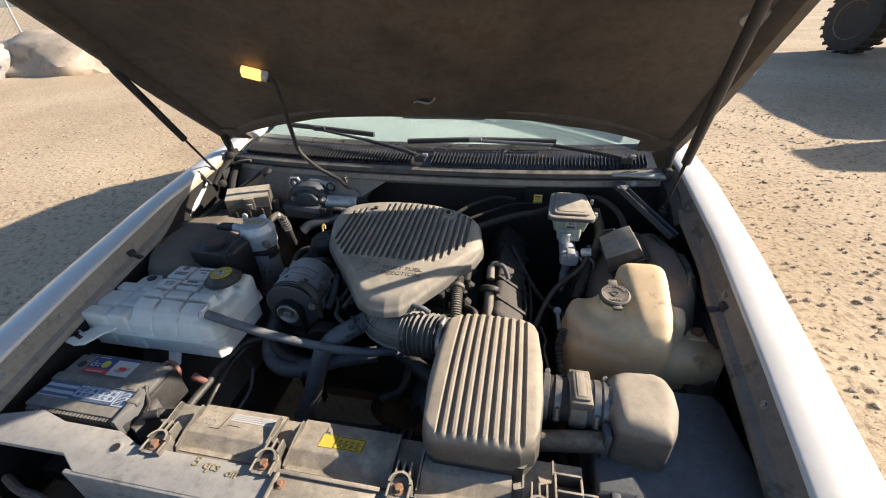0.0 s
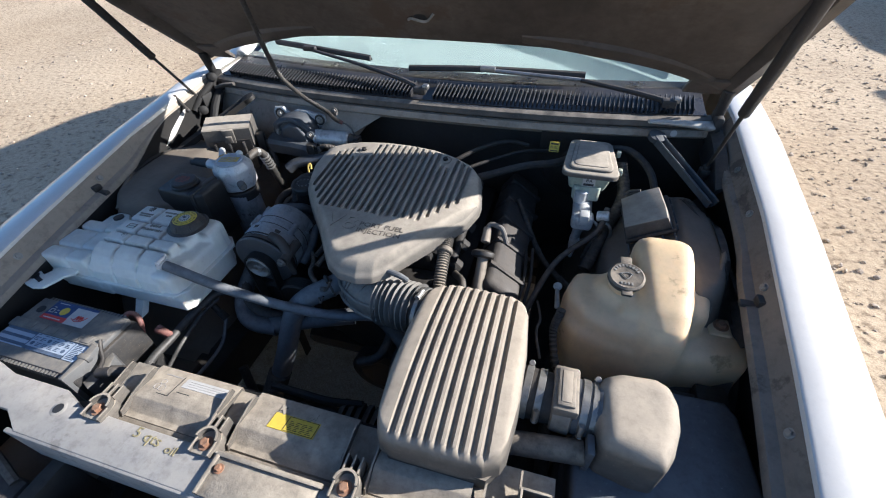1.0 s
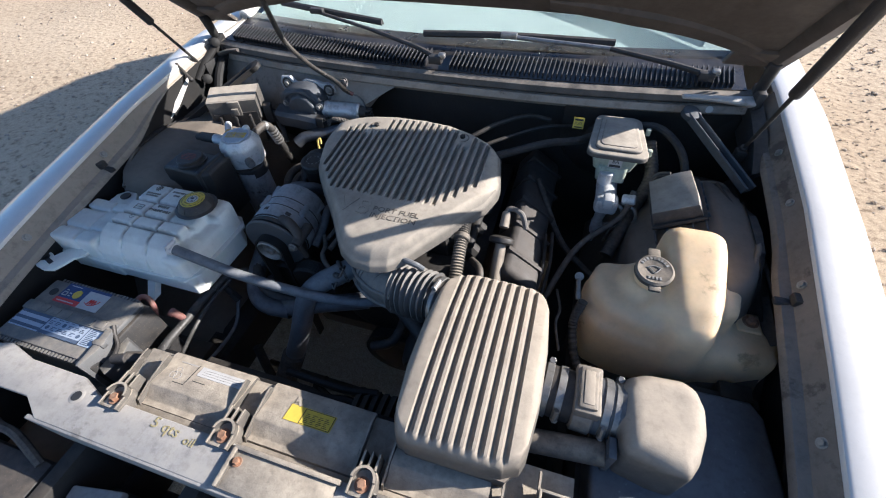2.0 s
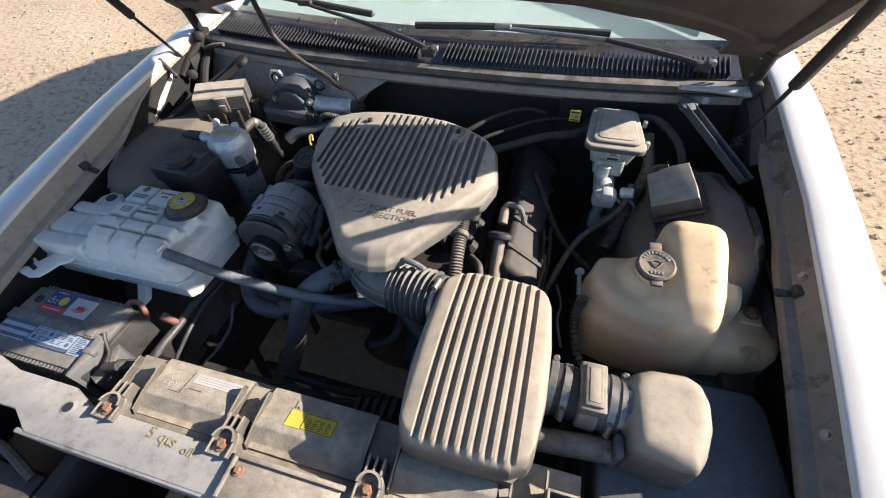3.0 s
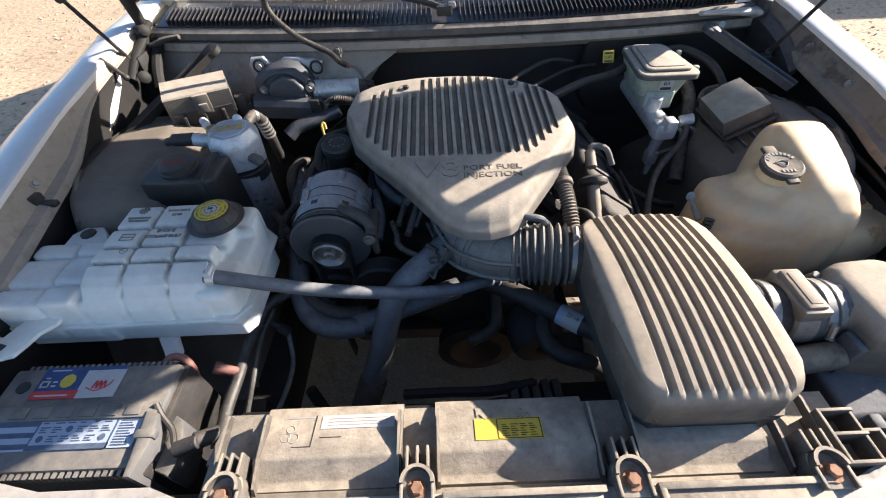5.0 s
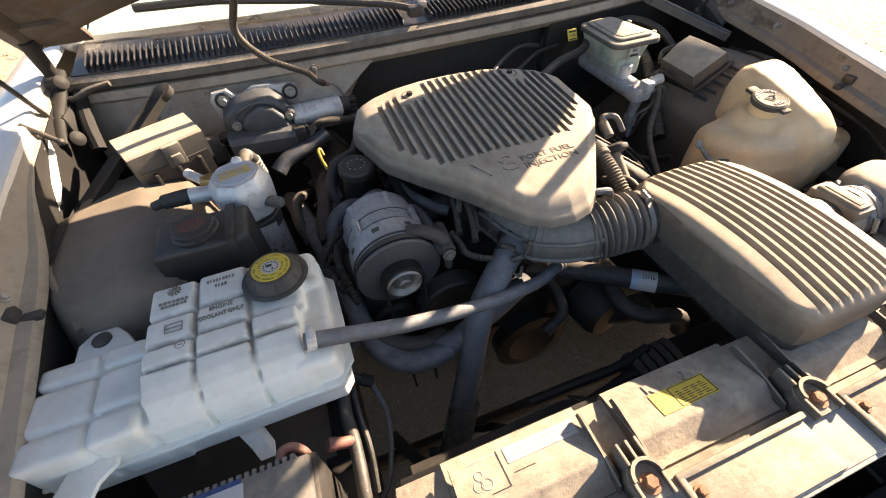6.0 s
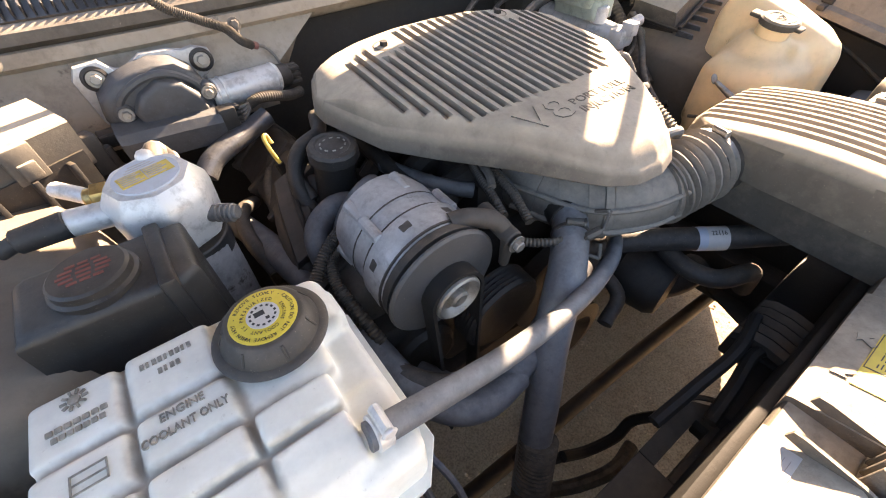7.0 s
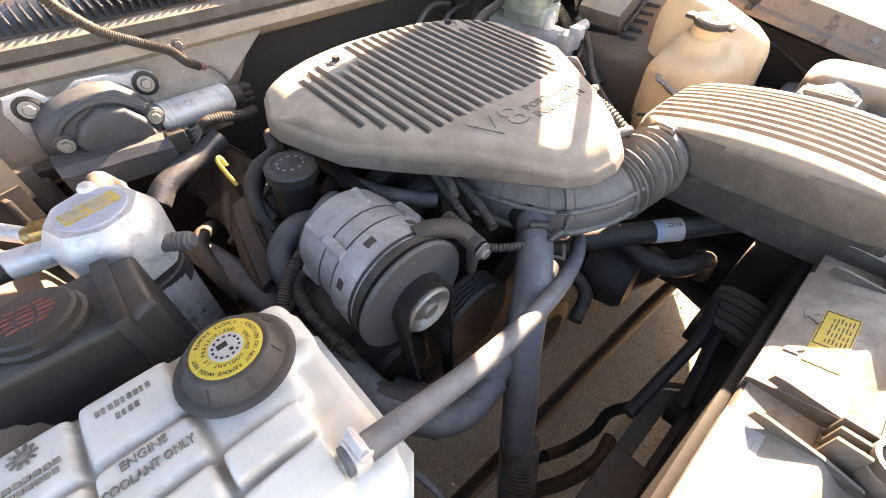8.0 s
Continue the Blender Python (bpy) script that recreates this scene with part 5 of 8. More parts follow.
tube(bm, [(0.437, 0.74, 0.715), (0.430, 0.72, 0.66), (0.455, 0.655, 0.615), (0.52, 0.640, 0.60), (0.58, 0.645, 0.59)], 0.0095, 10, 20, ribs=34, depth=0.002)
loom = whole("wire_loom", bm, "loom", "black corrugated wire loom beside the washer tank", "cable")
bm = bmesh.new()
rod(bm, (0.430, 0.755, 0.70), (0.424, 0.790, 0.720), 0.006, 0.004)
lathe(bm, (0.424, 0.796, 0.723), (0, -1, 0.6), [(0.009, 0), (0.009, 0.002)], 14)
part("ring_terminal", bm, "steel", loom)

# ---- coolant tank ----
coolant = thing("coolant_tank", (-0.5, 0.68, 0.6), "milky white ribbed coolant surge tank with a black cap", "fluid tank")
bm = bmesh.new()
prism(bm, [(-0.592, 0.600), (-0.41, 0.602), (-0.405, 0.63), (-0.395, 0.70), (-0.362, 0.715), (-0.362, 0.745), (-0.385, 0.772), (-0.46, 0.775), (-0.592, 0.772)], 0.645, 0.7690, 0.010, taper=0.99)
prism(bm, [(-0.592, 0.583), (-0.375, 0.583), (-0.362, 0.60), (-0.362, 0.745), (-0.385, 0.772), (-0.592, 0.772)], 0.645, 0.748, 0.010, taper=0.99)
prism(bm, [(-0.725, 0.578), (-0.58, 0.578), (-0.58, 0.705), (-0.70, 0.705), (-0.728, 0.66)], 0.650, 0.744, 0.010, taper=0.98)
COLS = ((-0.5900, -0.5275), (-0.5275, -0.4600), (-0.4600, -0.3680))
for i, (x0, x1) in enumerate(COLS):
    for j, (y0, y1) in enumerate(((0.6335, 0.6665), (0.6665, 0.7110), (0.7110, 0.7710))):
        if i == 2:
            x1 = -0.398 if j == 0 else -0.405
        if i < 2 or j < 1:
            box(bm, (x0 + 0.0024, y0 + 0.0023, 0.67), (x1 - 0.0024, y1 - 0.0023, 0.7785 - 0.001 * j + 0.001 * i), 0.0045, seg=2)
    # front row, rolling over into the front face
    if i == 2:
        x1 = -0.400
    prof = [(0.631, 0.68), (0.631, 0.7765), (0.612, 0.7710), (0.598, 0.7620), (0.586, 0.7480), (0.577, 0.7290), (0.574, 0.7080), (0.580, 0.69)]
    loft(bm, [[(x, y, z) for y, z in prof] for x in (x0 + 0.0028, x1 - 0.0028)])
box(bm, (-0.47, 0.668, 0.68), (-0.392, 0.712, 0.7725), 0.008, seg=3)
box(bm, (-0.42, 0.580, 0.67), (-0.366, 0.655, 0.7545), 0.012, seg=3)
box(bm, (-0.452, 0.705, 0.68), (-0.366, 0.770, 0.772), 0.014, seg=3)
for i, (x0, x1) in enumerate(((-0.728, -0.652), (-0.652, -0.594))):
    for y0, y1 in ((0.573, 0.615), (0.615, 0.676), (0.676, 0.712)):
        box(bm, (x0 + 0.0026, y0 + 0.0025, 0.66), (x1 - 0.0026, y1 - 0.0025, 0.756 - 0.004 * (1 - i)), 0.007, seg=3)
lathe(bm, (-0.421, 0.722, 0.765), (0, 0, 1), [(0.036, 0), (0.034, 0.014), (0.030, 0.018)], 24)
part("tank", bm, "tank", coolant, voxel=0.0020, soft=7)
bm = bmesh.new()
ring = [(-0.735, 0.572), (-0.60, 0.568), (-0.375, 0.572), (-0.352, 0.600), (-0.352, 0.755), (-0.38, 0.782), (-0.60, 0.780), (-0.61, 0.708), (-0.735, 0.708)]
prism(bm, ring, 0.700, 0.705, 0.002)
part("seam", bm, "tank", coolant, "moulded parting seam")
# ear with keyhole and rear lug
bm = bmesh.new()
ear = [(-0.787, 0.538), (-0.790, 0.570), (-0.783, 0.575), (-0.766, 0.568), (-0.745, 0.560), (-0.738, 0.575), (-0.726, 0.602), (-0.680, 0.604), (-0.679, 0.581), (-0.696, 0.565), (-0.702, 0.546), (-0.710, 0.528), (-0.732, 0.522), (-0.760, 0.527)]
prism(bm, ear, 0.684, 0.690, 0.002)
e = part("ear", bm, "tank", coolant, "mounting ear with a keyhole")
bm = bmesh.new()
lathe(bm, (-0.760, 0.551, 0.6902), (0, 0, 1), [(0.0095, 0), (0.0095, 0.0008)], 16)
box(bm, (0.0, -0.0045, 0.0), (0.030, 0.0045, 0.0008), 0, pose(-0.758, 0.5505, 0.6902, 0, 0, -18))
part("keyhole", bm, "ink", e)
for ob in (e, *e.children):
    ob.data.transform(Matrix.Translation((0.047, -0.014, 0.030)))
bm = bmesh.new()
prism(bm, [(-0.69, 0.695), (-0.69, 0.735), (-0.675, 0.752), (-0.645, 0.752), (-0.63, 0.735), (-0.61, 0.70)], 0.738, 0.748, 0.003)
lug = part("lug", bm, "tank", coolant)
bm = bmesh.new()
lathe(bm, (-0.66, 0.733, 0.748), (0, 0, 1), [(0.012, 0), (0.012, 0.003), (0.007, 0.004)], 18)
part("grommet", bm, "black", lug)
bm = bmesh.new()
loft(bm, [[(x - w, y, z), (x + w, y, z), (x + w, y + 0.02, z), (x - w, y + 0.02, z)] for x, y, z, w in ((-0.525, 0.600, 0.665, 0.013), (-0.520, 0.592, 0.645, 0.012), (-0.505, 0.565, 0.632, 0.010), (-0.498, 0.550, 0.622, 0.010))])
part("foot", bm, "tank", coolant, "moulded foot below the tank")
# cap
bm = bmesh.new()
lathe(bm, (-0.421, 0.722, 0.779), (0, 0, 1), [(0.044, 0), (0.0455, 0.002), (0.0440, 0.0035), (0.0385, 0.0045), (0.0370, 0.008), (0.0310, 0.0190), (0.0285, 0.0205)], 48)
cap = part("cap", bm, "black", coolant, "black ribbed pressure cap")
for k in range(7):
    a = 2 * math.pi * (k + 0.3) / 7
    bm = merged(bmesh.new(), box(bmesh.new(), (-0.004, -0.0013, 0), (0.0034, 0.0013, 0.0125), 0.001), pose(-0.421 + 0.0352 * math.cos(a), 0.722 + 0.0352 * math.sin(a), 0.7845, 0, 0, math.degrees(a)) @ pose(0, 0, 0, 0, -26, 0))
    part("grip", bm, "black", cap)
bm = bmesh.new()
lathe(bm, (-0.421, 0.722, 0.7993), (0, 0, 1), [(0.0260, 0), (0.0260, 0.0009), (0.0255, 0.0011)], 40)
part("warning_ring", bm, "yellow", cap, "yellow warning ring")
bm = bmesh.new()
lathe(bm, (-0.421, 0.722, 0.8002), (0, 0, 1), [(0.0125, 0), (0.0125, 0.0009)], 30)
part("centre_label", bm, "white", cap, "worn white centre")


def letters_round(bm, words, radius, size, start, step, z, centre):
    for k, ch in enumerate(words):
        a = radians(start - step * k)
        if ch != " ":
            text_mesh(bm, ch, size, pose(centre[0] + radius * math.cos(a), centre[1] + radius * math.sin(a), z, 0, 0, math.degrees(a) - 90), 0.0001)


bm = bmesh.new()
letters_round(bm, "CAUTION DO NOT REMOVE WHEN HOT - REMOVE SLOWLY -", 0.0220, 0.0044, 25, 7.4, 0.8005, (-0.421, 0.722))
letters_round(bm, "ENGINE COOLANT IS PRESSURIZED", 0.0157, 0.0040, 12, 11.5, 0.8005, (-0.421, 0.722))
for k in range(14):
    a = 2 * math.pi * k / 14
    merged(bm, box(bmesh.new(), (-0.0009, -0.0011, 0), (0.0009, 0.0011, 0.0003), 0), pose(-0.421 + 0.0095 * math.cos(a), 0.722 + 0.0095 * math.sin(a), 0.8010, 0, 0, math.degrees(a)))
box(bm, (-0.427, 0.722, 0.8010), (-0.419, 0.727, 0.8013), 0.0)
box(bm, (-0.420, 0.716, 0.8010), (-0.417, 0.719, 0.8013), 0.0)
part("lettering", bm, "ink", cap, "black warning lettering")
bm = bmesh.new()
text_mesh(bm, "ENGINE", 0.0098, pose(-0.4945, 0.6995, 0.7787, 0, 0, 0), 0.0010, 0.86)
text_mesh(bm, "COOLANT ONLY", 0.0098, pose(-0.4945, 0.6865, 0.7789, 0, 0, 0), 0.0010, 0.74)
part("lettering", bm, "mouldedge", coolant, "raised moulded lettering, darker than the tank")
# moulded marks: two short lines of print, a sunburst, a framed pair of bars and a ring
bm = bmesh.new()
for y, w in ((0.752, 0.040), (0.741, 0.018)):
    for k in range(int(w / 0.0042)):
        x = -0.494 - w / 2 + 0.0042 * k
        box(bm, (x, y - 0.0026, 0.7770), (x + 0.0028 - 0.0008 * (k % 3 == 1), y + 0.0026, 0.7784), 0)
part("moulded_mark", bm, "mouldedge", coolant, "illegible moulded print")["kind"] = "stuff"
bm = bmesh.new()
for k in range(10):
    merged(bm, box(bmesh.new(), (0.0048, -0.0009, 0), (0.0088, 0.0009, 0.0013), 0), pose(-0.557, 0.755, 0.7768, 0, 0, 36 * k))
lathe(bm, (-0.557, 0.755, 0.7766), (0, 0, 1), [(0.0040, 0), (0.0040, 0.0015), (0.003, 0.0016)], 16)
for k in range(7):
    box(bm, (-0.575 + 0.0055 * k, 0.734, 0.7768), (-0.571 + 0.0055 * k, 0.738, 0.7781), 0)
    box(bm, (-0.572 + 0.0048 * k, 0.727, 0.7768), (-0.5685 + 0.0048 * k, 0.731, 0.7781), 0)
part("moulded_mark", bm, "mouldedge", coolant, "moulded sunburst mark with small print")["kind"] = "stuff"
bm = bmesh.new()
for x0, x1, y0, y1 in ((-0.5635, -0.5420, 0.6945, 0.6955), (-0.5635, -0.5420, 0.6875, 0.6885), (-0.5635, -0.5420, 0.6810, 0.6820), (-0.5635, -0.5625, 0.6810, 0.6955), (-0.5430, -0.5420, 0.6810, 0.6955)):
    box(bm, (x0, y0, 0.7780), (x1, y1, 0.7790), 0)
tube(bm, [(-0.543 + 0.0058 * math.cos(0.5236 * k), 0.6575 + 0.0058 * math.sin(0.5236 * k), 0.7785) for k in range(13)], 0.0006, 6, 1)
box(bm, (-0.5455, 0.6565, 0.7780), (-0.5405, 0.6575, 0.7790), 0)
part("moulded_mark", bm, "mouldedge", coolant, "moulded frame and ring")["kind"] = "stuff"
bm = bmesh.new()
rod(bm, (-0.415, 0.612, 0.752), (-0.378, 0.608, 0.764), 0.0085)
part("nipple", bm, "tank", coolant)

# surge hose from the tank
bm = bmesh.new()
tube(bm, [(-0.400, 0.606, 0.7695), (-0.37, 0.605, 0.763), (-0.256, 0.611, 0.722), (-0.13, 0.628, 0.682), (-0.03, 0.655, 0.650), (0.025, 0.682, 0.635), (0.055, 0.70, 0.612)], 0.0108, 16, 8)
hose = whole("surge_hose", bm, "greyhose", "grey rubber surge hose from the coolant tank", "hose")
bm = bmesh.new()
clamp(bm, (-0.391, 0.6058, 0.7683), (1, 0, -0.2), 0.0122, 0.012)
part("hose_clamp", bm, "brightalu", hose, "slotted steel hose clamp")

# ---- radiator hoses ----
bm = bmesh.new()
tube(bm, [(-0.030, 0.735, 0.695), (-0.065, 0.700, 0.688), (-0.105, 0.668, 0.676), (-0.135, 0.648, 0.645), (-0.155, 0.632, 0.59), (-0.175, 0.61, 0.52), (-0.20, 0.588, 0.45), (-0.23, 0.56, 0.38)], 0.0235, 18, 8)
uhose = whole("radiator_hose", bm, "greyhose", "thick rubber upper radiator hose with spring clamp", "hose")
bm = bmesh.new()
clamp(bm, (-0.064, 0.701, 0.688), (0.7, 0.7, 0.15), 0.0240, 0.006)
for a, c in (((-0.070, 0.678, 0.702), (-0.050, 0.668, 0.716)), ((-0.050, 0.668, 0.716), (-0.040, 0.672, 0.736)), ((-0.040, 0.672, 0.736), (-0.046, 0.688, 0.728)), ((-0.078, 0.668, 0.690), (-0.064, 0.654, 0.684)), ((-0.064, 0.654, 0.684), (-0.058, 0.662, 0.700))):
    rod(bm, a, c, 0.0024, seg=8)
rod(bm, (-0.068, 0.676, 0.706), (-0.054, 0.668, 0.716), 0.006, seg=8)
part("spring_clamp", bm, "scuffedpipe", uhose, "bent steel spring clamp")
bm = bmesh.new()
tube(bm, [(-0.196, 0.585, 0.46), (-0.215, 0.567, 0.41), (-0.24, 0.545, 0.35), (-0.26, 0.53, 0.30)], 0.028, 14, 20, ribs=26, depth=0.003)
part("sleeve", bm, "loom", uhose, "corrugated black sleeve")
bm = bmesh.new()
rod(bm, (-0.02, 0.78, 0.69), (-0.045, 0.72, 0.692), 0.026, 0.0255)
ball(bm, (-0.01, 0.79, 0.685), 0.036)
box(bm, (-0.05, 0.74, 0.66), (0.03, 0.82, 0.71), 0.008)
hexbolt(bm, (-0.035, 0.745, 0.71), (0, 0, 1), 0.007, 0.008)
whole("water_outlet", bm, "engine", "dark cast water outlet on the engine", "engine part")
bm = bmesh.new()
tube(bm, [(0.0, 0.745, 0.585), (0.04, 0.716, 0.594), (0.085, 0.684, 0.600), (0.135, 0.645, 0.603), (0.178, 0.610, 0.605), (0.212, 0.580, 0.612), (0.245, 0.545, 0.625), (0.28, 0.51, 0.64)], 0.0185, 16, 8)
rh = whole("bypass_hose", bm, "darkrubber", "rubber hose with a white part tag below the intake", "hose")
bm = bmesh.new()
tube(bm, [(0.168, 0.6185, 0.6046), (0.191, 0.5990, 0.6069)], 0.0193, 18, 3)
tag_white = part("part_tag", bm, "white", rh, "white printed tag")
bm = bmesh.new()
tube(bm, [(0.158, 0.6265, 0.6037), (0.168, 0.6185, 0.6046)], 0.01915, 18, 3)
part("tag_band", bm, "bluelabel", tag_white, "faded blue band")
ta = Vector((0.023, -0.0195, 0.0023)).normalized()
tn = Vector((-0.30, -0.25, 0.92))
tn = (tn - ta * tn.dot(ta)).normalized()
tmat = Matrix((ta, tn.cross(ta), tn)).transposed().to_4x4()
bm = bmesh.new()
text_mesh(bm, "22116", 0.0105, Matrix.Translation(Vector((0.1795, 0.6088, 0.6058)) + tn * 0.0196) @ tmat, 0.0002, 0.85)
part("print", bm, "ink", tag_white)
bm = bmesh.new()
tube(bm, [(-0.30, 0.72, 0.56), (-0.26, 0.66, 0.56), (-0.20, 0.645, 0.575), (-0.12, 0.66, 0.60), (-0.02, 0.70, 0.60)], 0.020, 14, 8)
whole("lower_hose", bm, "rubber", "dark rubber lower hose in front of the engine", "hose")
bm = bmesh.new()
tube(bm, [(-0.36, 0.80, 0.62), (-0.33, 0.72, 0.61), (-0.30, 0.68, 0.60), (-0.25, 0.66, 0.585), (-0.2, 0.67, 0.57)], 0.015, 12, 8)
whole("heater_hose", bm, "darkrubber", "black heater hose beside the coolant tank", "hose")

# ---- alternator ----
alt = thing("alternator", (-0.25, 0.78, 0.62), "grey cast alternator with a black pulley shield and belt", "alternator")
ad = Vector((0.02, -1, -0.07)).normalized()
ac = Vector((-0.247, 0.722, 0.705))


def along(d):
    return ac - ad * d


bm = bmesh.new()
lathe(bm, along(0.145), ad, [(0.050, 0), (0.062, 0.008), (0.066, 0.030), (0.066, 0.060)], 36)
rear = part("rear_housing", bm, "alu", alt, "grimy cast rear housing")
for k in range(6):
    a = 2 * math.pi * (k + 0.2) / 6
    u = Vector((1, 0, 0))
    v = ad.cross(u).normalized()
    p = along(0.13) + 0.062 * (math.cos(a) * u + math.sin(a) * v)
    bm = bmesh.new()
    rod(bm, p, p + ad * 0.030, 0.008, 0.006, 10)
    part("rib", bm, "alu", rear)
bm = bmesh.new()
lathe(bm, along(0.088), ad, [(0.064, 0), (0.0655, 0.003), (0.0655, 0.022), (0.064, 0.025)], 40)
st = part("stator", bm, "alu", alt, "grimy laminated stator band")
for d, r in ((0.090, 0.0664), (0.0655, 0.0672), (0.028, 0.0708)):
    bm = bmesh.new()
    lathe(bm, along(d), ad, [(r - 0.002, 0), (r, 0.0004), (r, 0.0022), (r - 0.002, 0.0026)], 44)
    part("seam", bm, "castbrown", st, "dark seam")
bm = bmesh.new()
lathe(bm, along(0.064), ad, [(0.066, 0), (0.070, 0.004), (0.071, 0.030), (0.068, 0.040), (0.060, 0.044)], 44)
fh = part("front_housing", bm, "alu", alt, "cast aluminium front housing")
for k in range(4):
    a = radians(40 + 90 * k)
    u = Vector((1, 0, 0))
    v = ad.cross(u).normalized()
    p = along(0.092) + 0.068 * (math.cos(a) * u + math.sin(a) * v)
    bm = bmesh.new()
    rod(bm, p, p + ad * 0.035, 0.007, seg=10)
    part("through_bolt", bm, "alu", fh)
for k in range(8):
    a = 2 * math.pi * (k + 0.35) / 8
    v = ad.cross(u).normalized()
    w = math.cos(a) * u + math.sin(a) * v
    rot = Matrix((ad, ad.cross(w).normalized(), w)).transposed().to_4x4()
    bm = merged(bmesh.new(), box(bmesh.new(), (-0.006, -0.007, -0.003), (0.006, 0.007, 0.0004), 0.002), Matrix.Translation(along(0.045) + w * 0.0703) @ rot)
    part("vent_slot", bm, "castbrown", fh, "dark vent slot")
bm = bmesh.new()
lathe(bm, along(0.024), ad, [(0.060, 0), (0.0695, 0.002), (0.070, 0.012), (0.064, 0.014)], 44)
part("fan_ring", bm, "darkrubber", alt)
bm = bmesh.new()
lathe(bm, along(0.008), ad, [(0.066, 0), (0.0715, 0.0015), (0.0715, 0.004), (0.069, 0.0065), (0.040, 0.0085), (0.030, 0.010)], 56)
part("pulley_shield", bm, "shield", alt, "grey pulley shield disc")
bm = bmesh.new()
lathe(bm, along(0.002), ad, [(0.028, 0), (0.030, 0.003), (0.030, 0.022), (0.0295, 0.025), (0.027, 0.027), (0.0255, 0.026), (0.020, 0.018), (0.012, 0.017), (0.011, 0.026), (0.008, 0.028), (0.0035, 0.026)], 36)
part("pulley", bm, "steel", alt, "pale steel pulley hub")
# bracket ear
bm = bmesh.new()
tube(bm, [(-0.222, 0.748, 0.764), (-0.200, 0.742, 0.764), (-0.176, 0.728, 0.757), (-0.166, 0.716, 0.742)], 0.012, 12, 6, r2=0.010)
rod(bm, (-0.168, 0.702, 0.742), (-0.166, 0.76, 0.748), 0.011, seg=14)
rod(bm, (-0.167, 0.712, 0.740), (-0.165, 0.718, 0.690), 0.009, 0.006, seg=12)
br = part("bracket", bm, "castbrown", alt, "cast mounting ear")
bm = bmesh.new()
hexbolt(bm, (-0.1705, 0.697, 0.742), (0, -1, -0.05), 0.007, 0.006)
part("bolt", bm, "steel", br)
# belt: two straight runs and the wrap
bm = bmesh.new()
pc = along(-0.012)
belt = []
for k in range(13):
    a = radians(195 - 210 * k / 12)
    belt.append((pc.x + 0.0335 * math.cos(a), pc.z + 0.0335 * math.sin(a)))
low_z = 0.36
path = [(-0.262, low_z)] + belt + [(-0.215, low_z)]
o = bmesh.new()
rings = []
for i, (x, z) in enumerate(path):
    x0, z0 = path[max(0, i - 1)]
    x1, z1 = path[min(len(path) - 1, i + 1)]
    t = Vector((x1 - x0, 0, z1 - z0)).normalized()
    nrm = Vector((-t.z, 0, t.x))
    c = Vector((x, pc.y, z))
    rings.append([c + nrm * s * 0.0022 + Vector((0, w, 0)) for s, w in ((1, 0.011), (-1, 0.011), (-1, -0.011), (1, -0.011))])
loft(bm, rings)
part("belt", bm, "deepblack", alt, "black serpentine belt")

# ---- accessory pulleys and lower engine ----
engine = thing("engine", (0, 0.9, 0.4), "grimy dark engine block with hoses and brackets around it", "engine")
bm = bmesh.new()
box(bm, (-0.20, 0.80, 0.35), (0.22, 1.28, 0.63), 0.02)
part("block", bm, "engine", engine)
bm = bmesh.new()
box(bm, (-0.12, 0.82, 0.60), (0.14, 1.12, 0.72), 0.02)
im = part("intake_manifold", bm, "engine", engine, "dark intake manifold")
for k in range(4):
    for sx in (-1, 1):
        bm = bmesh.new()
        tube(bm, [(sx * 0.06, 0.86 + 0.075 * k, 0.70), (sx * 0.13, 0.86 + 0.075 * k, 0.705), (sx * 0.19, 0.86 + 0.075 * k, 0.655)], 0.022, 10, 5)
        part("runner", bm, "engine", im)
for sx in (-1, 1):
    bm = bmesh.new()
    box(bm, (-0.050, -0.24, -0.040), (0.050, 0.24, 0.040), 0.018, pose(sx * 0.290, 1.03, 0.645, 0, sx * 35, 0), 3)
    vc = part("valve_cover", bm, "castbrown", engine, "dirty valve cover")
    for k in range(5):
        bm = merged(bmesh.new(), box(bmesh.new(), (-0.053, -0.006, -0.02), (0.053, 0.006, 0.045), 0.003), pose(sx * 0.290, 0.85 + 0.09 * k, 0.645, 0, sx * 35, 0))
        part("cross_rib", bm, "castbrown", vc)
    bm = bmesh.new()
    rod(bm, (sx * 0.185, 0.83, 0.712), (sx * 0.185, 1.14, 0.725), 0.012)
    for k in range(4):
        rod(bm, (sx * 0.185, 0.87 + 0.075 * k, 0.715), (sx * 0.165, 0.87 + 0.075 * k, 0.67), 0.010)
    part("fuel_rail", bm, "engine", engine, "fuel rail with injectors")
bm = bmesh.new()
lathe(bm, (-0.165, 0.74, 0.60), (0, -1, -0.05), [(0.03, 0), (0.062, 0.004)] + [(0.062 - 0.004 * (k % 2), 0.008 + 0.003 * k) for k in range(9)] + [(0.058, 0.037), (0.05, 0.036), (0.02, 0.02)], 40)
part("grooved_pulley", bm, "engine", engine, "grooved drive pulley")
bm = bmesh.new()
lathe(bm, (-0.02, 0.76, 0.52), (0, -1, 0), [(0.03, 0), (0.085, 0.004), (0.088, 0.03), (0.07, 0.034), (0.02, 0.02)], 40)
lathe(bm, (0.02, 0.74, 0.36), (0, -1, 0), [(0.03, 0), (0.085, 0.004), (0.088, 0.04), (0.06, 0.044), (0.02, 0.02)], 40)
part("pulley", bm, "engine", engine)
bm = bmesh.new()
box(bm, (-0.34, 0.76, 0.46), (-0.20, 0.92, 0.62), 0.02)
rod(bm, (-0.27, 0.74, 0.55), (-0.27, 0.78, 0.55), 0.05)
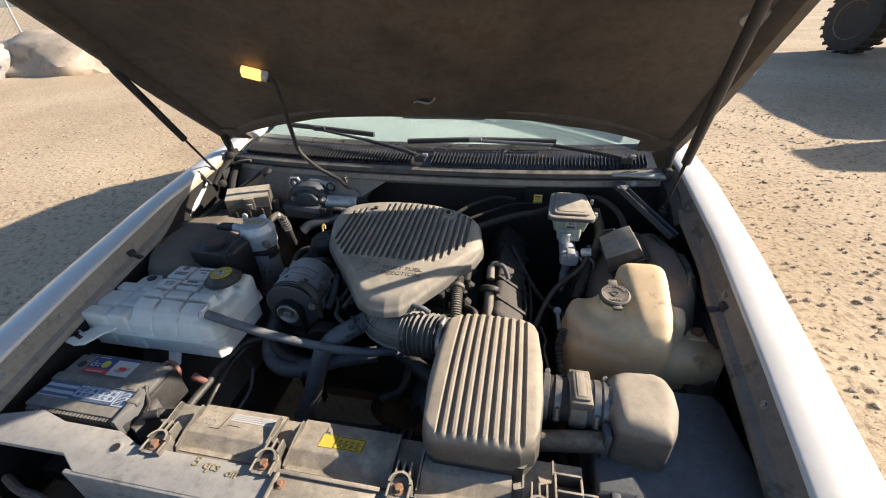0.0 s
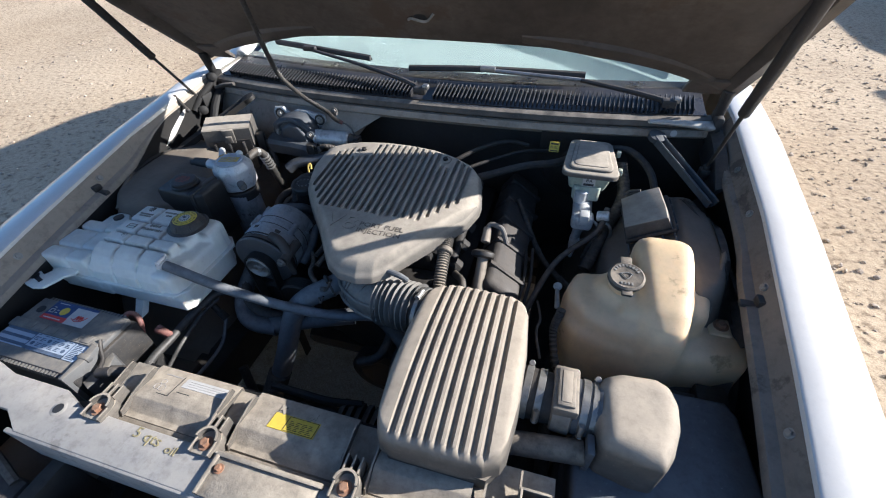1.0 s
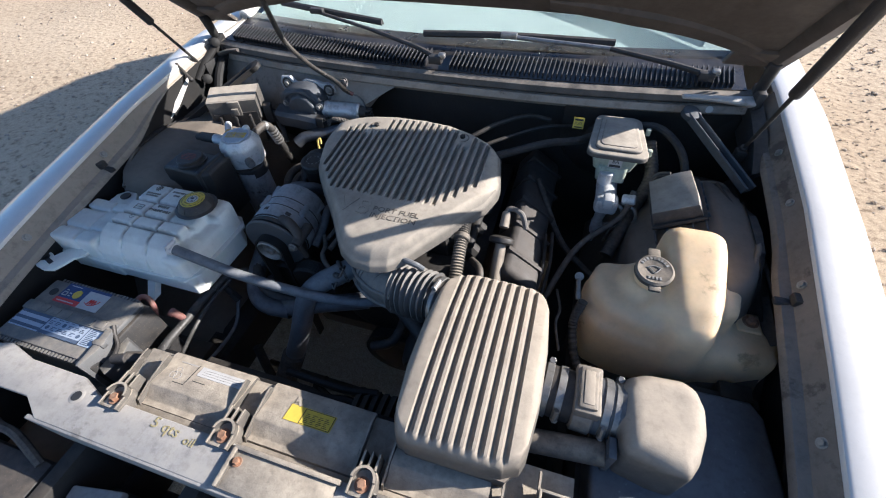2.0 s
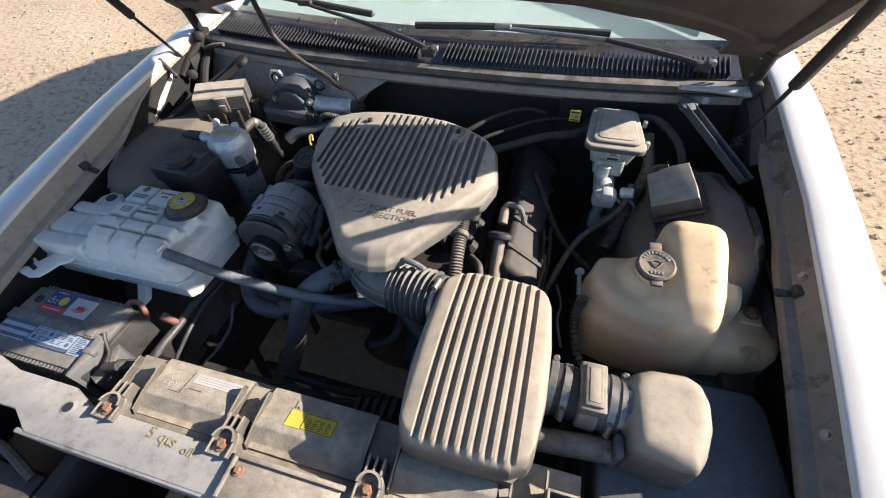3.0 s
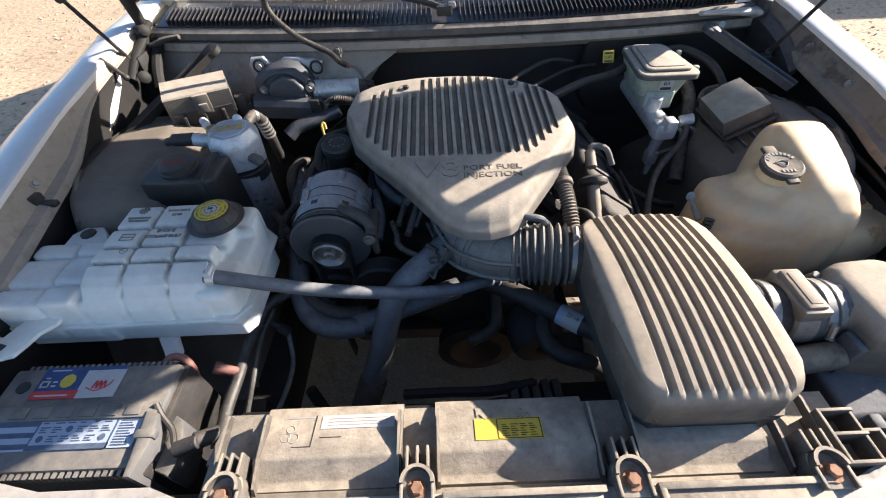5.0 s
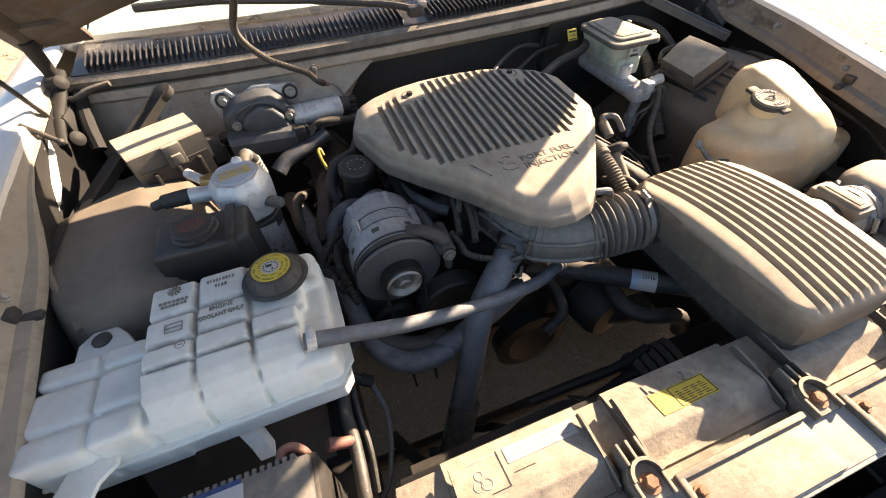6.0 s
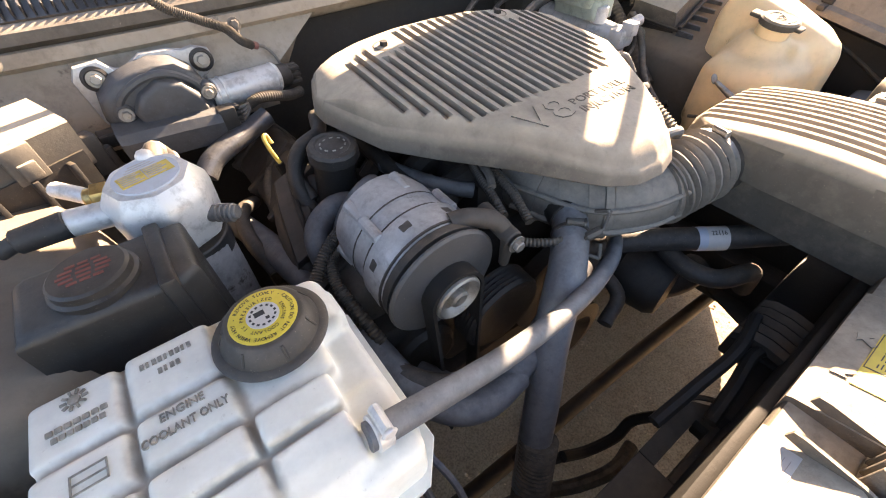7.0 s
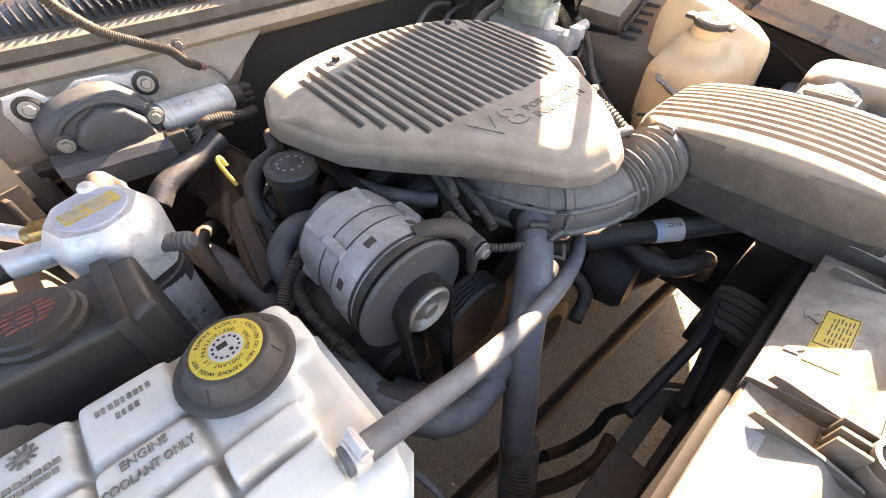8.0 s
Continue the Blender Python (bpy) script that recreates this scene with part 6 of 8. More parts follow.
part("compressor", bm, "engine", engine, "dirty accessory compressor")
bm = bmesh.new()
box(bm, (0.05, 0.76, 0.56), (0.17, 0.82, 0.68), 0.012)
box(bm, (0.10, 0.72, 0.50), (0.15, 0.80, 0.60), 0.012)
box(bm, (0.04, 0.70, 0.44), (0.16, 0.80, 0.54), 0.02)
part("front_cover", bm, "engine", engine)
bm = bmesh.new()
lathe(bm, (0.125, 0.70, 0.50), (0.15, -1, 0), [(0.02, 0), (0.050, 0.004), (0.055, 0.02), (0.054, 0.070), (0.046, 0.084), (0.02, 0.088)], 24)
tube(bm, [(0.125, 0.64, 0.50), (0.17, 0.62, 0.505), (0.215, 0.615, 0.51)], 0.026, 12, 5)
part("water_pump", bm, "engine", engine, "dark grimy pump housing")
# oil filler
bm = bmesh.new()
rod(bm, (-0.265, 0.965, 0.66), (-0.258, 0.958, 0.755), 0.030, 0.027, 20)
of = part("oil_filler", bm, "engine", engine)
bm = bmesh.new()
lathe(bm, (-0.257, 0.957, 0.755), (0.05, -0.1, 1), [(0.028, 0), (0.034, 0.003), (0.034, 0.016), (0.031, 0.020), (0.024, 0.021), (0.022, 0.0195), (0.010, 0.0195)], 12)
ocap = part("oil_cap", bm, "black", of, "black oil filler cap")
bm = bmesh.new()
for k in range(10):
    a = 2 * math.pi * k / 10
    merged(bm, box(bmesh.new(), (-0.0022, -0.0008, 0), (0.0022, 0.0008, 0.001), 0), pose(-0.2555 + 0.0165 * math.cos(a), 0.9545 + 0.0165 * math.sin(a), 0.7755, 5, 3, math.degrees(a) + 90))
part("moulded_marks", bm, "greyprint", ocap)
for pts, r, mt, nm in (
    ([(-0.225, 0.925, 0.70), (-0.235, 0.90, 0.735), (-0.265, 0.885, 0.735), (-0.29, 0.89, 0.70), (-0.295, 0.90, 0.65)], 0.012, "rubber", "breather elbow hose beside the oil filler"),
    ([(-0.19, 0.885, 0.705), (-0.175, 0.845, 0.715), (-0.165, 0.80, 0.70), (-0.17, 0.76, 0.68)], 0.010, "rubber", "rubber hose under the cover's edge"),
    ([(-0.33, 1.03, 0.655), (-0.345, 0.96, 0.655), (-0.35, 0.89, 0.63), (-0.34, 0.83, 0.58)], 0.017, "castbrown", "grimy thick hose along the valve cover"),
    ([(-0.40, 0.87, 0.66), (-0.37, 0.83, 0.665), (-0.345, 0.79, 0.645), (-0.33, 0.75, 0.60)], 0.009, "loom", "black wire bundle behind the coolant tank"),
    ([(-0.36, 1.10, 0.64), (-0.385, 1.05, 0.665), (-0.395, 1.0, 0.66), (-0.385, 0.95, 0.62)], 0.011, "darkrubber", "black hose behind the accumulator"),
    ([(-0.30, 1.14, 0.68), (-0.335, 1.08, 0.66), (-0.345, 1.02, 0.62)], 0.008, "loom", "black loom below the wiper motor"),
    ([(0.34, 0.70, 0.60), (0.37, 0.80, 0.63), (0.42, 0.92, 0.68), (0.50, 1.0, 0.72), (0.52, 1.05, 0.76)], 0.007, "loom", "black cable along the wheelhouse"),
    ([(0.545, 1.20, 0.80), (0.56, 1.13, 0.75), (0.53, 1.05, 0.70), (0.49, 0.95, 0.64)], 0.016, "loom", "black corrugated harness over the wheelhouse"),
    ([(0.20, 0.80, 0.70), (0.225, 0.765, 0.715), (0.23, 0.73, 0.70), (0.215, 0.70, 0.67)], 0.008, "loom", "black loom by the throttle"),
):
    bm = bmesh.new()
    tube(bm, pts, r, 12, 14, ribs=(28 if mt == "loom" and r > 0.008 else 0), depth=0.0015)
    whole("hose" if mt != "loom" else "wire_loom", bm, mt, nm, "hose" if mt != "loom" else "cable")
bm = bmesh.new()
tube(bm, [(-0.285, 1.02, 0.60), (-0.30, 1.055, 0.67), (-0.308, 1.06, 0.715)], 0.007, 8, 6)
dip = part("dipstick_tube", bm, "engine", engine)
bm = bmesh.new()
tube(bm, [(-0.306, 1.058, 0.712), (-0.312, 1.064, 0.735), (-0.314, 1.072, 0.752), (-0.309, 1.076, 0.754), (-0.306, 1.070, 0.742)], 0.003, 8, 6)
part("dipstick_handle", bm, "dullyellow", dip, "yellow dipstick loop")
# regulator and corrugated hose by the throttle
bm = bmesh.new()
tube(bm, [(0.172, 0.87, 0.775), (0.176, 0.82, 0.768), (0.180, 0.77, 0.752), (0.184, 0.72, 0.72)], 0.0145, 14, 24, ribs=30, depth=0.0025)
ch = whole("breather_hose", bm, "dusty", "dusty corrugated breather hose beside the engine cover", "hose")
bm = bmesh.new()
lathe(bm, (0.1775, 0.806, 0.7645), (0, -1, -0.25), [(0.016, 0), (0.0175, 0.002), (0.0175, 0.010), (0.016, 0.012)], 20)
part("joint_ring", bm, "dusty", ch)
valve = thing("vacuum_valve", (0.255, 0.85, 0.62), "pale vacuum valve with a curved pipe beside the engine cover", "valve")
bm = bmesh.new()
rod(bm, (0.256, 0.775, 0.66), (0.254, 0.845, 0.722), 0.014, 0.012, 14)
rod(bm, (0.253, 0.87, 0.745), (0.253, 0.90, 0.765), 0.011, 0.010, 12)
part("stem", bm, "dome", valve)
bm = bmesh.new()
lathe(bm, (0.254, 0.842, 0.722), (0, 0.75, 0.65), [(0.018, 0), (0.027, 0.003), (0.028, 0.008), (0.027, 0.013), (0.018, 0.018)], 24)
part("diaphragm", bm, "black", valve)
bm = bmesh.new()
tube(bm, [(0.253, 0.895, 0.762), (0.258, 0.905, 0.772), (0.285, 0.90, 0.768), (0.30, 0.885, 0.74)], 0.006, 10, 6)
part("pipe", bm, "sleeve", valve)

# ---- pipes and wires between engine and washer tank ----
for pts, r, mat in (
    ([(0.345, 0.95, 0.67), (0.352, 0.86, 0.655), (0.345, 0.78, 0.63), (0.35, 0.72, 0.60)], 0.004, "engine"),
    ([(0.36, 0.96, 0.67), (0.366, 0.87, 0.655), (0.36, 0.79, 0.63), (0.365, 0.72, 0.59)], 0.004, "engine"),
    ([(0.39, 0.80, 0.66), (0.40, 0.74, 0.675), (0.395, 0.70, 0.68), (0.41, 0.66, 0.65)], 0.003, "loom"),
    ([(0.30, 1.12, 0.70), (0.38, 1.0, 0.62), (0.45, 0.93, 0.60), (0.47, 0.88, 0.63)], 0.008, "loom"),
    ([(0.12, 1.06, 0.76), (0.22, 1.105, 0.78), (0.30, 1.15, 0.79), (0.38, 1.17, 0.80), (0.43, 1.22, 0.80)], 0.010, "darkrubber"),
    ([(0.06, 1.12, 0.76), (0.12, 1.16, 0.785), (0.17, 1.20, 0.80), (0.24, 1.24, 0.81), (0.30, 1.25, 0.80)], 0.006, "darkrubber"),
    ([(0.10, 1.11, 0.75), (0.16, 1.15, 0.77), (0.22, 1.19, 0.78), (0.29, 1.23, 0.79), (0.36, 1.25, 0.79)], 0.005, "darkrubber"),
):
    bm = bmesh.new()
    tube(bm, pts, r, 10, 8)
    whole("pipe" if mat == "engine" else "hose", bm, mat, "thin dark fuel pipe beside the engine" if mat == "engine" else "black hose running behind the engine", "pipe" if mat == "engine" else "hose")

# ---- battery ----
battery = thing("battery", (-0.555, 0.44, 0.5), "dusty grey car battery with printed labels", "battery")
# case coloured black, darker than the lid, for the shade on its sides
bm = bmesh.new()
box(bm, (-0.672, 0.362, 0.50), (-0.424, 0.512, 0.682), 0.006)
part("case", bm, "black", battery)
bm = bmesh.new()
box(bm, (-0.668, 0.368, 0.680), (-0.430, 0.507, 0.694), 0.005)
box(bm, (-0.668, 0.428, 0.690), (-0.432, 0.450, 0.699), 0.003)
for k in range(6):
    box(bm, (-0.625 + 0.030 * k, 0.431, 0.6975), (-0.603 + 0.030 * k, 0.447, 0.7005), 0.002)
for k in range(24):
    box(bm, (-0.655 + 0.0088 * k, 0.506, 0.675), (-0.650 + 0.0088 * k, 0.513, 0.690), 0)
    box(bm, (-0.655 + 0.0088 * k, 0.361, 0.675), (-0.650 + 0.0088 * k, 0.368, 0.690), 0)
top = part("lid", bm, "battery", battery, "dusty lid with vent caps")


def label(x0, x1, y0, y1, z, mat, what, parent, name="label"):
    b = bmesh.new()
    box(b, (x0, y0, z - 0.0008), (x1, y1, z), 0)
    return part(name, b, mat, parent, what)


blab = label(-0.622, -0.560, 0.459, 0.506, 0.6955, "blue", "blue printed label", top)
label(-0.622, -0.558, 0.459, 0.471, 0.6962, "red", "red band", blab, "band")
wlab = label(-0.560, -0.505, 0.459, 0.500, 0.6959, "white", "white printed label", top)
label(-0.560, -0.507, 0.499, 0.506, 0.6957, "blue", "blue strip", wlab, "strip")
bm = bmesh.new()
for k in range(3):
    tube(bm, [(-0.541 + 0.006 * k, 0.472, 0.6963), (-0.538 + 0.006 * k, 0.483, 0.6963), (-0.535 + 0.006 * k, 0.472, 0.6963)], 0.0010, 6, 4)
tube(bm, [(-0.550, 0.474, 0.6963), (-0.535, 0.469, 0.6963), (-0.520, 0.476, 0.6963), (-0.516, 0.484, 0.6963)], 0.0007, 6, 5)
part("print", bm, "red", wlab, "red mark")
bm = bmesh.new()
lathe(bm, (-0.581, 0.485, 0.6957), (0, 0, 1), [(0.0105, 0), (0.0105, 0.0005), (0.0085, 0.0006), (0.0085, 0.0003)], 8)
box(bm, (-0.5885, 0.4825, 0.6957), (-0.5735, 0.4875, 0.6963), 0)
part("print", bm, "yellow", blab, "yellow octagonal mark")
bm = bmesh.new()
for x0, x1, y0, y1 in ((-0.617, -0.605, 0.476, 0.478), (-0.617, -0.605, 0.484, 0.486), (-0.617, -0.615, 0.476, 0.486), (-0.607, -0.605, 0.476, 0.486), (-0.614, -0.608, 0.489, 0.491), (-0.601, -0.595, 0.477, 0.479), (-0.601, -0.595, 0.483, 0.485), (-0.615, -0.570, 0.463, 0.465), (-0.612, -0.585, 0.5005, 0.5020)):
    box(bm, (x0, y0, 0.6957), (x1, y1, 0.6966), 0)
part("print", bm, "white", blab, "white print")
lathe_bm = bmesh.new()
lathe(lathe_bm, (-0.640, 0.478, 0.6945), (0, 0, 1), [(0.009, 0), (0.009, 0.001)], 20)
part("date_sticker", lathe_bm, "ink", top, "round black date sticker")
wl = label(-0.660, -0.447, 0.392, 0.434, 0.6955, "bluelabel", "bluish white warning label with dark print", top)
bm = bmesh.new()
for k in range(3):
    box(bm, (-0.659, 0.3945 + 0.014 * k, 0.6955), (-0.582, 0.4005 + 0.014 * k, 0.6963), 0)
box(bm, (-0.580, 0.392, 0.6955), (-0.478, 0.3985, 0.6963), 0)
box(bm, (-0.5815, 0.392, 0.6955), (-0.580, 0.434, 0.6963), 0)
box(bm, (-0.4795, 0.392, 0.6955), (-0.478, 0.434, 0.6963), 0)
for i in range(6):
    for j in range(3):
        x, y = -0.576 + 0.016 * i, 0.402 + 0.0115 * j
        if (2 * i + j) % 5 == 0:
            lathe(bm, (x + 0.006, y + 0.004, 0.6957), (0, 0, 1), [(0.0042, 0), (0.0042, 0.0006)], 14)
        else:
            for k in range(3):
                box(bm, (x, y + 0.003 * k, 0.6955), (x + 0.012 - 0.0025 * ((i + j + k) % 3), y + 0.0012 + 0.003 * k, 0.6963), 0)
for k in range(11):
    box(bm, (-0.474, 0.395 + 0.0034 * k, 0.6955), (-0.453 - 0.003 * (k % 3), 0.3962 + 0.0034 * k, 0.6963), 0)
part("print", bm, "bluegrey", wl, "dark printed bars and symbols")
# terminal end: side posts, cable and boot
bm = bmesh.new()
prism(bm, [(-0.436, 0.356), (-0.428, 0.356), (-0.422, 0.395), (-0.428, 0.432), (-0.445, 0.436), (-0.440, 0.395)], 0.60, 0.701, 0.002)
prism(bm, [(-0.424, 0.372), (-0.405, 0.365), (-0.398, 0.378), (-0.402, 0.41), (-0.412, 0.435), (-0.430, 0.445), (-0.424, 0.41)], 0.61, 0.668, 0.003)
box(bm, (-0.446, 0.400, 0.690), (-0.420, 0.412, 0.703), 0.003)
hd_ = part("hold_down", bm, "battery", battery, "dusty broken hold-down at the terminal end")
bm = bmesh.new()
tube(bm, [(-0.437, 0.445, 0.700), (-0.428, 0.432, 0.690), (-0.414, 0.418, 0.680), (-0.404, 0.400, 0.678), (-0.396, 0.388, 0.67)], 0.004, 8, 6)
part("strap", bm, "black", hd_, "black bent strap")
bm = bmesh.new()
tube(bm, [(-0.470, 0.512, 0.672), (-0.466, 0.526, 0.676), (-0.453, 0.530, 0.670), (-0.441, 0.522, 0.655), (-0.438, 0.508, 0.63), (-0.44, 0.49, 0.59)], 0.0058, 12, 6)
part("positive_cable", bm, "redrubber", battery, "faded red battery cable")
bm = bmesh.new()
box(bm, (-0.72, 0.33, 0.46), (-0.38, 0.54, 0.50), 0.006)
part("tray", bm, "apron", battery)
# cable bundle and red boot between battery and shroud
bm = bmesh.new()
tube(bm, [(-0.345, 0.70, 0.605), (-0.372, 0.660, 0.620), (-0.382, 0.620, 0.618), (-0.388, 0.575, 0.614), (-0.385, 0.525, 0.615), (-0.386, 0.473, 0.614), (-0.392, 0.42, 0.595)], 0.0092, 12, 8)
tube(bm, [(-0.362, 0.655, 0.614), (-0.371, 0.610, 0.610), (-0.371, 0.565, 0.604), (-0.368, 0.520, 0.597), (-0.374, 0.47, 0.57)], 0.0045, 10, 8)
cb = whole("metal_pipe", bm, "scuffedpipe", "pair of scuffed bare metal pipes running down behind the radiator", "pipe")
bm = bmesh.new()
rod(bm, (-0.386, 0.530, 0.617), (-0.412, 0.530, 0.633), 0.0080, 0.0085)
lathe(bm, (-0.408, 0.530, 0.6305), (-0.85, 0, 0.5), [(0.0095, 0), (0.0098, 0.009), (0.0085, 0.011), (0.003, 0.0105)], 18)
part("service_cap", bm, "redrubber", cb, "faded red rubber cap on a stub")
bm = bmesh.new()
rod(bm, (-0.378, 0.642, 0.600), (-0.355, 0.637, 0.578), 0.008)
rod(bm, (-0.360, 0.638, 0.583), (-0.343, 0.634, 0.567), 0.0105, seg=6)
part("joint", bm, "engine", cb)
bm = bmesh.new()
tube(bm, [(-0.345, 0.634, 0.567), (-0.335, 0.58, 0.53), (-0.36, 0.50, 0.50), (-0.40, 0.47, 0.48)], 0.0045, 8, 8)
part("wire", bm, "rubber", cb)
bm = bmesh.new()
rod(bm, (-0.400, 0.392, 0.678), (-0.368, 0.40, 0.684), 0.010)
rod(bm, (-0.378, 0.40, 0.682), (-0.355, 0.415, 0.668), 0.011)
part("ground_terminal", bm, "black", cb)

# ---- radiator shroud panel ----
shroud = thing("radiator_shroud", (0, 0.39, 0.66), "dusty black plastic radiator top panel with ribs and bolts", "radiator shroud")


def deck(x0, x1, z=0.697):
    """One moulded deck: rising gently to the front, a sloping step, then a low lip."""
    b = bmesh.new()
    prof = [(0.437, z - 0.045), (0.439, z - 0.016), (0.435, z - 0.0137), (0.372, z), (0.368, z - 0.0015), (0.350, z - 0.016), (0.347, z - 0.0165), (0.339, z - 0.0155), (0.336, z - 0.020), (0.336, z - 0.03)]
    loft(b, [[(x, y, zz) for y, zz in prof] for x in (x0, x0 + 0.004, x1 - 0.004, x1)])
    return b


# the decks' slope, for what is moulded or stuck on them: flat heights above 0.697 go on it
SLOPE = Matrix.Translation((0, 0.372, 0.697)) @ pose(0, 0, 0, -math.degrees(math.atan(0.0137 / 0.063)), 0, 0) @ Matrix.Translation((0, -0.372, -0.697))


def on_deck(ob, down):
    """Lays a part that was built flat onto the sloping deck."""
    ob.data.transform(SLOPE @ Matrix.Translation((0, 0, -down)))
    return ob


for x0, x1, z in ((-0.288, -0.108, 0.695), (-0.066, 0.128, 0.697), (0.182, 0.335, 0.696)):
    part("deck", deck(x0, x1, z), "shroud", shroud)
bm = bmesh.new()
prism(bm, [(-0.355, 0.372), (0.455, 0.372), (0.455, 0.435), (-0.345, 0.435), (-0.352, 0.40)], 0.655, 0.6765, 0.003)
box(bm, (-0.350, 0.318, 0.660), (0.455, 0.374, 0.678), 0.003)
box(bm, (-0.338, 0.422, 0.62), (0.34, 0.436, 0.675), 0.004)
part("base", bm, "shroud", shroud)
for x in (-0.306, -0.087, 0.155, 0.378):
    # boss: a U-shaped tab round each bolt, with two webs
    b = bmesh.new()
    out = [(x - 0.020, 0.312), (x + 0.020, 0.312), (x + 0.020, 0.335)] + [(x + 0.020 * math.cos(radians(a)), 0.338 + 0.018 * math.sin(radians(a))) for a in range(15, 180, 15)] + [(x - 0.020, 0.335)]
    prism(b, out, 0.678, 0.7055, 0.002)
    n = 14
    ring_o, ring_i = [], []
    for k in range(n + 1):
        a = radians(180 * k / n)
        ring_o.append((x + 0.0195 * math.cos(a), 0.334 + 0.0195 * math.sin(a)))
        ring_i.append((x + 0.0155 * math.cos(a), 0.334 + 0.0155 * math.sin(a)))
    prism(b, ring_o + ring_i[::-1], 0.68, 0.717, 0)
    box(b, (x - 0.0195, 0.312, 0.70), (x - 0.0155, 0.335, 0.712), 0.001)
    box(b, (x + 0.0155, 0.312, 0.70), (x + 0.0195, 0.335, 0.712), 0.001)
    boss = part("bolt_boss", b, "shroud", shroud)
    for dx in (-0.012, 0.0, 0.012):
        b = bmesh.new()
        box(b, (x + dx - 0.0018, 0.350, 0.68), (x + dx + 0.0018, 0.374, 0.714), 0.0008)
        part("rib", b, "shroud", boss)
    for dx, h in ((-0.0245, 0.712), (0.0245, 0.712)):
        b = bmesh.new()
        s = 1 if dx > 0 else -1
        o = [(x + dx - 0.0016, 0.425, 0.690), (x + dx - 0.0016, 0.423, h - 0.011), (x + dx - 0.0016, 0.414, h - 0.010), (x + dx - 0.0016, 0.372, 0.698), (x + dx - 0.0016, 0.340, 0.690), (x + dx - 0.0016, 0.335, 0.678)]
        loft(b, [o, [(p[0] + 0.0032, p[1], p[2]) for p in o]])
        part("fin", b, "shroud", boss)
    b = bmesh.new()
    hexbolt(b, (x, 0.329, 0.7055), (0, 0, 1), 0.0075, 0.007)
    part("bolt", b, "rust", boss, "rusty hex bolt")
# recessed tray plates ahead of the decks
for x0, x1 in ((-0.055, 0.120), (0.185, 0.37)):
    b = bmesh.new()
    box(b, (x0, 0.264, 0.699), (x1, 0.322, 0.7035), 0.002)
    box(b, (x0 - 0.004, 0.318, 0.699), (x1 + 0.004, 0.326, 0.709), 0.002)
    box(b, (x0 - 0.004, 0.264, 0.699), (x0 + 0.004, 0.322, 0.709), 0.002)
    part("tray_plate", b, "shroud", shroud)
    b = bmesh.new()
    hexbolt(b, (x0 + 0.012, 0.303, 0.7035), (0, 0, 1), 0.005, 0.006)
    part("bolt", b, "rust", shroud)
# open ribbed end bracket
for lo, hi in (((0.404, 0.335, 0.672), (0.446, 0.339, 0.712)), ((0.404, 0.366, 0.672), (0.446, 0.370, 0.712)), ((0.404, 0.394, 0.672), (0.446, 0.398, 0.712)), ((0.402, 0.335, 0.672), (0.406, 0.398, 0.712)), ((0.444, 0.335, 0.672), (0.448, 0.398, 0.706)), ((0.404, 0.337, 0.672), (0.446, 0.396, 0.676)), ((0.448, 0.338, 0.684), (0.472, 0.342, 0.702)), ((0.448, 0.372, 0.684), (0.470, 0.376, 0.702)), ((0.468, 0.338, 0.684), (0.472, 0.376, 0.702))):
    b = bmesh.new()
    box(b, lo, hi, 0.001)
    part("bracket_web", b, "shroud", shroud)
# labels on the decks
yl = label(-0.016, 0.069, 0.3825, 0.4115, 0.7055, "yellow", "yellow warning label with small print", shroud)
b = bmesh.new()
for x0, x1, y0, y1 in ((0.012, 0.0132, 0.3835, 0.4105), (0.0665, 0.0677, 0.3835, 0.4105), (0.012, 0.0677, 0.3835, 0.3843), (0.012, 0.0677, 0.4097, 0.4105)):
    box(b, (x0, y0, 0.7053), (x1, y1, 0.7059), 0)
for k in range(6):
    for j in range(4):
        box(b, (0.018 + 0.0115 * j, 0.3868 + 0.0030 * k, 0.7053), (0.0275 + 0.0115 * j - 0.002 * ((k + j) % 3), 0.3878 + 0.0030 * k, 0.7058), 0)
on_deck(part("print", b, "ink", yl), 0.0075)
on_deck(yl, 0.0075)
wlab = label(-0.214, -0.119, 0.4080, 0.4270, 0.7018, "white", "white printed strip label", shroud)
b = bmesh.new()
for k in range(3):
    box(b, (-0.205, 0.4125 + 0.0045 * k, 0.7012), (-0.128, 0.4131 + 0.0045 * k, 0.7022), 0)
on_deck(part("print", b, "faintprint", wlab), 0.006)
on_deck(wlab, 0.006)
b = bmesh.new()
for cx, cy, r in ((-0.256, 0.398, 0.006), (-0.246, 0.397, 0.0065), (-0.252, 0.409, 0.005)):
    tube(b, [(cx + r * math.cos(2 * math.pi * k / 12), cy + r * math.sin(2 * math.pi * k / 12), 0.7012) for k in range(13)], 0.0006, 5, 1)
box(b, (-0.262, 0.424, 0.7008), (-0.224, 0.4265, 0.7014), 0)
on_deck(part("belt_diagram", b, "support", shroud, "worn belt routing diagram"), 0.006)
b = bmesh.new()
box(b, (-0.2225, 0.385, 0.7004), (-0.2215, 0.428, 0.7016), 0)
box(b, (-0.245, 0.3845, 0.7004), (-0.2215, 0.3855, 0.7016), 0)
box(b, (-0.213, 0.396, 0.7004), (-0.185, 0.397, 0.7016), 0)
on_deck(part("moulded_line", b, "ink", shroud), 0.006)
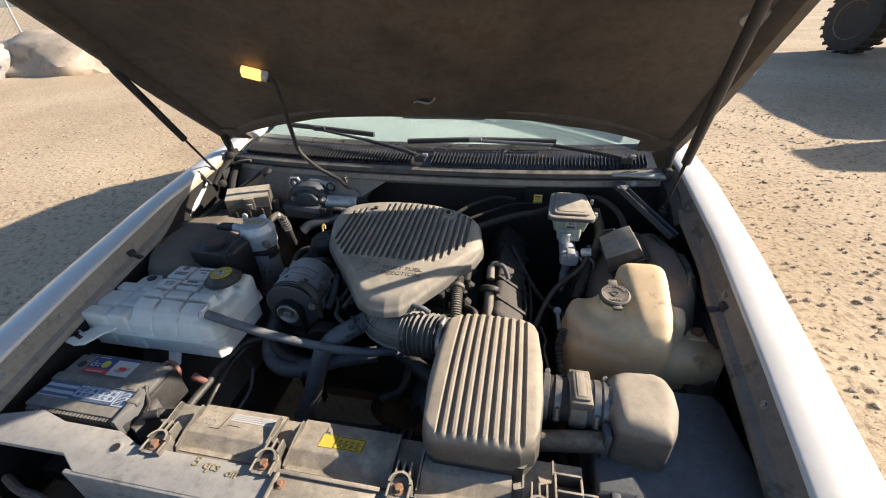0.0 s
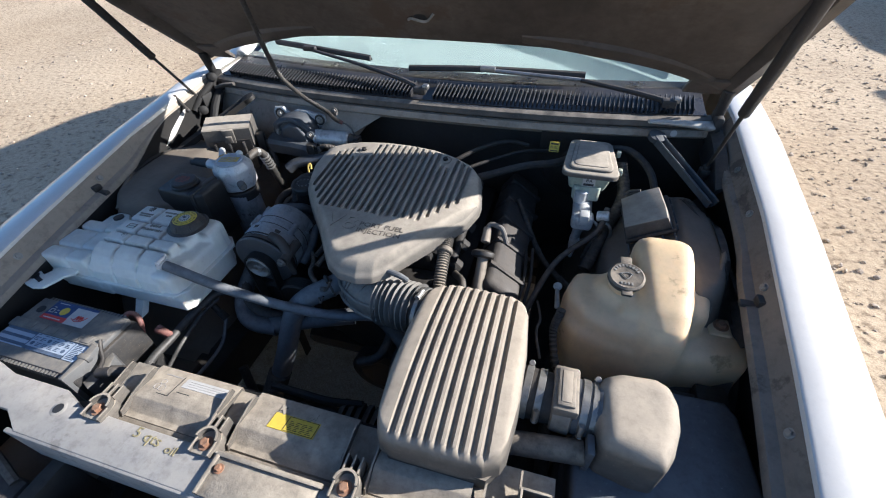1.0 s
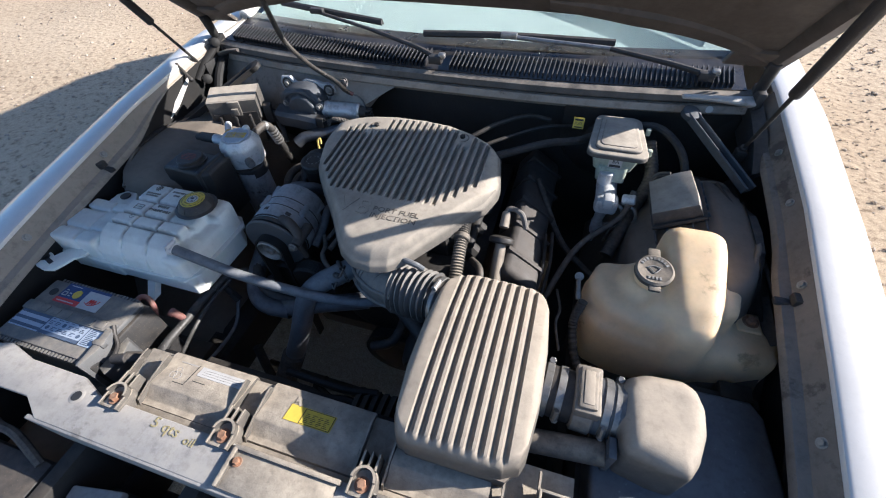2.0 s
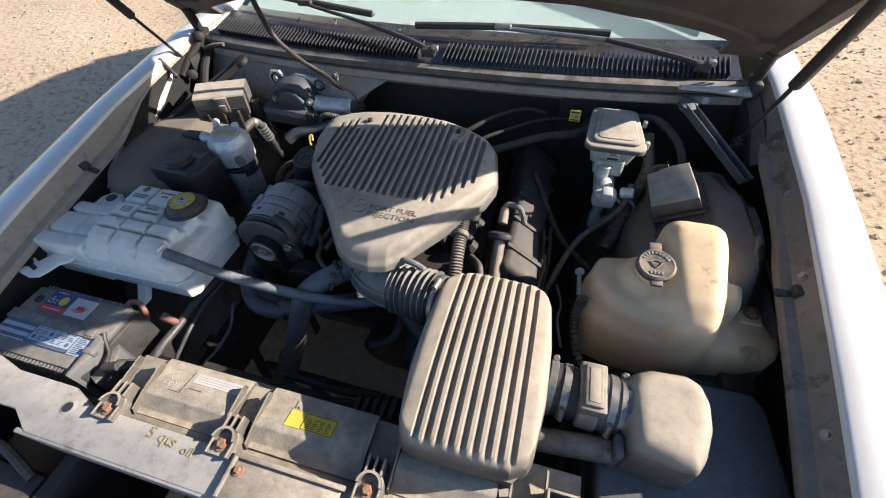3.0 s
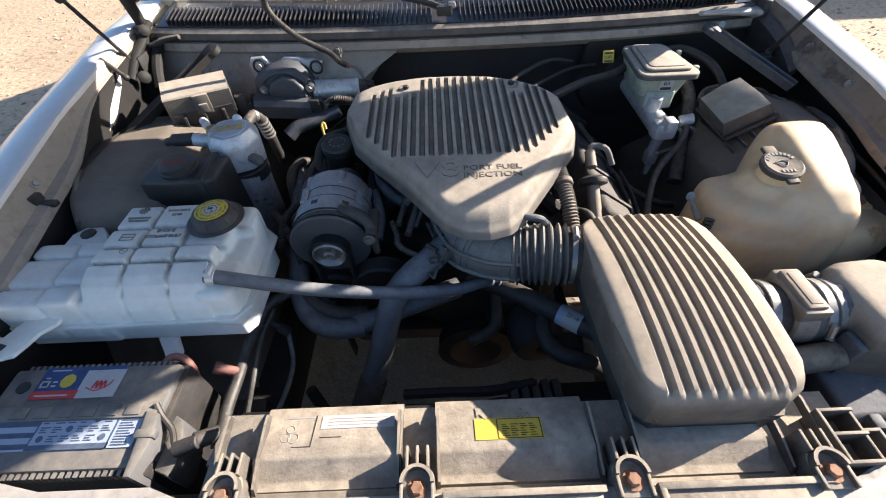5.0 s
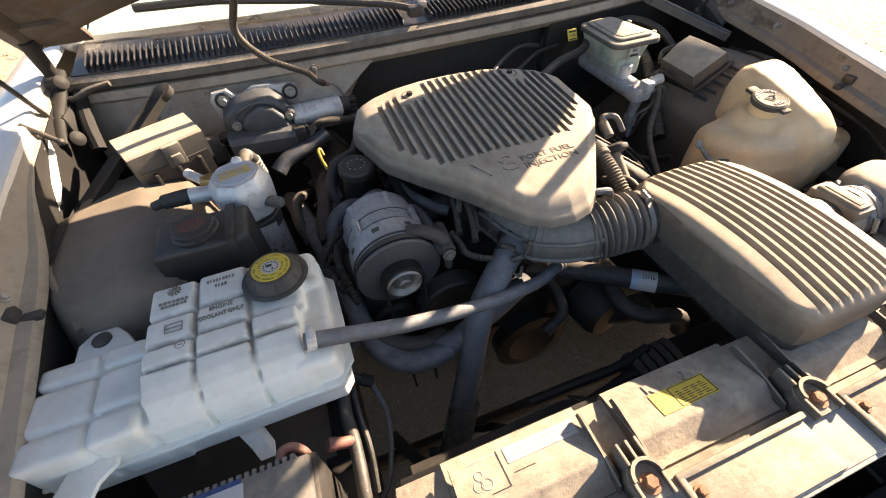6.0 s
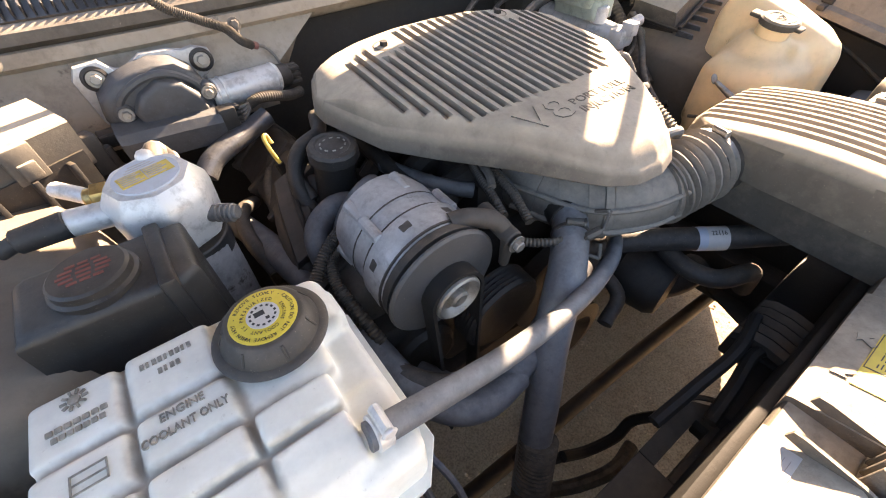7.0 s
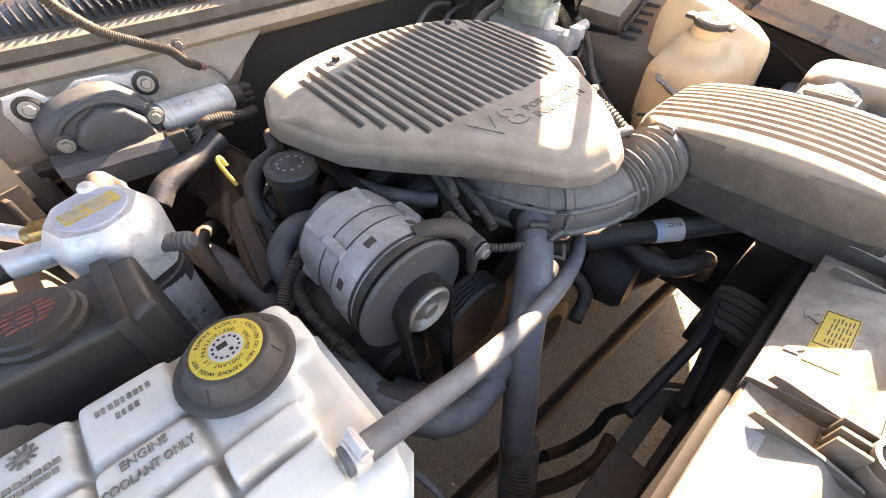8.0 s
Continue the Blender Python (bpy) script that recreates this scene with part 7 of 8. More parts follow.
for x, a in ((-0.006, 42), (0.050, -38)):
    b = bmesh.new()
    arrow = [(-0.003, -0.010), (0.003, -0.010), (0.003, 0.001), (0.008, 0.001), (0.0, 0.011), (-0.008, 0.001), (-0.003, 0.001)]
    prism(b, arrow, 0.0, 0.0010, 0.0, pose(x, 0.419, 0.7036, 0, 0, a))
    on_deck(part("moulded_arrow", b, "shroud", shroud), 0.0062)
# paint-marker writing on the support
b = bmesh.new()
text_mesh(b, "5 qts", 0.024, pose(-0.190, 0.314, 0.7010, 0, 0, -4), 0.0003, 1.2)
text_mesh(b, "oil", 0.019, pose(-0.138, 0.306, 0.7010, 0, 0, -2), 0.0003, 1.2)
part("marker_writing", b, "chalk", support, "hand-written yellow paint marker")

# ---- accumulator, power steering reservoir ----
acc = thing("ac_accumulator", (-0.455, 0.945, 0.55), "silver air conditioning accumulator with a dirty cap and brass fitting", "accumulator")
bm = bmesh.new()
lathe(bm, (-0.455, 0.945, 0.56), (0, -0.04, 1), [(0.035, 0), (0.042, 0.01), (0.043, 0.17), (0.041, 0.18)], 36)
part("can", bm, "alu", acc, "grey metal can")
bm = bmesh.new()
lathe(bm, (-0.455, 0.942, 0.715), (0, -0.04, 1), [(0.0435, 0), (0.045, 0.002), (0.045, 0.026), (0.0435, 0.028)], 36)
part("strap", bm, "black", acc, "black strap band")
bm = bmesh.new()
lathe(bm, (-0.455, 0.944, 0.748), (0, -0.04, 1), [(0.044, 0), (0.049, 0.004), (0.052, 0.050), (0.051, 0.060), (0.040, 0.0755), (0.012, 0.077)], 8)
_b = [e for e in bm.edges if abs((e.verts[0].co - e.verts[1].co).normalized().z) > 0.5]
bmesh.ops.bevel(bm, geom=_b, offset=0.004, segments=2, affect="EDGES", profile=0.5)
hd = part("head", bm, "brightalu", acc, "bright aluminium head with grime")
bm = bmesh.new()
lathe(bm, (-0.455, 0.9405, 0.8225), (0, -0.04, 1), [(0.031, 0), (0.031, 0.0035)], 30)
lb = part("label", bm, "bluelabel", hd, "round bluish white label")
tilt = Matrix.Translation((-0.455, 0.941, 0.8255)) @ pose(0, 0, 0, 2, 0, 12)
bm = bmesh.new()
box(bm, (-0.025, -0.011, -0.001), (0.025, 0.010, 0.0012), 0, tilt)
lband = part("label_band", bm, "dullyellow", lb, "yellow printed band")
bm = bmesh.new()
for k in range(5):
    for j in range(2):
        box(bm, (-0.023 + 0.024 * j, -0.0088 + 0.0038 * k, 0.0010), (-0.003 + 0.024 * j - 0.003 * ((k + j) % 3), -0.0072 + 0.0038 * k, 0.0016), 0, tilt)
box(bm, (-0.001, -0.011, 0.0010), (0.0004, 0.010, 0.0016), 0, tilt)
for k in range(3):
    box(bm, (-0.015 + 0.003 * k, 0.0135 + 0.004 * k, 0.0000), (0.015 - 0.003 * k, 0.0150 + 0.004 * k, 0.0008), 0, tilt)
part("print", bm, "faintprint", lband, "small dark print")["kind"] = "stuff"
bm = bmesh.new()
lathe(bm, (-0.492, 0.968, 0.803), (-1, 0.25, 0.03), [(0.010, 0), (0.014, 0.002), (0.014, 0.016), (0.011, 0.018)], 6)
rod(bm, (-0.508, 0.972, 0.804), (-0.516, 0.974, 0.804), 0.010)
nut = part("fitting_nut", bm, "brass", acc, "brass hex fitting")
bm = bmesh.new()
tube(bm, [(-0.510, 0.972, 0.804), (-0.525, 0.990, 0.806), (-0.540, 1.01, 0.806)], 0.0085, 12, 5)
part("pipe_stub", bm, "brightalu", acc)
bm = bmesh.new()
rod(bm, (-0.490, 0.945, 0.795), (-0.536, 0.945, 0.801), 0.0135)
part("switch_collar", bm, "brightalu", acc)
bm = bmesh.new()
rod(bm, (-0.534, 0.945, 0.801), (-0.578, 0.945, 0.801), 0.0135, 0.012)
rod(bm, (-0.576, 0.945, 0.801), (-0.594, 0.946, 0.796), 0.008)
part("pressure_switch", bm, "black", acc, "black pressure switch plug")
bm = bmesh.new()
rod(bm, (-0.452, 0.972, 0.810), (-0.450, 0.976, 0.824), 0.010, 0.009)
ball(bm, (-0.450, 0.976, 0.825), 0.0095)
part("port", bm, "brightalu", acc)
bm = bmesh.new()
rod(bm, (-0.425, 0.915, 0.775), (-0.396, 0.894, 0.777), 0.0095, 0.008)
for k in range(4):
    rod(bm, (-0.414 + 0.004 * k, 0.907 - 0.003 * k, 0.776), (-0.412 + 0.004 * k, 0.9055 - 0.003 * k, 0.776), 0.0105, seg=12)
part("valve_stub", bm, "sleeve", acc, "ribbed grey valve cap")
bm = bmesh.new()
tube(bm, [(-0.450, 0.982, 0.795), (-0.445, 1.012, 0.803), (-0.441, 1.036, 0.801), (-0.434, 1.050, 0.775), (-0.434, 1.066, 0.714), (-0.44, 1.09, 0.65)], 0.0108, 12, 8)
pl = whole("ac_line", bm, "loom", "rubber air conditioning line with crimped aluminium end", "hose")
bm = bmesh.new()
for k in range(5):
    p = Vector((-0.436, 1.047, 0.783)).lerp(Vector((-0.434, 1.057, 0.745)), k / 4)
    lathe(bm, p, (-0.03, 0.37, -0.93), [(0.0125, 0), (0.0142, 0.001), (0.0142, 0.004), (0.0125, 0.005)], 18)
ball(bm, (-0.442, 1.034, 0.801), 0.0130)
part("crimp", bm, "steel", pl, "crimped metal collar")

ps = thing("steering_reservoir", (-0.515, 0.845, 0.68), "black power steering fluid reservoir with a worn red-printed cap", "fluid tank")
bm = bmesh.new()
prism(bm, [(-0.582, 0.805), (-0.46, 0.800), (-0.445, 0.81), (-0.445, 0.885), (-0.575, 0.89), (-0.585, 0.88)], 0.66, 0.803, 0.010, seg=3, taper=0.97)
part("tank", bm, "oilblack", ps)
bm = bmesh.new()
box(bm, (-0.479, 0.7985, 0.67), (-0.465, 0.8895, 0.8055), 0.003)
part("strap", bm, "oilblack", ps)
bm = bmesh.new()
lathe(bm, (-0.520, 0.840, 0.801), (0, 0, 1), [(0.034, 0), (0.034, 0.006), (0.031, 0.008), (0.0305, 0.014), (0.028, 0.016), (0.010, 0.0165)], 32)
pc2 = part("cap", bm, "oilblack", ps, "black cap with faded red print")
bm = bmesh.new()
for k in range(5):
    w = (0.014, 0.019, 0.021, 0.019, 0.014)[k]
    for j in range(3):
        box(bm, (-0.520 - w + 2 * w * j / 3, 0.8275 + 0.0055 * k, 0.8170), (-0.520 - w + 2 * w * (j + 0.78) / 3, 0.8302 + 0.0055 * k, 0.8180), 0)
part("print", bm, "redink", pc2, "faded red print")

# ---- wiper motor ----
wm = thing("wiper_motor", (-0.42, 1.20, 0.76), "dirty grey wiper motor bolted to the firewall", "motor")
WM = Matrix.Translation((0, 1.20, 0)) @ pose(0, 0, 0, 90, 0, 0)      # x across, y up, z out of the firewall
bm = bmesh.new()
prism(bm, [(-0.486, 0.775), (-0.490, 0.812), (-0.493, 0.838), (-0.484, 0.854), (-0.455, 0.856), (-0.442, 0.842), (-0.432, 0.839), (-0.405, 0.853), (-0.37, 0.851), (-0.352, 0.846), (-0.338, 0.848), (-0.318, 0.840), (-0.315, 0.820), (-0.334, 0.806), (-0.340, 0.775), (-0.36, 0.75), (-0.45, 0.755)], -0.022, -0.012, 0.003, WM, 2, 1.0)
plate = part("mounting_plate", bm, "alu", wm, "bent grey mounting plate with two lugs")
for x, z in ((-0.467, 0.836), (-0.333, 0.828)):
    bm = bmesh.new()
    lathe(bm, WM @ Vector((x, z, -0.014)), (0, -1, 0.12), [(0.0165, 0), (0.0165, 0.004), (0.0125, 0.006), (0.0118, 0.004)], 24)
    rg = part("rubber_ring", bm, "black", plate)
    bm = bmesh.new()
    hexbolt(bm, WM @ Vector((x, z, -0.011)), (0, -1, 0.12), 0.0072, 0.006)
    part("bolt", bm, "steel", rg)
bm = bmesh.new()
prism(bm, [(-0.470, 0.768), (-0.482, 0.795), (-0.476, 0.820), (-0.452, 0.838), (-0.424, 0.846), (-0.398, 0.850), (-0.372, 0.845), (-0.353, 0.829), (-0.343, 0.806), (-0.338, 0.775), (-0.350, 0.748), (-0.40, 0.740), (-0.450, 0.750)], -0.012, 0.034, 0.009, WM, 3, 0.97)
gc = part("gear_case", bm, "motorcase", wm, "grey gear case")
bm = bmesh.new()
prism(bm, [(-0.440, 0.772), (-0.446, 0.800), (-0.430, 0.822), (-0.402, 0.834), (-0.374, 0.826), (-0.358, 0.804), (-0.352, 0.778)], 0.028, 0.050, 0.007, WM, 3, 0.95)
part("cover_plate", bm, "motorcase", gc, "raised round gear cover")
bm = bmesh.new()
loft(bm, [[WM @ Vector(p) for p in ((x, 0.786 + k, 0.034), (x, 0.781 + k, 0.066), (x, 0.770 + k, 0.074), (x, 0.738 + k, 0.068), (x, 0.735 + k, 0.02))] for x, k in ((-0.478, 0.008), (-0.470, 0.006), (-0.40, 0.002), (-0.356, -0.002), (-0.348, -0.003))])
part("terminal_housing", bm, "motorcase", gc, "stepped lower housing", angle=25)
bm = bmesh.new()
tube(bm, [WM @ Vector(p) for p in ((-0.462, 0.802, 0.030), (-0.446, 0.824, 0.034), (-0.415, 0.838, 0.036), (-0.385, 0.836, 0.036), (-0.362, 0.818, 0.034), (-0.350, 0.792, 0.030))], 0.0055, 8, 6)
part("ridge", bm, "motorcase", gc)
for x, z in ((-0.455, 0.800), (-0.348, 0.800)):
    bm = bmesh.new()
    lathe(bm, WM @ Vector((x, z, 0.022)), (0, -1, 0), [(0.014, 0), (0.013, 0.014), (0.011, 0.016)], 18)
    bs = part("screw_boss", bm, "motorcase", gc)
    bm = bmesh.new()
    hexbolt(bm, WM @ Vector((x, z, 0.038)), (0, -1, 0.05), 0.0062, 0.005)
    part("screw", bm, "steel", bs)
bm = bmesh.new()
rod(bm, (-0.478, 1.185, 0.770), (-0.502, 1.182, 0.774), 0.011, 0.009, 12)
box(bm, (-0.500, 1.168, 0.760), (-0.478, 1.182, 0.778), 0.003)
part("pipe_stub", bm, "black", gc)
bm = bmesh.new()
rod(bm, (-0.345, 1.184, 0.785), (-0.236, 1.197, 0.781), 0.0225, seg=28)
for k in range(3):
    p, q2 = Vector((-0.338, 1.1846, 0.785)), Vector((-0.240, 1.1967, 0.781))
    c = p.lerp(q2, (0.02, 0.12, 0.97)[k])
    lathe(bm, c - Vector((0.0015, 0, 0)), (1, 0.12, -0.035), [(0.0225, 0), (0.0238, 0.001), (0.0238, 0.003), (0.0225, 0.004)], 28)
can = part("motor_can", bm, "brightalu", wm, "dull silver motor can")
bm = bmesh.new()
rod(bm, (-0.240, 1.1965, 0.781), (-0.216, 1.1995, 0.780), 0.0185, 0.017, 18)
for k in range(3):
    for j in range(2):
        box(bm, (-0.219, 1.186 + 0.013 * j, 0.766 + 0.010 * k), (-0.200, 1.197 + 0.013 * j, 0.773 + 0.010 * k), 0.002)
part("end_plug", bm, "black", can)
bm = bmesh.new()
box(bm, (-0.350, 0.742, 0.045), (-0.326, 0.782, 0.068), 0.003, WM)
for k in range(5):
    box(bm, (-0.327, 0.744 + 0.008 * k, 0.048), (-0.319, 0.749 + 0.008 * k, 0.064), 0.001, WM)
conn = part("connector", bm, "black", wm, "black plug with locking tabs")
bm = bmesh.new()
for k in range(4):
    tube(bm, [(-0.322, 1.145, 0.752 + 0.007 * k), (-0.312, 1.142, 0.760 + 0.005 * k), (-0.302, 1.143, 0.772 + 0.002 * k)], 0.0022, 6, 5)
part("wires", bm, "sleeve", conn, "pale thin wires")
bm = bmesh.new()
tube(bm, [(-0.304, 1.143, 0.774), (-0.285, 1.146, 0.778), (-0.258, 1.155, 0.770), (-0.232, 1.17, 0.758), (-0.21, 1.18, 0.755)], 0.0085, 12, 14, ribs=30, depth=0.0014)
part("wire_loom", bm, "loom", wm, "black corrugated loom")
bm = bmesh.new()
tube(bm, [(-0.405, 1.095, 0.715), (-0.385, 1.108, 0.728), (-0.352, 1.122, 0.735), (-0.318, 1.137, 0.739), (-0.283, 1.146, 0.748)], 0.0165, 16, 8, r2=0.0150)
whole("taped_hose", bm, "foil", "silver foil-taped pipe below the wiper motor", "pipe")
bm = bmesh.new()
tube(bm, [(-0.22, 1.11, 0.74), (-0.235, 1.06, 0.755), (-0.25, 1.02, 0.76), (-0.29, 1.0, 0.755), (-0.31, 0.98, 0.72), (-0.30, 0.94, 0.66)], 0.011, 12, 8)
whole("breather_tube", bm, "darkrubber", "black rubber breather tube by the oil filler", "hose")
bm = bmesh.new()
tube(bm, [(-0.215, 0.925, 0.66), (-0.245, 0.915, 0.695), (-0.285, 0.915, 0.712), (-0.322, 0.900, 0.700), (-0.330, 0.872, 0.672), (-0.308, 0.850, 0.65), (-0.27, 0.845, 0.64)], 0.0165, 16, 8)
hh = whole("heater_hose", bm, "rubber", "curved heater hose behind the alternator", "hose")
bm = bmesh.new()
box(bm, (-0.312, 0.838, 0.690), (-0.292, 0.866, 0.712), 0.004, pose(0, 0, 0, 0, 0, 0))
part("rusty_tab", bm, "rust", hh, "rust-brown terminal cover")
bm = bmesh.new()
tube(bm, [(-0.405, 1.12, 0.62), (-0.392, 1.06, 0.632), (-0.372, 0.97, 0.635), (-0.352, 0.86, 0.628), (-0.338, 0.77, 0.618), (-0.325, 0.70, 0.60), (-0.30, 0.655, 0.585), (-0.26, 0.635, 0.575), (-0.20, 0.64, 0.57)], 0.020, 16, 8)
whole("ac_hose", bm, "rubber", "thick black air conditioning hose", "hose")
for pts in ([(-0.292, 0.872, 0.715), (-0.318, 0.862, 0.708), (-0.345, 0.845, 0.695), (-0.366, 0.825, 0.675), (-0.378, 0.80, 0.63)], [(-0.300, 0.858, 0.695), (-0.328, 0.85, 0.692), (-0.338, 0.822, 0.68), (-0.335, 0.785, 0.665), (-0.325, 0.75, 0.63)]):
    bm = bmesh.new()
    tube(bm, pts, 0.0082, 10, 20, ribs=38, depth=0.0014)
    whole("wire_loom", bm, "loom", "black corrugated wire loom behind the alternator", "cable", "looms by the alternator")
# coil bracket and pipes on the valve cover
bm = bmesh.new()
loft(bm, [[(x - 0.030, y, z - 0.03), (x - 0.026, y - 0.01, z), (x + 0.012, y - 0.006, z + 0.012), (x + 0.030, y + 0.01, z - 0.004), (x + 0.030, y + 0.015, z - 0.04)] for x, y, z in ((-0.297, 1.060, 0.690), (-0.303, 1.045, 0.702), (-0.318, 0.985, 0.696), (-0.330, 0.925, 0.678), (-0.334, 0.905, 0.668))])
cv = whole("coil_cover", bm, "castbrown", "grimy cast cover beside the oil filler", "engine part")
bm = bmesh.new()
tube(bm, [(-0.300, 1.046, 0.714), (-0.318, 0.985, 0.709), (-0.332, 0.915, 0.688)], 0.0035, 8, 8)
part("seam", bm, "engine", cv)
bm = bmesh.new()
tube(bm, [(-0.225, 0.975, 0.715), (-0.245, 1.010, 0.735), (-0.280, 1.012, 0.738), (-0.303, 0.992, 0.725), (-0.298, 0.965, 0.700)], 0.0095, 12, 8)
whole("breather_tube", bm, "darkrubber", "black rubber tube looping round the oil filler", "hose")
for pts, r, mt in (
    ([(-0.105, 0.850, 0.735), (-0.112, 0.825, 0.730), (-0.118, 0.795, 0.724), (-0.127, 0.760, 0.715)], 0.0062, "loom"),
    ([(-0.095, 0.845, 0.735), (-0.103, 0.818, 0.735), (-0.113, 0.800, 0.730)], 0.0055, "sleeve"),
    ([(-0.088, 0.840, 0.730), (-0.092, 0.800, 0.727), (-0.100, 0.765, 0.722), (-0.109, 0.733, 0.714)], 0.0066, "loom"),
    ([(-0.080, 0.830, 0.726), (-0.084, 0.795, 0.722), (-0.096, 0.755, 0.712)], 0.0045, "rubber"),
    ([(-0.140, 0.770, 0.715), (-0.131, 0.750, 0.702), (-0.128, 0.728, 0.697), (-0.111, 0.708, 0.698), (-0.088, 0.692, 0.700)], 0.0062, "loom"),
):
    bm = bmesh.new()
    tube(bm, pts, r, 10, 22, ribs=(24 if mt == "loom" else 0), depth=0.0013)
    whole("wire_loom", bm, mt, "corrugated wire loom below the engine cover" if mt == "loom" else "grey sleeved cable below the engine cover", "cable", "looms below the cover")
bm = bmesh.new()
tube(bm, [(-0.188, 0.955, 0.715), (-0.172, 0.895, 0.718), (-0.146, 0.850, 0.716), (-0.120, 0.830, 0.71)], 0.011, 12, 8)
whole("hose", bm, "rubber", "rubber hose along the cover's lower edge", "hose")

# ---- relay box on the passenger side ----
rl = thing("relay_box", (-0.59, 1.07, 0.72), "black plastic relay box with a dusty sunlit lid", "relay box")


rm = pose(-0.627, 1.052, 0, 0, 0, 25)


def across(bm, prof, x0, x1):
    """A y, z profile drawn out along x, in the turned box's own directions."""
    return loft(bm, [[rm @ Vector((x, y, z)) for y, z in prof] for x in (x0, x0 + 0.004, x1 - 0.004, x1)])


bm = bmesh.new()
across(bm, [(-0.004, 0.70), (-0.008, 0.800), (0.070, 0.806), (0.070, 0.70)], 0.004, 0.124)
for k in range(3):
    box(bm, (0.02 + 0.04 * k, -0.018, 0.735), (0.026 + 0.04 * k, -0.004, 0.795), 0.001, rm)
part("body", bm, "black", rl)
bm = bmesh.new()
across(bm, [(-0.004, 0.778), (-0.006, 0.783), (-0.004, 0.833), (-0.001, 0.836), (0.068, 0.847), (0.074, 0.843), (0.074, 0.790), (0.004, 0.778)], -0.004, 0.130)
part("lid", bm, "cover", rl, "dusty box-shaped lid, half sunlit")
bm = bmesh.new()
lt = rm @ Matrix.Translation((0.068, -0.004, 0.812)) @ pose(0, 0, 0, 90, 0, 0)
box(bm, (-0.016, -0.020, -0.002), (0.016, 0.022, 0.007), 0.002, lt)
box(bm, (-0.009, -0.016, 0.006), (0.009, 0.004, 0.012), 0.002, lt)
part("latch", bm, "cover", rl)
bm = bmesh.new()
box(bm, (0.132, 0.02, 0.745), (0.155, 0.045, 0.80), 0.004, rm)
box(bm, (0.150, 0.026, 0.74), (0.165, 0.04, 0.775), 0.003, rm)
tube(bm, [rm @ Vector(p) for p in ((0.158, 0.034, 0.745), (0.17, 0.02, 0.72), (0.175, 0.0, 0.69))], 0.008, 10, 6)
part("connector", bm, "black", rl)
for p0, p1 in (((-0.563, 1.205, 0.877), (-0.735, 1.02, 0.765)),):
    bm = bmesh.new()
    sec = []
    a, b = Vector(p0), Vector(p1)
    d = (b - a).normalized()
    u = d.cross(Vector((0, 0, 1))).normalized()
    v = u.cross(d)
    for t in (0, 1):
        c = a.lerp(b, t)
        sec.append([c + u * 0.014 * x + v * 0.008 * y for x, y in ((-1, -1), (1, -1), (1, 1), (0.4, 0.3), (-0.4, 0.3), (-1, 1))])
    loft(bm, sec)
    lathe(bm, a, v, [(0.020, -0.006), (0.020, 0.006), (0.009, 0.008)], 20)
    whole("brace_bar", bm, "engine", "dark steel brace from cowl to fender", "brace", "cowl braces")

# ---- driver's side: master cylinder, relay box, brace ----
mcyl = thing("brake_master_cylinder", (0.46, 1.15, 0.68), "brake master cylinder with a pale reservoir and a dark lid", "brake cylinder")
bm = bmesh.new()


def rounded(x0, x1, y0, y1, r, back=0.0):
    """A rectangle with rounded corners; back: how much the far side narrows."""
    pts = []
    for cx, cy, a0 in ((x1 - r, y0 + r, -90), (x1 - r - back, y1 - r, 0), (x0 + r + back, y1 - r, 90), (x0 + r, y0 + r, 180)):
        pts += [(cx + r * math.cos(radians(a0 + 22.5 * k)), cy + r * math.sin(radians(a0 + 22.5 * k))) for k in range(5)]
    return pts


prism(bm, rounded(0.421, 0.508, 1.098, 1.212, 0.012), 0.776, 0.828, 0.0, taper=1.28)
prism(bm, rounded(0.432, 0.498, 1.085, 1.205, 0.010), 0.752, 0.79, 0.003, taper=1.0)
part("reservoir", bm, "brakefluid", mcyl, "pale green plastic reservoir")
bm = bmesh.new()
prism(bm, rounded(0.397, 0.530, 1.066, 1.244, 0.022, 0.012), 0.825, 0.837, 0.004, seg=3)
prism(bm, rounded(0.413, 0.515, 1.082, 1.230, 0.016, 0.010), 0.835, 0.8435, 0.004, seg=3)
prism(bm, rounded(0.424, 0.504, 1.094, 1.218, 0.012, 0.008), 0.842, 0.8455, 0.002, seg=2)
mlid = part("lid", bm, "cover", mcyl, "dusty moulded lid, half in sun")
for y in (1.10, 1.19):
    bm = bmesh.new()
    box(bm, (0.527, y, 0.822), (0.537, y + 0.012, 0.838), 0.002)
    part("lid_clip", bm, "brakefluid", mlid)
label_bm = bmesh.new()
box(label_bm, (0.450, 1.0795, 0.796), (0.480, 1.0802, 0.820), 0, pose(0, 0, 0, 0, 0, 0))
mk = part("mark", label_bm, "white", mcyl, "small white mark")
label_bm = bmesh.new()
box(label_bm, (0.453, 1.0790, 0.798), (0.477, 1.0796, 0.804), 0)
text_mesh(label_bm, "BA", 0.0125, pose(0.465, 1.0793, 0.812, 90, 0, 0), 0.0003)
part("print", label_bm, "ink", mk)
bm = bmesh.new()
rod(bm, (0.465, 1.02, 0.725), (0.465, 1.27, 0.735), 0.024, seg=20)
box(bm, (0.440, 1.012, 0.708), (0.492, 1.05, 0.748), 0.010)
box(bm, (0.455, 1.000, 0.735), (0.478, 1.03, 0.762), 0.004)
rod(bm, (0.498, 1.035, 0.745), (0.525, 1.03, 0.752), 0.012)
rod(bm, (0.455, 1.09, 0.745), (0.455, 1.09, 0.78), 0.018)
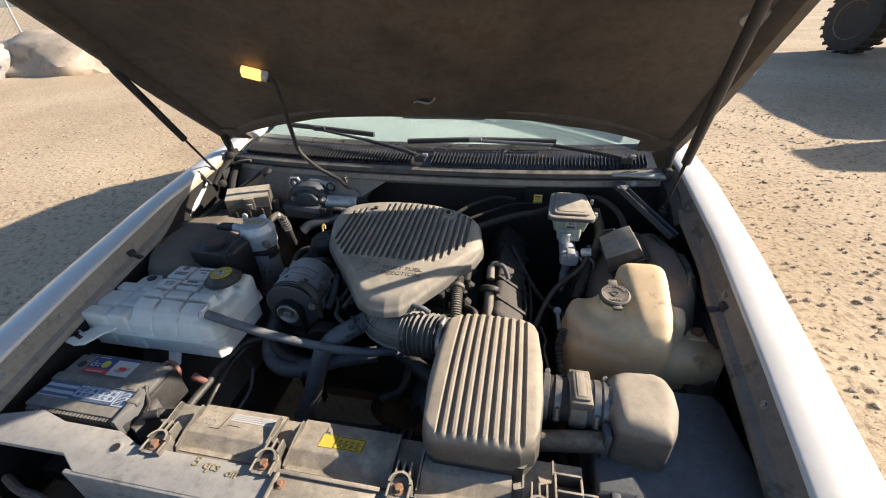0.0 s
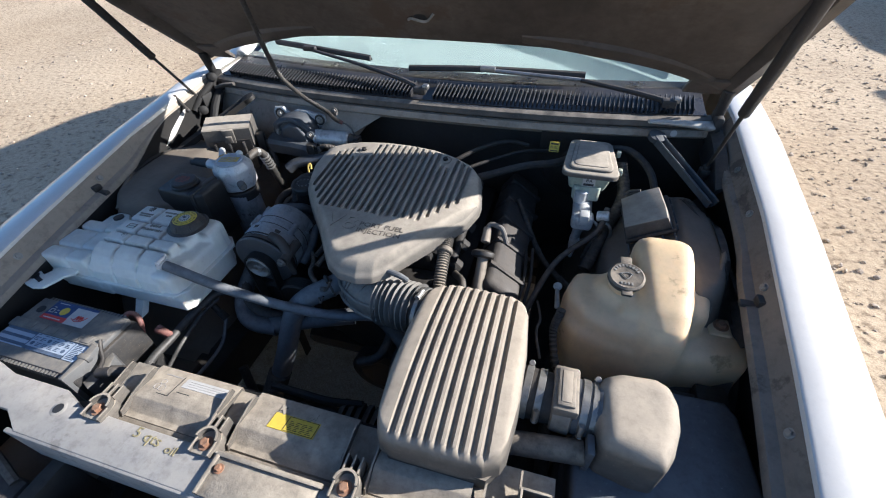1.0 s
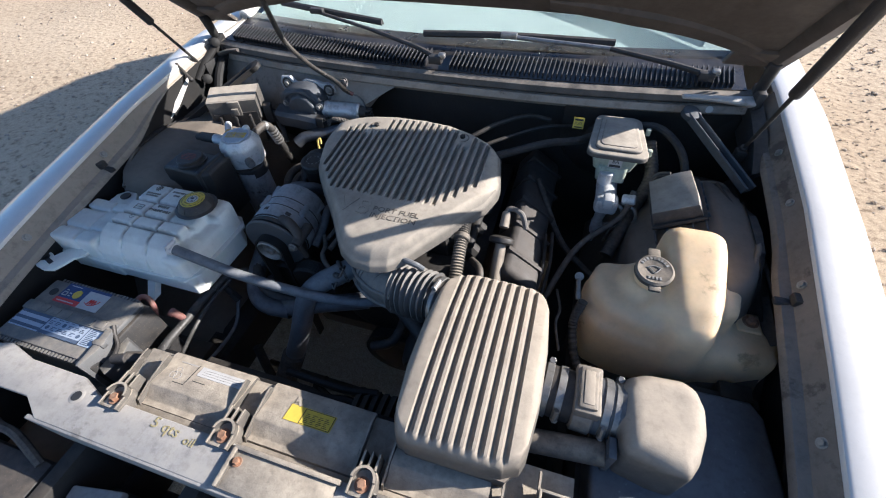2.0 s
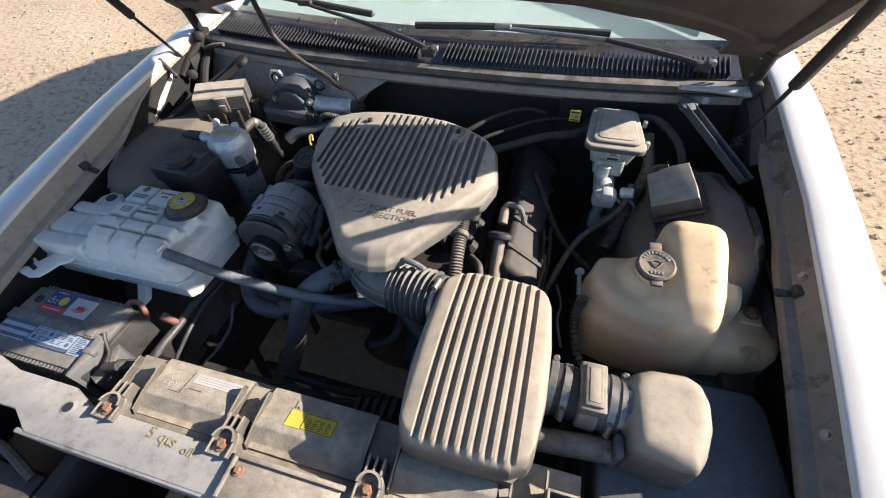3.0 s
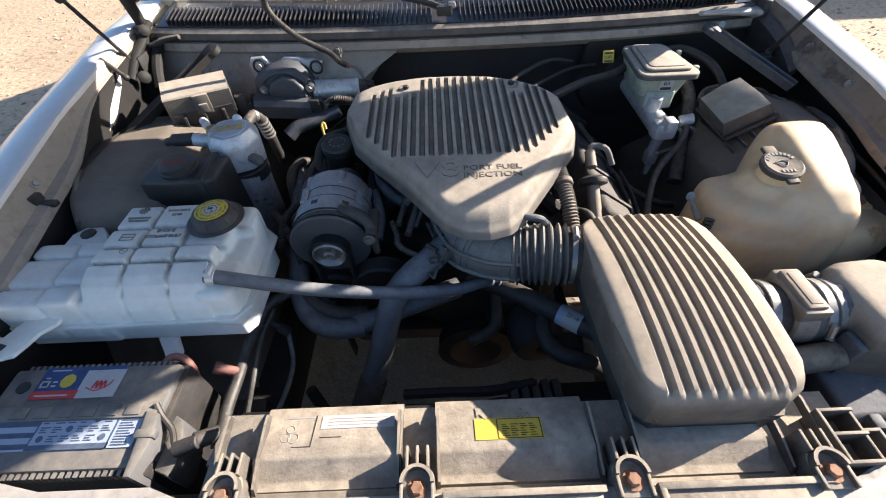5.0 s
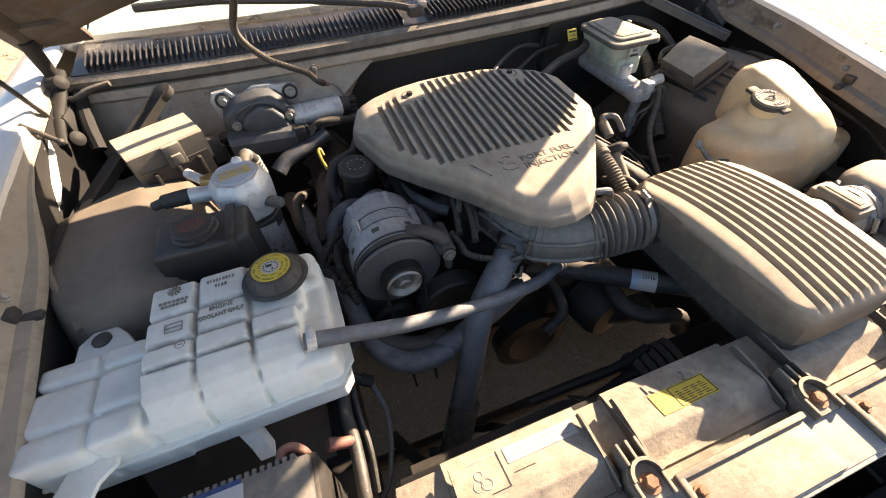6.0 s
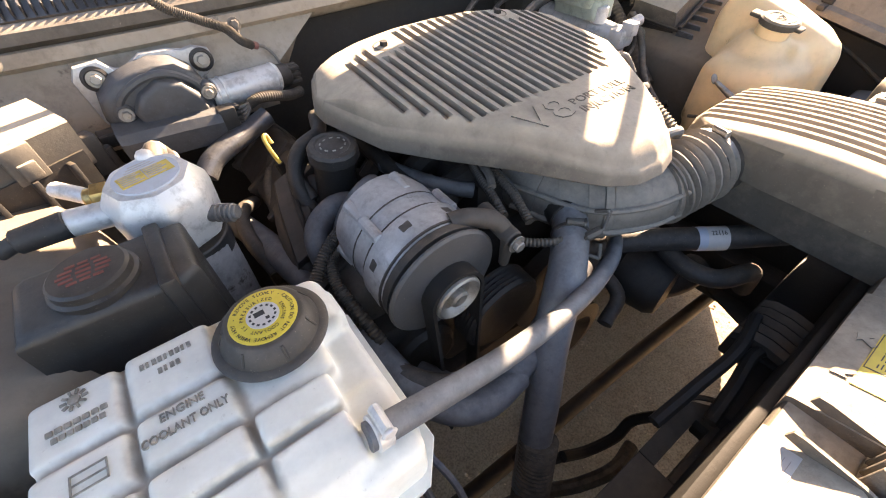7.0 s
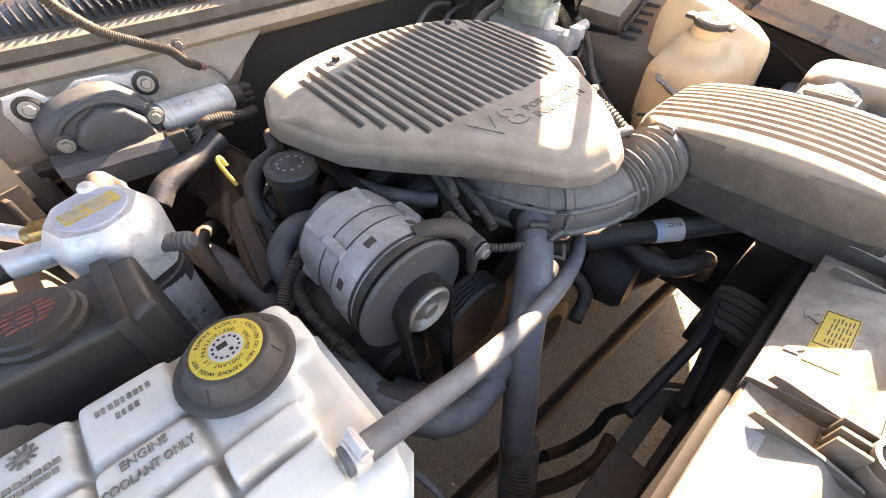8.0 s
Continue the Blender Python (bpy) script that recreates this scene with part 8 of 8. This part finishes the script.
rod(bm, (0.475, 1.17, 0.745), (0.475, 1.17, 0.78), 0.018)
part("cylinder", bm, "brightalu", mcyl, "cast aluminium cylinder body")
bm = bmesh.new()
rod(bm, (0.462, 1.028, 0.712), (0.458, 1.030, 0.672), 0.013, 0.011, 12)
box(bm, (0.447, 1.018, 0.640), (0.472, 1.042, 0.675), 0.004)
rod(bm, (0.459, 1.022, 0.640), (0.456, 1.018, 0.615), 0.007, 0.005, 10)
part("pressure_switch", bm, "alu", mcyl, "grimy pressure switch and plug")
for x in (0.47, 0.50):
    bm = bmesh.new()
    tube(bm, [(x, 1.035, 0.735), (x + 0.03, 1.02, 0.73), (x + 0.035, 1.02, 0.69), (x + 0.0, 1.03, 0.66), (x - 0.01, 1.04, 0.60)], 0.004, 8, 6)
    part("brake_line", bm, "steel", mcyl, "bent steel brake line")
bm = bmesh.new()
lathe(bm, (0.46, 1.275, 0.745), (0, -1, -0.02), [(0.125, -0.10), (0.132, -0.05), (0.132, -0.03), (0.12, -0.01), (0.06, 0.015), (0.03, 0.02)], 44)
whole("brake_booster", bm, "black", "black round brake booster on the firewall", "brake booster")
bm = bmesh.new()
tagm = Matrix.Translation((0.370, 1.205, 0.826)) @ pose(0, 0, 0, 62, 0, 0)
box(bm, (-0.013, -0.013, -0.0015), (0.013, 0.014, 0.0015), 0.001, tagm)
tag = whole("fuel_tag", bm, "yellow", "small yellow plastic tag marked fuel", "tag")
bm = bmesh.new()
text_mesh(bm, "FUEL", 0.0092, tagm @ pose(0, -0.001, 0.0017), 0.0002)
box(bm, (-0.010, 0.006, 0.0014), (0.010, 0.010, 0.0019), 0, tagm)
box(bm, (-0.010, -0.011, 0.0014), (0.010, -0.008, 0.0019), 0, tagm)
part("print", bm, "ink", tag)

rr = thing("relay_box", (0.59, 1.0, 0.7), "black plastic relay box with clips beside the washer tank", "relay box")
tu = Vector((0.87, 0.03, 0.49)).normalized()
tv = Vector((-0.06, 0.99, 0.10))
tv = (tv - tu * tv.dot(tu)).normalized()
tm = Matrix.Translation((0.584, 1.022, 0.797)) @ Matrix((tu, tv, tu.cross(tv))).transposed().to_4x4()
bm = bmesh.new()
prism(bm, [(-0.046, -0.056), (0.048, -0.060), (0.050, -0.020), (0.046, 0.054), (0.010, 0.058), (-0.044, 0.050)], -0.036, 0.0, 0.003, tm, 2, 0.94)
part("lid", bm, "cover", rr, "grey dusty lid")
bm = bmesh.new()
box(bm, (-0.044, -0.052, -0.085), (0.044, 0.050, -0.034), 0.004, tm)
box(bm, (-0.050, -0.066, -0.042), (0.056, 0.056, -0.034), 0.002, tm)
rbody = part("body", bm, "black", rr)
bm = bmesh.new()
rod(bm, tm @ Vector((-0.048, -0.068, -0.030)), tm @ Vector((0.054, -0.068, -0.030)), 0.0045, seg=8)
part("hinge_bar", bm, "black", rbody)
for k in range(5):
    bm = bmesh.new()
    box(bm, (-0.048 + 0.024 * k, -0.100, -0.062), (-0.0445 + 0.024 * k, -0.062, -0.036), 0.001, tm)
    part("rib", bm, "airbox", rbody)
    bm = bmesh.new()
    box(bm, (0.044, -0.050 + 0.023 * k, -0.080), (0.060, -0.0465 + 0.023 * k, -0.036), 0.001, tm)
    part("rib", bm, "airbox", rbody)
bm = bmesh.new()
box(bm, (-0.050, -0.101, -0.066), (0.056, -0.062, -0.060), 0.001, tm)
part("rib_floor", bm, "black", rbody)
bm = bmesh.new()
for dz in (0.0, 0.010):
    tube(bm, [tm @ Vector((-0.04, 0.056, -0.02 + dz)), tm @ Vector((-0.02, 0.068, -0.014 + dz)), tm @ Vector((0.005, 0.060, -0.014 + dz))], 0.004, 8, 5)
part("wires", bm, "loom", rr)
bm = bmesh.new()
a, b = Vector((0.615, 1.236, 0.868)), Vector((0.738, 1.062, 0.802))
d = (b - a).normalized()
u = d.cross(Vector((0, 0, 1))).normalized()
v = u.cross(d)
loft(bm, [[c + u * 0.0135 * x + v * 0.009 * y for x, y in ((-1, -1), (1, -1), (1, 0.8), (0.8, 1), (0.55, 0.8), (0.35, -0.4), (-0.35, -0.4), (-0.55, 0.8), (-0.8, 1), (-1, 0.8))] for c in (a, b)])
lathe(bm, a, v, [(0.021, -0.006), (0.021, 0.006), (0.009, 0.009)], 20)
whole("brace_bar", bm, "motorcase", "dark grey steel brace from cowl to fender", "brace", "cowl braces")
bm = bmesh.new()
tube(bm, [(0.50, 1.24, 0.82), (0.56, 1.22, 0.83), (0.61, 1.16, 0.81), (0.63, 1.10, 0.76), (0.63, 1.06, 0.70)], 0.009, 10, 8)
whole("vacuum_hose", bm, "darkrubber", "black hose arching over the wheelhouse", "hose")
bm = bmesh.new()
tube(bm, [(0.69, 1.10, 0.78), (0.735, 0.96, 0.775), (0.757, 0.86, 0.758), (0.774, 0.775, 0.735), (0.798, 0.70, 0.705), (0.785, 0.60, 0.66), (0.765, 0.45, 0.60)], 0.0045, 8, 8)
whole("hood_cable", bm, "darkrubber", "thin black hood release cable along the fender", "cable")
bm = bmesh.new()
box(bm, (0.675, 0.842, 0.742), (0.712, 0.872, 0.765), 0.004)
rod(bm, (0.66, 0.857, 0.753), (0.68, 0.857, 0.753), 0.007)
whole("cable_clip", bm, "rubber", "grey cable clip on the wheelhouse", "clip")
bm = bmesh.new()
box(bm, (0.62, 0.650, 0.620), (0.765, 0.668, 0.633), 0.002)
box(bm, (0.70, 0.655, 0.610), (0.755, 0.690, 0.640), 0.004)
whole("tank_bracket", bm, "apron", "dark mounting bracket between air box and washer tank", "bracket")

# sunlit hinge bracket at the passenger-side fender
bm = bmesh.new()
lft = [(-0.762, 0.997, 0.789), (-0.759, 1.063, 0.823), (-0.763, 1.120, 0.862), (-0.766, 1.150, 0.874), (-0.767, 1.195, 0.888)]
rgt = [(-0.754, 1.004, 0.782), (-0.748, 1.062, 0.806), (-0.750, 1.125, 0.842), (-0.756, 1.150, 0.862), (-0.760, 1.200, 0.882)]
loft(bm, [[a, b, (b[0] - 0.003, b[1], b[2] - 0.004), (a[0] - 0.003, a[1], a[2] - 0.004)] for a, b in zip(lft, rgt)])
hb = whole("hinge_bracket", bm, "bare", "pale bare-metal hinge bracket on the fender", "bracket")
bm = bmesh.new()
rod(bm, (-0.775, 1.140, 0.893), (-0.735, 1.128, 0.858), 0.0045)
ball(bm, (-0.733, 1.127, 0.856), 0.007)
part("stud", bm, "black", hb)
bm = bmesh.new()
lathe(bm, (-0.758, 1.112, 0.8585), (0.75, -0.35, 0.55), [(0.005, 0), (0.005, 0.0015)], 12)
part("hole", bm, "ink", hb)

# ---- wipers ----
for name, arm, blade in (
    ("a", [(-0.016, 1.262, 0.927), (-0.08, 1.285, 0.942), (-0.23, 1.335, 0.958), (-0.43, 1.395, 0.972)], [(-0.60, 1.465, 0.968), (-0.43, 1.412, 0.972), (-0.215, 1.375, 0.965)]),
    ("b", [(0.638, 1.318, 0.925), (0.56, 1.335, 0.936), (0.41, 1.365, 0.949), (0.15, 1.375, 0.954)], [(-0.09, 1.372, 0.946), (0.15, 1.380, 0.955), (0.42, 1.398, 0.952)]),
):
    w = thing("wiper", arm[0], "black windshield wiper with a shiny arm", "wiper", "windshield wipers")
    bm = bmesh.new()
    tube(bm, arm[:3], 0.008, 8, 6, r2=0.006)
    if name == "a":
        tube(bm, arm[2:], 0.005, 8, 4)
    box(bm, (arm[0][0] - 0.022, arm[0][1] - 0.014, arm[0][2] - 0.012), (arm[0][0] + 0.014, arm[0][1] + 0.012, arm[0][2] + 0.010), 0.005)
    am = part("arm", bm, "black", w)
    if name == "b":
        bm = bmesh.new()
        tube(bm, arm[2:], 0.0058, 8, 4)
        part("arm_tip", bm, "steel", am, "bare shiny steel arm tip")
    bm = bmesh.new()
    p = Vector(arm[0])
    box(bm, (p.x + 0.004, p.y - 0.010, p.z + 0.002), (p.x + 0.022, p.y + 0.008, p.z + 0.016), 0.004)
    part("pivot_cap", bm, "steel", w, "shiny pivot cap")
    bm = bmesh.new()
    tube(bm, blade, 0.0055, 6, 8, flat=1.6)
    tube(bm, [Vector(q) + Vector((0, 0.01, -0.006)) for q in blade], 0.003, 6, 8)
    part("blade", bm, "darkrubber", w)
    bm = bmesh.new()
    q = Vector(arm[3])
    box(bm, (q.x - 0.022, q.y - 0.010, q.z - 0.004), (q.x + 0.022, q.y + 0.006, q.z + 0.012), 0.004)
    part("blade_clip", bm, "steel" if name == "b" else "black", w)

# ---- hood lamp and its cable ----
lamp = thing("hood_lamp", on_hood(-0.385, 0.41), "small lit under-hood lamp with an amber lens", "lamp")
q = Matrix(((1, 0, 0), (0, HD.y, HN.y), (0, HD.z, HN.z))).to_4x4()
lm = Matrix.Translation(on_hood(-0.388, 0.412, 0.010)) @ q @ pose(0, 0, 0, 0, 0, -28)
bm = bmesh.new()
box(bm, (-0.030, -0.015, -0.016), (0.018, 0.015, 0.004), 0.004, lm)
part("lens", bm, "lamp", lamp, "glowing amber lens")
bm = bmesh.new()
box(bm, (0.017, -0.013, -0.015), (0.036, 0.013, 0.006), 0.004, lm)
part("socket", bm, "brightalu", lamp)
bm = bmesh.new()
tube(bm, [lm @ Vector((0.034, 0, -0.010)), lm @ Vector((0.055, -0.012, -0.02)), Vector((-0.365, 1.10, 1.05)), Vector((-0.390, 1.16, 0.97)), Vector((-0.358, 1.185, 0.912)), Vector((-0.318, 1.190, 0.884)), Vector((-0.288, 1.192, 0.866)), Vector((-0.272, 1.196, 0.845)), Vector((-0.258, 1.200, 0.834))], 0.0068, 10, 30, ribs=150, depth=0.001)
lc = part("cable", bm, "loom", lamp, "corrugated black cable")
bm = bmesh.new()
rod(bm, (-0.262, 1.199, 0.837), (-0.250, 1.201, 0.831), 0.0055)
part("taped_end", bm, "redrubber", lc)
bm = bmesh.new()
box(bm, (-0.285, 1.205, 0.848), (-0.268, 1.216, 0.868), 0.003)
hexbolt(bm, (-0.272, 1.205, 0.866), (0, -1, 0.2), 0.006, 0.005)
part("clip", bm, "sleeve", lc, "grey cable clip screwed to the firewall")
bm = bmesh.new()
tube(bm, [(-0.252, 1.201, 0.832), (-0.240, 1.205, 0.826), (-0.228, 1.208, 0.810), (-0.222, 1.205, 0.790)], 0.0025, 6, 6)
part("wires", bm, "sleeve", lc)

# ---- below: sway bar, lower radiator frame, wires ----
bm = bmesh.new()
tube(bm, [(-0.42, 0.645, 0.17), (-0.10, 0.632, 0.19), (0.20, 0.626, 0.195), (0.52, 0.612, 0.19)], 0.016, 12, 8)
whole("sway_bar", bm, "engine", "dark steel sway bar under the engine", "suspension")
bm = bmesh.new()
for x0, x1 in ((-0.33, 0.33),):
    box(bm, (x0, 0.405, 0.33), (x1, 0.425, 0.365), 0.004)
    box(bm, (x0, 0.405, 0.52), (x1, 0.435, 0.545), 0.004)
    for x in (-0.32, -0.10, 0.12, 0.31):
        box(bm, (x - 0.014, 0.405, 0.33), (x + 0.014, 0.425, 0.62), 0.004)
part("lower_frame", bm, "black", shroud, "dark plastic shroud frame with slots")
bm = bmesh.new()
prism(bm, [(-0.36, 0.445), (-0.182, 0.445), (-0.182, 0.494), (-0.36, 0.494)], 0.585, 0.600, 0.003)
prism(bm, [(-0.182, 0.474), (-0.098, 0.474), (-0.098, 0.457), (-0.182, 0.457), (-0.182, 0.445), (-0.060, 0.445), (-0.066, 0.470), (-0.080, 0.489), (-0.098, 0.494), (-0.182, 0.494)], 0.585, 0.600, 0.0)
box(bm, (-0.36, 0.488, 0.50), (-0.10, 0.494, 0.59), 0.002)
lip = part("fan_shroud_lip", bm, "apron", shroud, "grimy slotted lip of the fan shroud")
for k in range(3):
    bm = bmesh.new()
    o = 0.006 * k
    tube(bm, [(-0.088 + o, 0.496, 0.600 - o), (-0.072 + o, 0.488, 0.600 - o), (-0.058 + o, 0.470, 0.600 - o), (-0.050 + o, 0.445, 0.600 - o)], 0.0026, 6, 6)
    part("step", bm, "apron", lip)
for ob in (lip, *lip.children):
    ob.data.transform(Matrix.Translation((0.036, -0.002, -0.050)))
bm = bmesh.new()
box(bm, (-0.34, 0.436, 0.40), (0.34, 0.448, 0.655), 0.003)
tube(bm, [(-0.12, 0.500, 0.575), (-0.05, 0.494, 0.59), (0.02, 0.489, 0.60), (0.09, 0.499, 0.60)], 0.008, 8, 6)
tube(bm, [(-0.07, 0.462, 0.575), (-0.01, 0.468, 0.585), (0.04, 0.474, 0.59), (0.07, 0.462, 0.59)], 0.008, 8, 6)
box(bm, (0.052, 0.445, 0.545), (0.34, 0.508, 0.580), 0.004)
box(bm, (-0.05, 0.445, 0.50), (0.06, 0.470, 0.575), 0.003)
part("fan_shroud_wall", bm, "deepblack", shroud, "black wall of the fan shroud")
bm = bmesh.new()
tube(bm, [(-0.15, 0.56, 0.36), (-0.10, 0.545, 0.33), (-0.05, 0.53, 0.34), (-0.015, 0.528, 0.36), (0.01, 0.50, 0.40)], 0.009, 10, 8)
tube(bm, [(-0.15, 0.56, 0.36), (-0.17, 0.58, 0.32), (-0.18, 0.62, 0.26)], 0.008, 10, 6)
whole("hanging_hose", bm, "deepblack", "thin black hose hanging behind the fan shroud", "hose")
for k in range(5):
    bm = bmesh.new()
    x = 0.050 + 0.017 * k
    loft(bm, [[(x, y, z), (x + 0.011, y, z + 0.004), (x + 0.011, y, z - 0.012), (x, y, z - 0.012)] for y, z in ((0.446, 0.600), (0.470, 0.604), (0.494, 0.602), (0.506, 0.594))])
    part("fin_plate", bm, "apron", shroud)
bm = bmesh.new()
tube(bm, [(-0.28, 0.58, 0.30), (-0.20, 0.55, 0.31), (-0.15, 0.52, 0.33), (-0.10, 0.50, 0.36), (-0.05, 0.505, 0.36)], 0.011, 10, 8)
whole("lower_wire_loom", bm, "loom", "black wire loom hanging below the engine", "cable")
for pts, r in (([(0.155, 0.69, 0.575), (0.138, 0.640, 0.57), (0.132, 0.600, 0.57), (0.150, 0.566, 0.57), (0.195, 0.548, 0.568), (0.225, 0.545, 0.545), (0.240, 0.545, 0.50)], 0.015), ([(0.06, 0.74, 0.54), (0.05, 0.66, 0.52), (0.0, 0.64, 0.50)], 0.012), ([(-0.34, 0.60, 0.40), (-0.31, 0.57, 0.33), (-0.27, 0.54, 0.28)], 0.012)):
    bm = bmesh.new()
    tube(bm, pts, r, 12, 8)
    whole("hose", bm, "darkrubber", "black hose low in front of the engine", "hose")
# dark panel added to screen off sunlit ground beside the engine
bm = bmesh.new()
prism(bm, [(0.31, 0.42), (0.62, 0.42), (0.62, 0.74), (0.47, 0.76), (0.41, 0.66), (0.36, 0.60), (0.33, 0.52)], 0.34, 0.345, 0)
box(bm, (0.44, 0.36, 0.30), (0.46, 0.80, 0.52), 0.004)
part("splash_shield", bm, "apron", car, "added dark panel screening the sunlit ground")
bm = bmesh.new()
box(bm, (-0.42, 0.95, 0.20), (0.42, 1.05, 0.28), 0.02)
box(bm, (-0.30, 0.80, 0.24), (0.30, 0.96, 0.30), 0.03)
part("crossmember", bm, "engine", car, "dark suspension crossmember")

# ---- beyond the car: loader, concrete lump, fence ----
loader = thing("wheel_loader", (8.4, 9.5, 0), "parked wheel loader with big lugged tyres", "machine")


def loader_wheel(c, ax):
    bm = bmesh.new()
    W = 0.45
    lathe(bm, Vector(c) - Vector(ax) * W / 2, ax, [(0.36, 0.03), (0.48, 0.0), (0.585, 0.03), (0.61, 0.10), (0.61, W - 0.10), (0.585, W - 0.03), (0.48, W), (0.36, W - 0.03)], 48)
    w = part("tyre", bm, "tyre", loader, "dusty lugged tyre")
    bm = bmesh.new()
    u = Vector((0, 0, 1))
    s = Vector(ax).normalized()
    t = s.cross(u)
    for k in range(22):
        a = 2 * math.pi * k / 22
        for sd in (-1, 1):
            aa = a + (0.14 if sd > 0 else 0)
            rad = math.cos(aa) * t + math.sin(aa) * u
            tan = -math.sin(aa) * t + math.cos(aa) * u
            m = Matrix((rad, tan + s * sd * 0.45, s)).transposed().to_4x4()
            o = bmesh.new()
            box(o, (0.60, -0.036, 0.0), (0.645, 0.036, 0.21), 0.01, seg=1)
            merged(bm, o, Matrix.Translation(c) @ m @ Matrix.Diagonal((1, 1, sd, 1)))
    bmesh.ops.recalc_face_normals(bm, faces=bm.faces[:])
    part("lugs", bm, "tyre", w)
    bm = bmesh.new()
    for sd in (-1, 1):
        lathe(bm, Vector(c) + s * sd * (W / 2 - 0.10), s * sd, [(0.04, 0.0), (0.11, 0.0), (0.13, 0.02), (0.29, -0.02), (0.34, 0.05), (0.365, 0.08), (0.365, 0.0)], 36)
    part("rim", bm, "rim", w, "ochre painted rim")


for c in ((7.05, 11.25, 0.635), (8.9, 11.9, 0.635), (7.9, 8.2, 0.635), (9.7, 8.8, 0.635)):
    loader_wheel(c, Vector((0.95, 0.31, 0)))
# unseen body, cab, arm and boom, sized to cast the shadow on the ground
bm = bmesh.new()
box(bm, (6.7, 5.95, 0.55), (8.6, 9.6, 1.68), 0.1)
box(bm, (8.1, 9.4, 0.55), (9.4, 11.6, 1.9), 0.1)
part("chassis", bm, "machine", loader)
bm = bmesh.new()
box(bm, (7.3, 8.4, 1.66), (8.5, 9.8, 2.0), 0.08)
part("cab", bm, "machine", loader)
for y0, y1 in ((5.1, 5.65),):
    bm = bmesh.new()
    box(bm, (6.3, y0, 1.0), (8.6, y1, 1.72), 0.05)
    part("arm", bm, "machine", loader)
bm = bmesh.new()
box(bm, (7.6, 5.0, 0.6), (8.6, 6.4, 1.6), 0.05)
part("boom", bm, "machine", loader)

bm = bmesh.new()
o = bmesh.new()
bmesh.ops.create_icosphere(o, subdivisions=4, radius=1)
for v in o.verts:
    n_ = noise.noise(v.co * 1.6) * 0.25 + noise.noise(v.co * 4) * 0.08
    v.co *= 1 + n_
    v.co.z = max(v.co.z, -0.3)
o.transform(Matrix.Translation((-11.3, 9.4, 0.1)) @ Matrix.Diagonal((2.0, 1.3, 0.75, 1)))
merged(bm, o)
whole("concrete_lump", bm, "concrete", "sunlit lump of broken concrete and dirt", "rubble")
bm = bmesh.new()
o = bmesh.new()
bmesh.ops.create_icosphere(o, subdivisions=3, radius=1)
for v in o.verts:
    v.co *= 1 + noise.noise(v.co * 2.1 + Vector((3, 1, 0))) * 0.3
o.transform(Matrix.Translation((-12.2, 8.2, 0.25)) @ Matrix.Diagonal((0.7, 0.6, 0.55, 1)))
merged(bm, o)
whole("concrete_lump", bm, "support", "grey broken concrete block", "rubble")
fence = thing("chain_link_fence", (-17, 15, 0), "tall chain-link fence at the back of the yard", "fence")
fa, fb = Vector((-26, 8, 0)), Vector((-6, 24, 0))
for k in range(9):
    p = fa.lerp(fb, k / 8)
    bm = bmesh.new()
    rod(bm, p, p + Vector((0, 0, 2.2)), 0.035, seg=10)
    part("post", bm, "galv", fence)
bm = bmesh.new()
L = (fb - fa).length
d = (fb - fa).normalized()
nn = int(L / 0.16)
verts, faces = [], []
for k in range(-14, nn):
    for sg in (1, -1):
        x0 = k * 0.16
        x1 = x0 + 2.2
        z0, z1 = (0, 2.2) if sg > 0 else (2.2, 0)
        if x0 < 0:
            z0 += (z1 - z0) * (-x0) / 2.2
            x0 = 0
        if x1 > L:
            z1 = z0 + (z1 - z0) * (L - x0) / (x1 - x0)
            x1 = L
        a, b = fa + d * x0 + Vector((0, 0, z0)), fa + d * x1 + Vector((0, 0, z1))
        i = len(verts)
        e = Vector((0, 0, 0.006))
        g = Vector((-d.y, d.x, 0)) * 0.006
        verts += [a - e, a + e, a + g, b - e, b + e, b + g]
        faces += [(i, i + 1, i + 4, i + 3), (i + 1, i + 2, i + 5, i + 4), (i + 2, i, i + 3, i + 5)]
bm.free()
me = bpy.data.meshes.new("mesh_wire")
me.from_pydata(verts, [], faces)
me.materials.append(M["galv"])
ob = part("mesh_wire", None, None, fence, data=me)
ob["kind"] = "stuff"
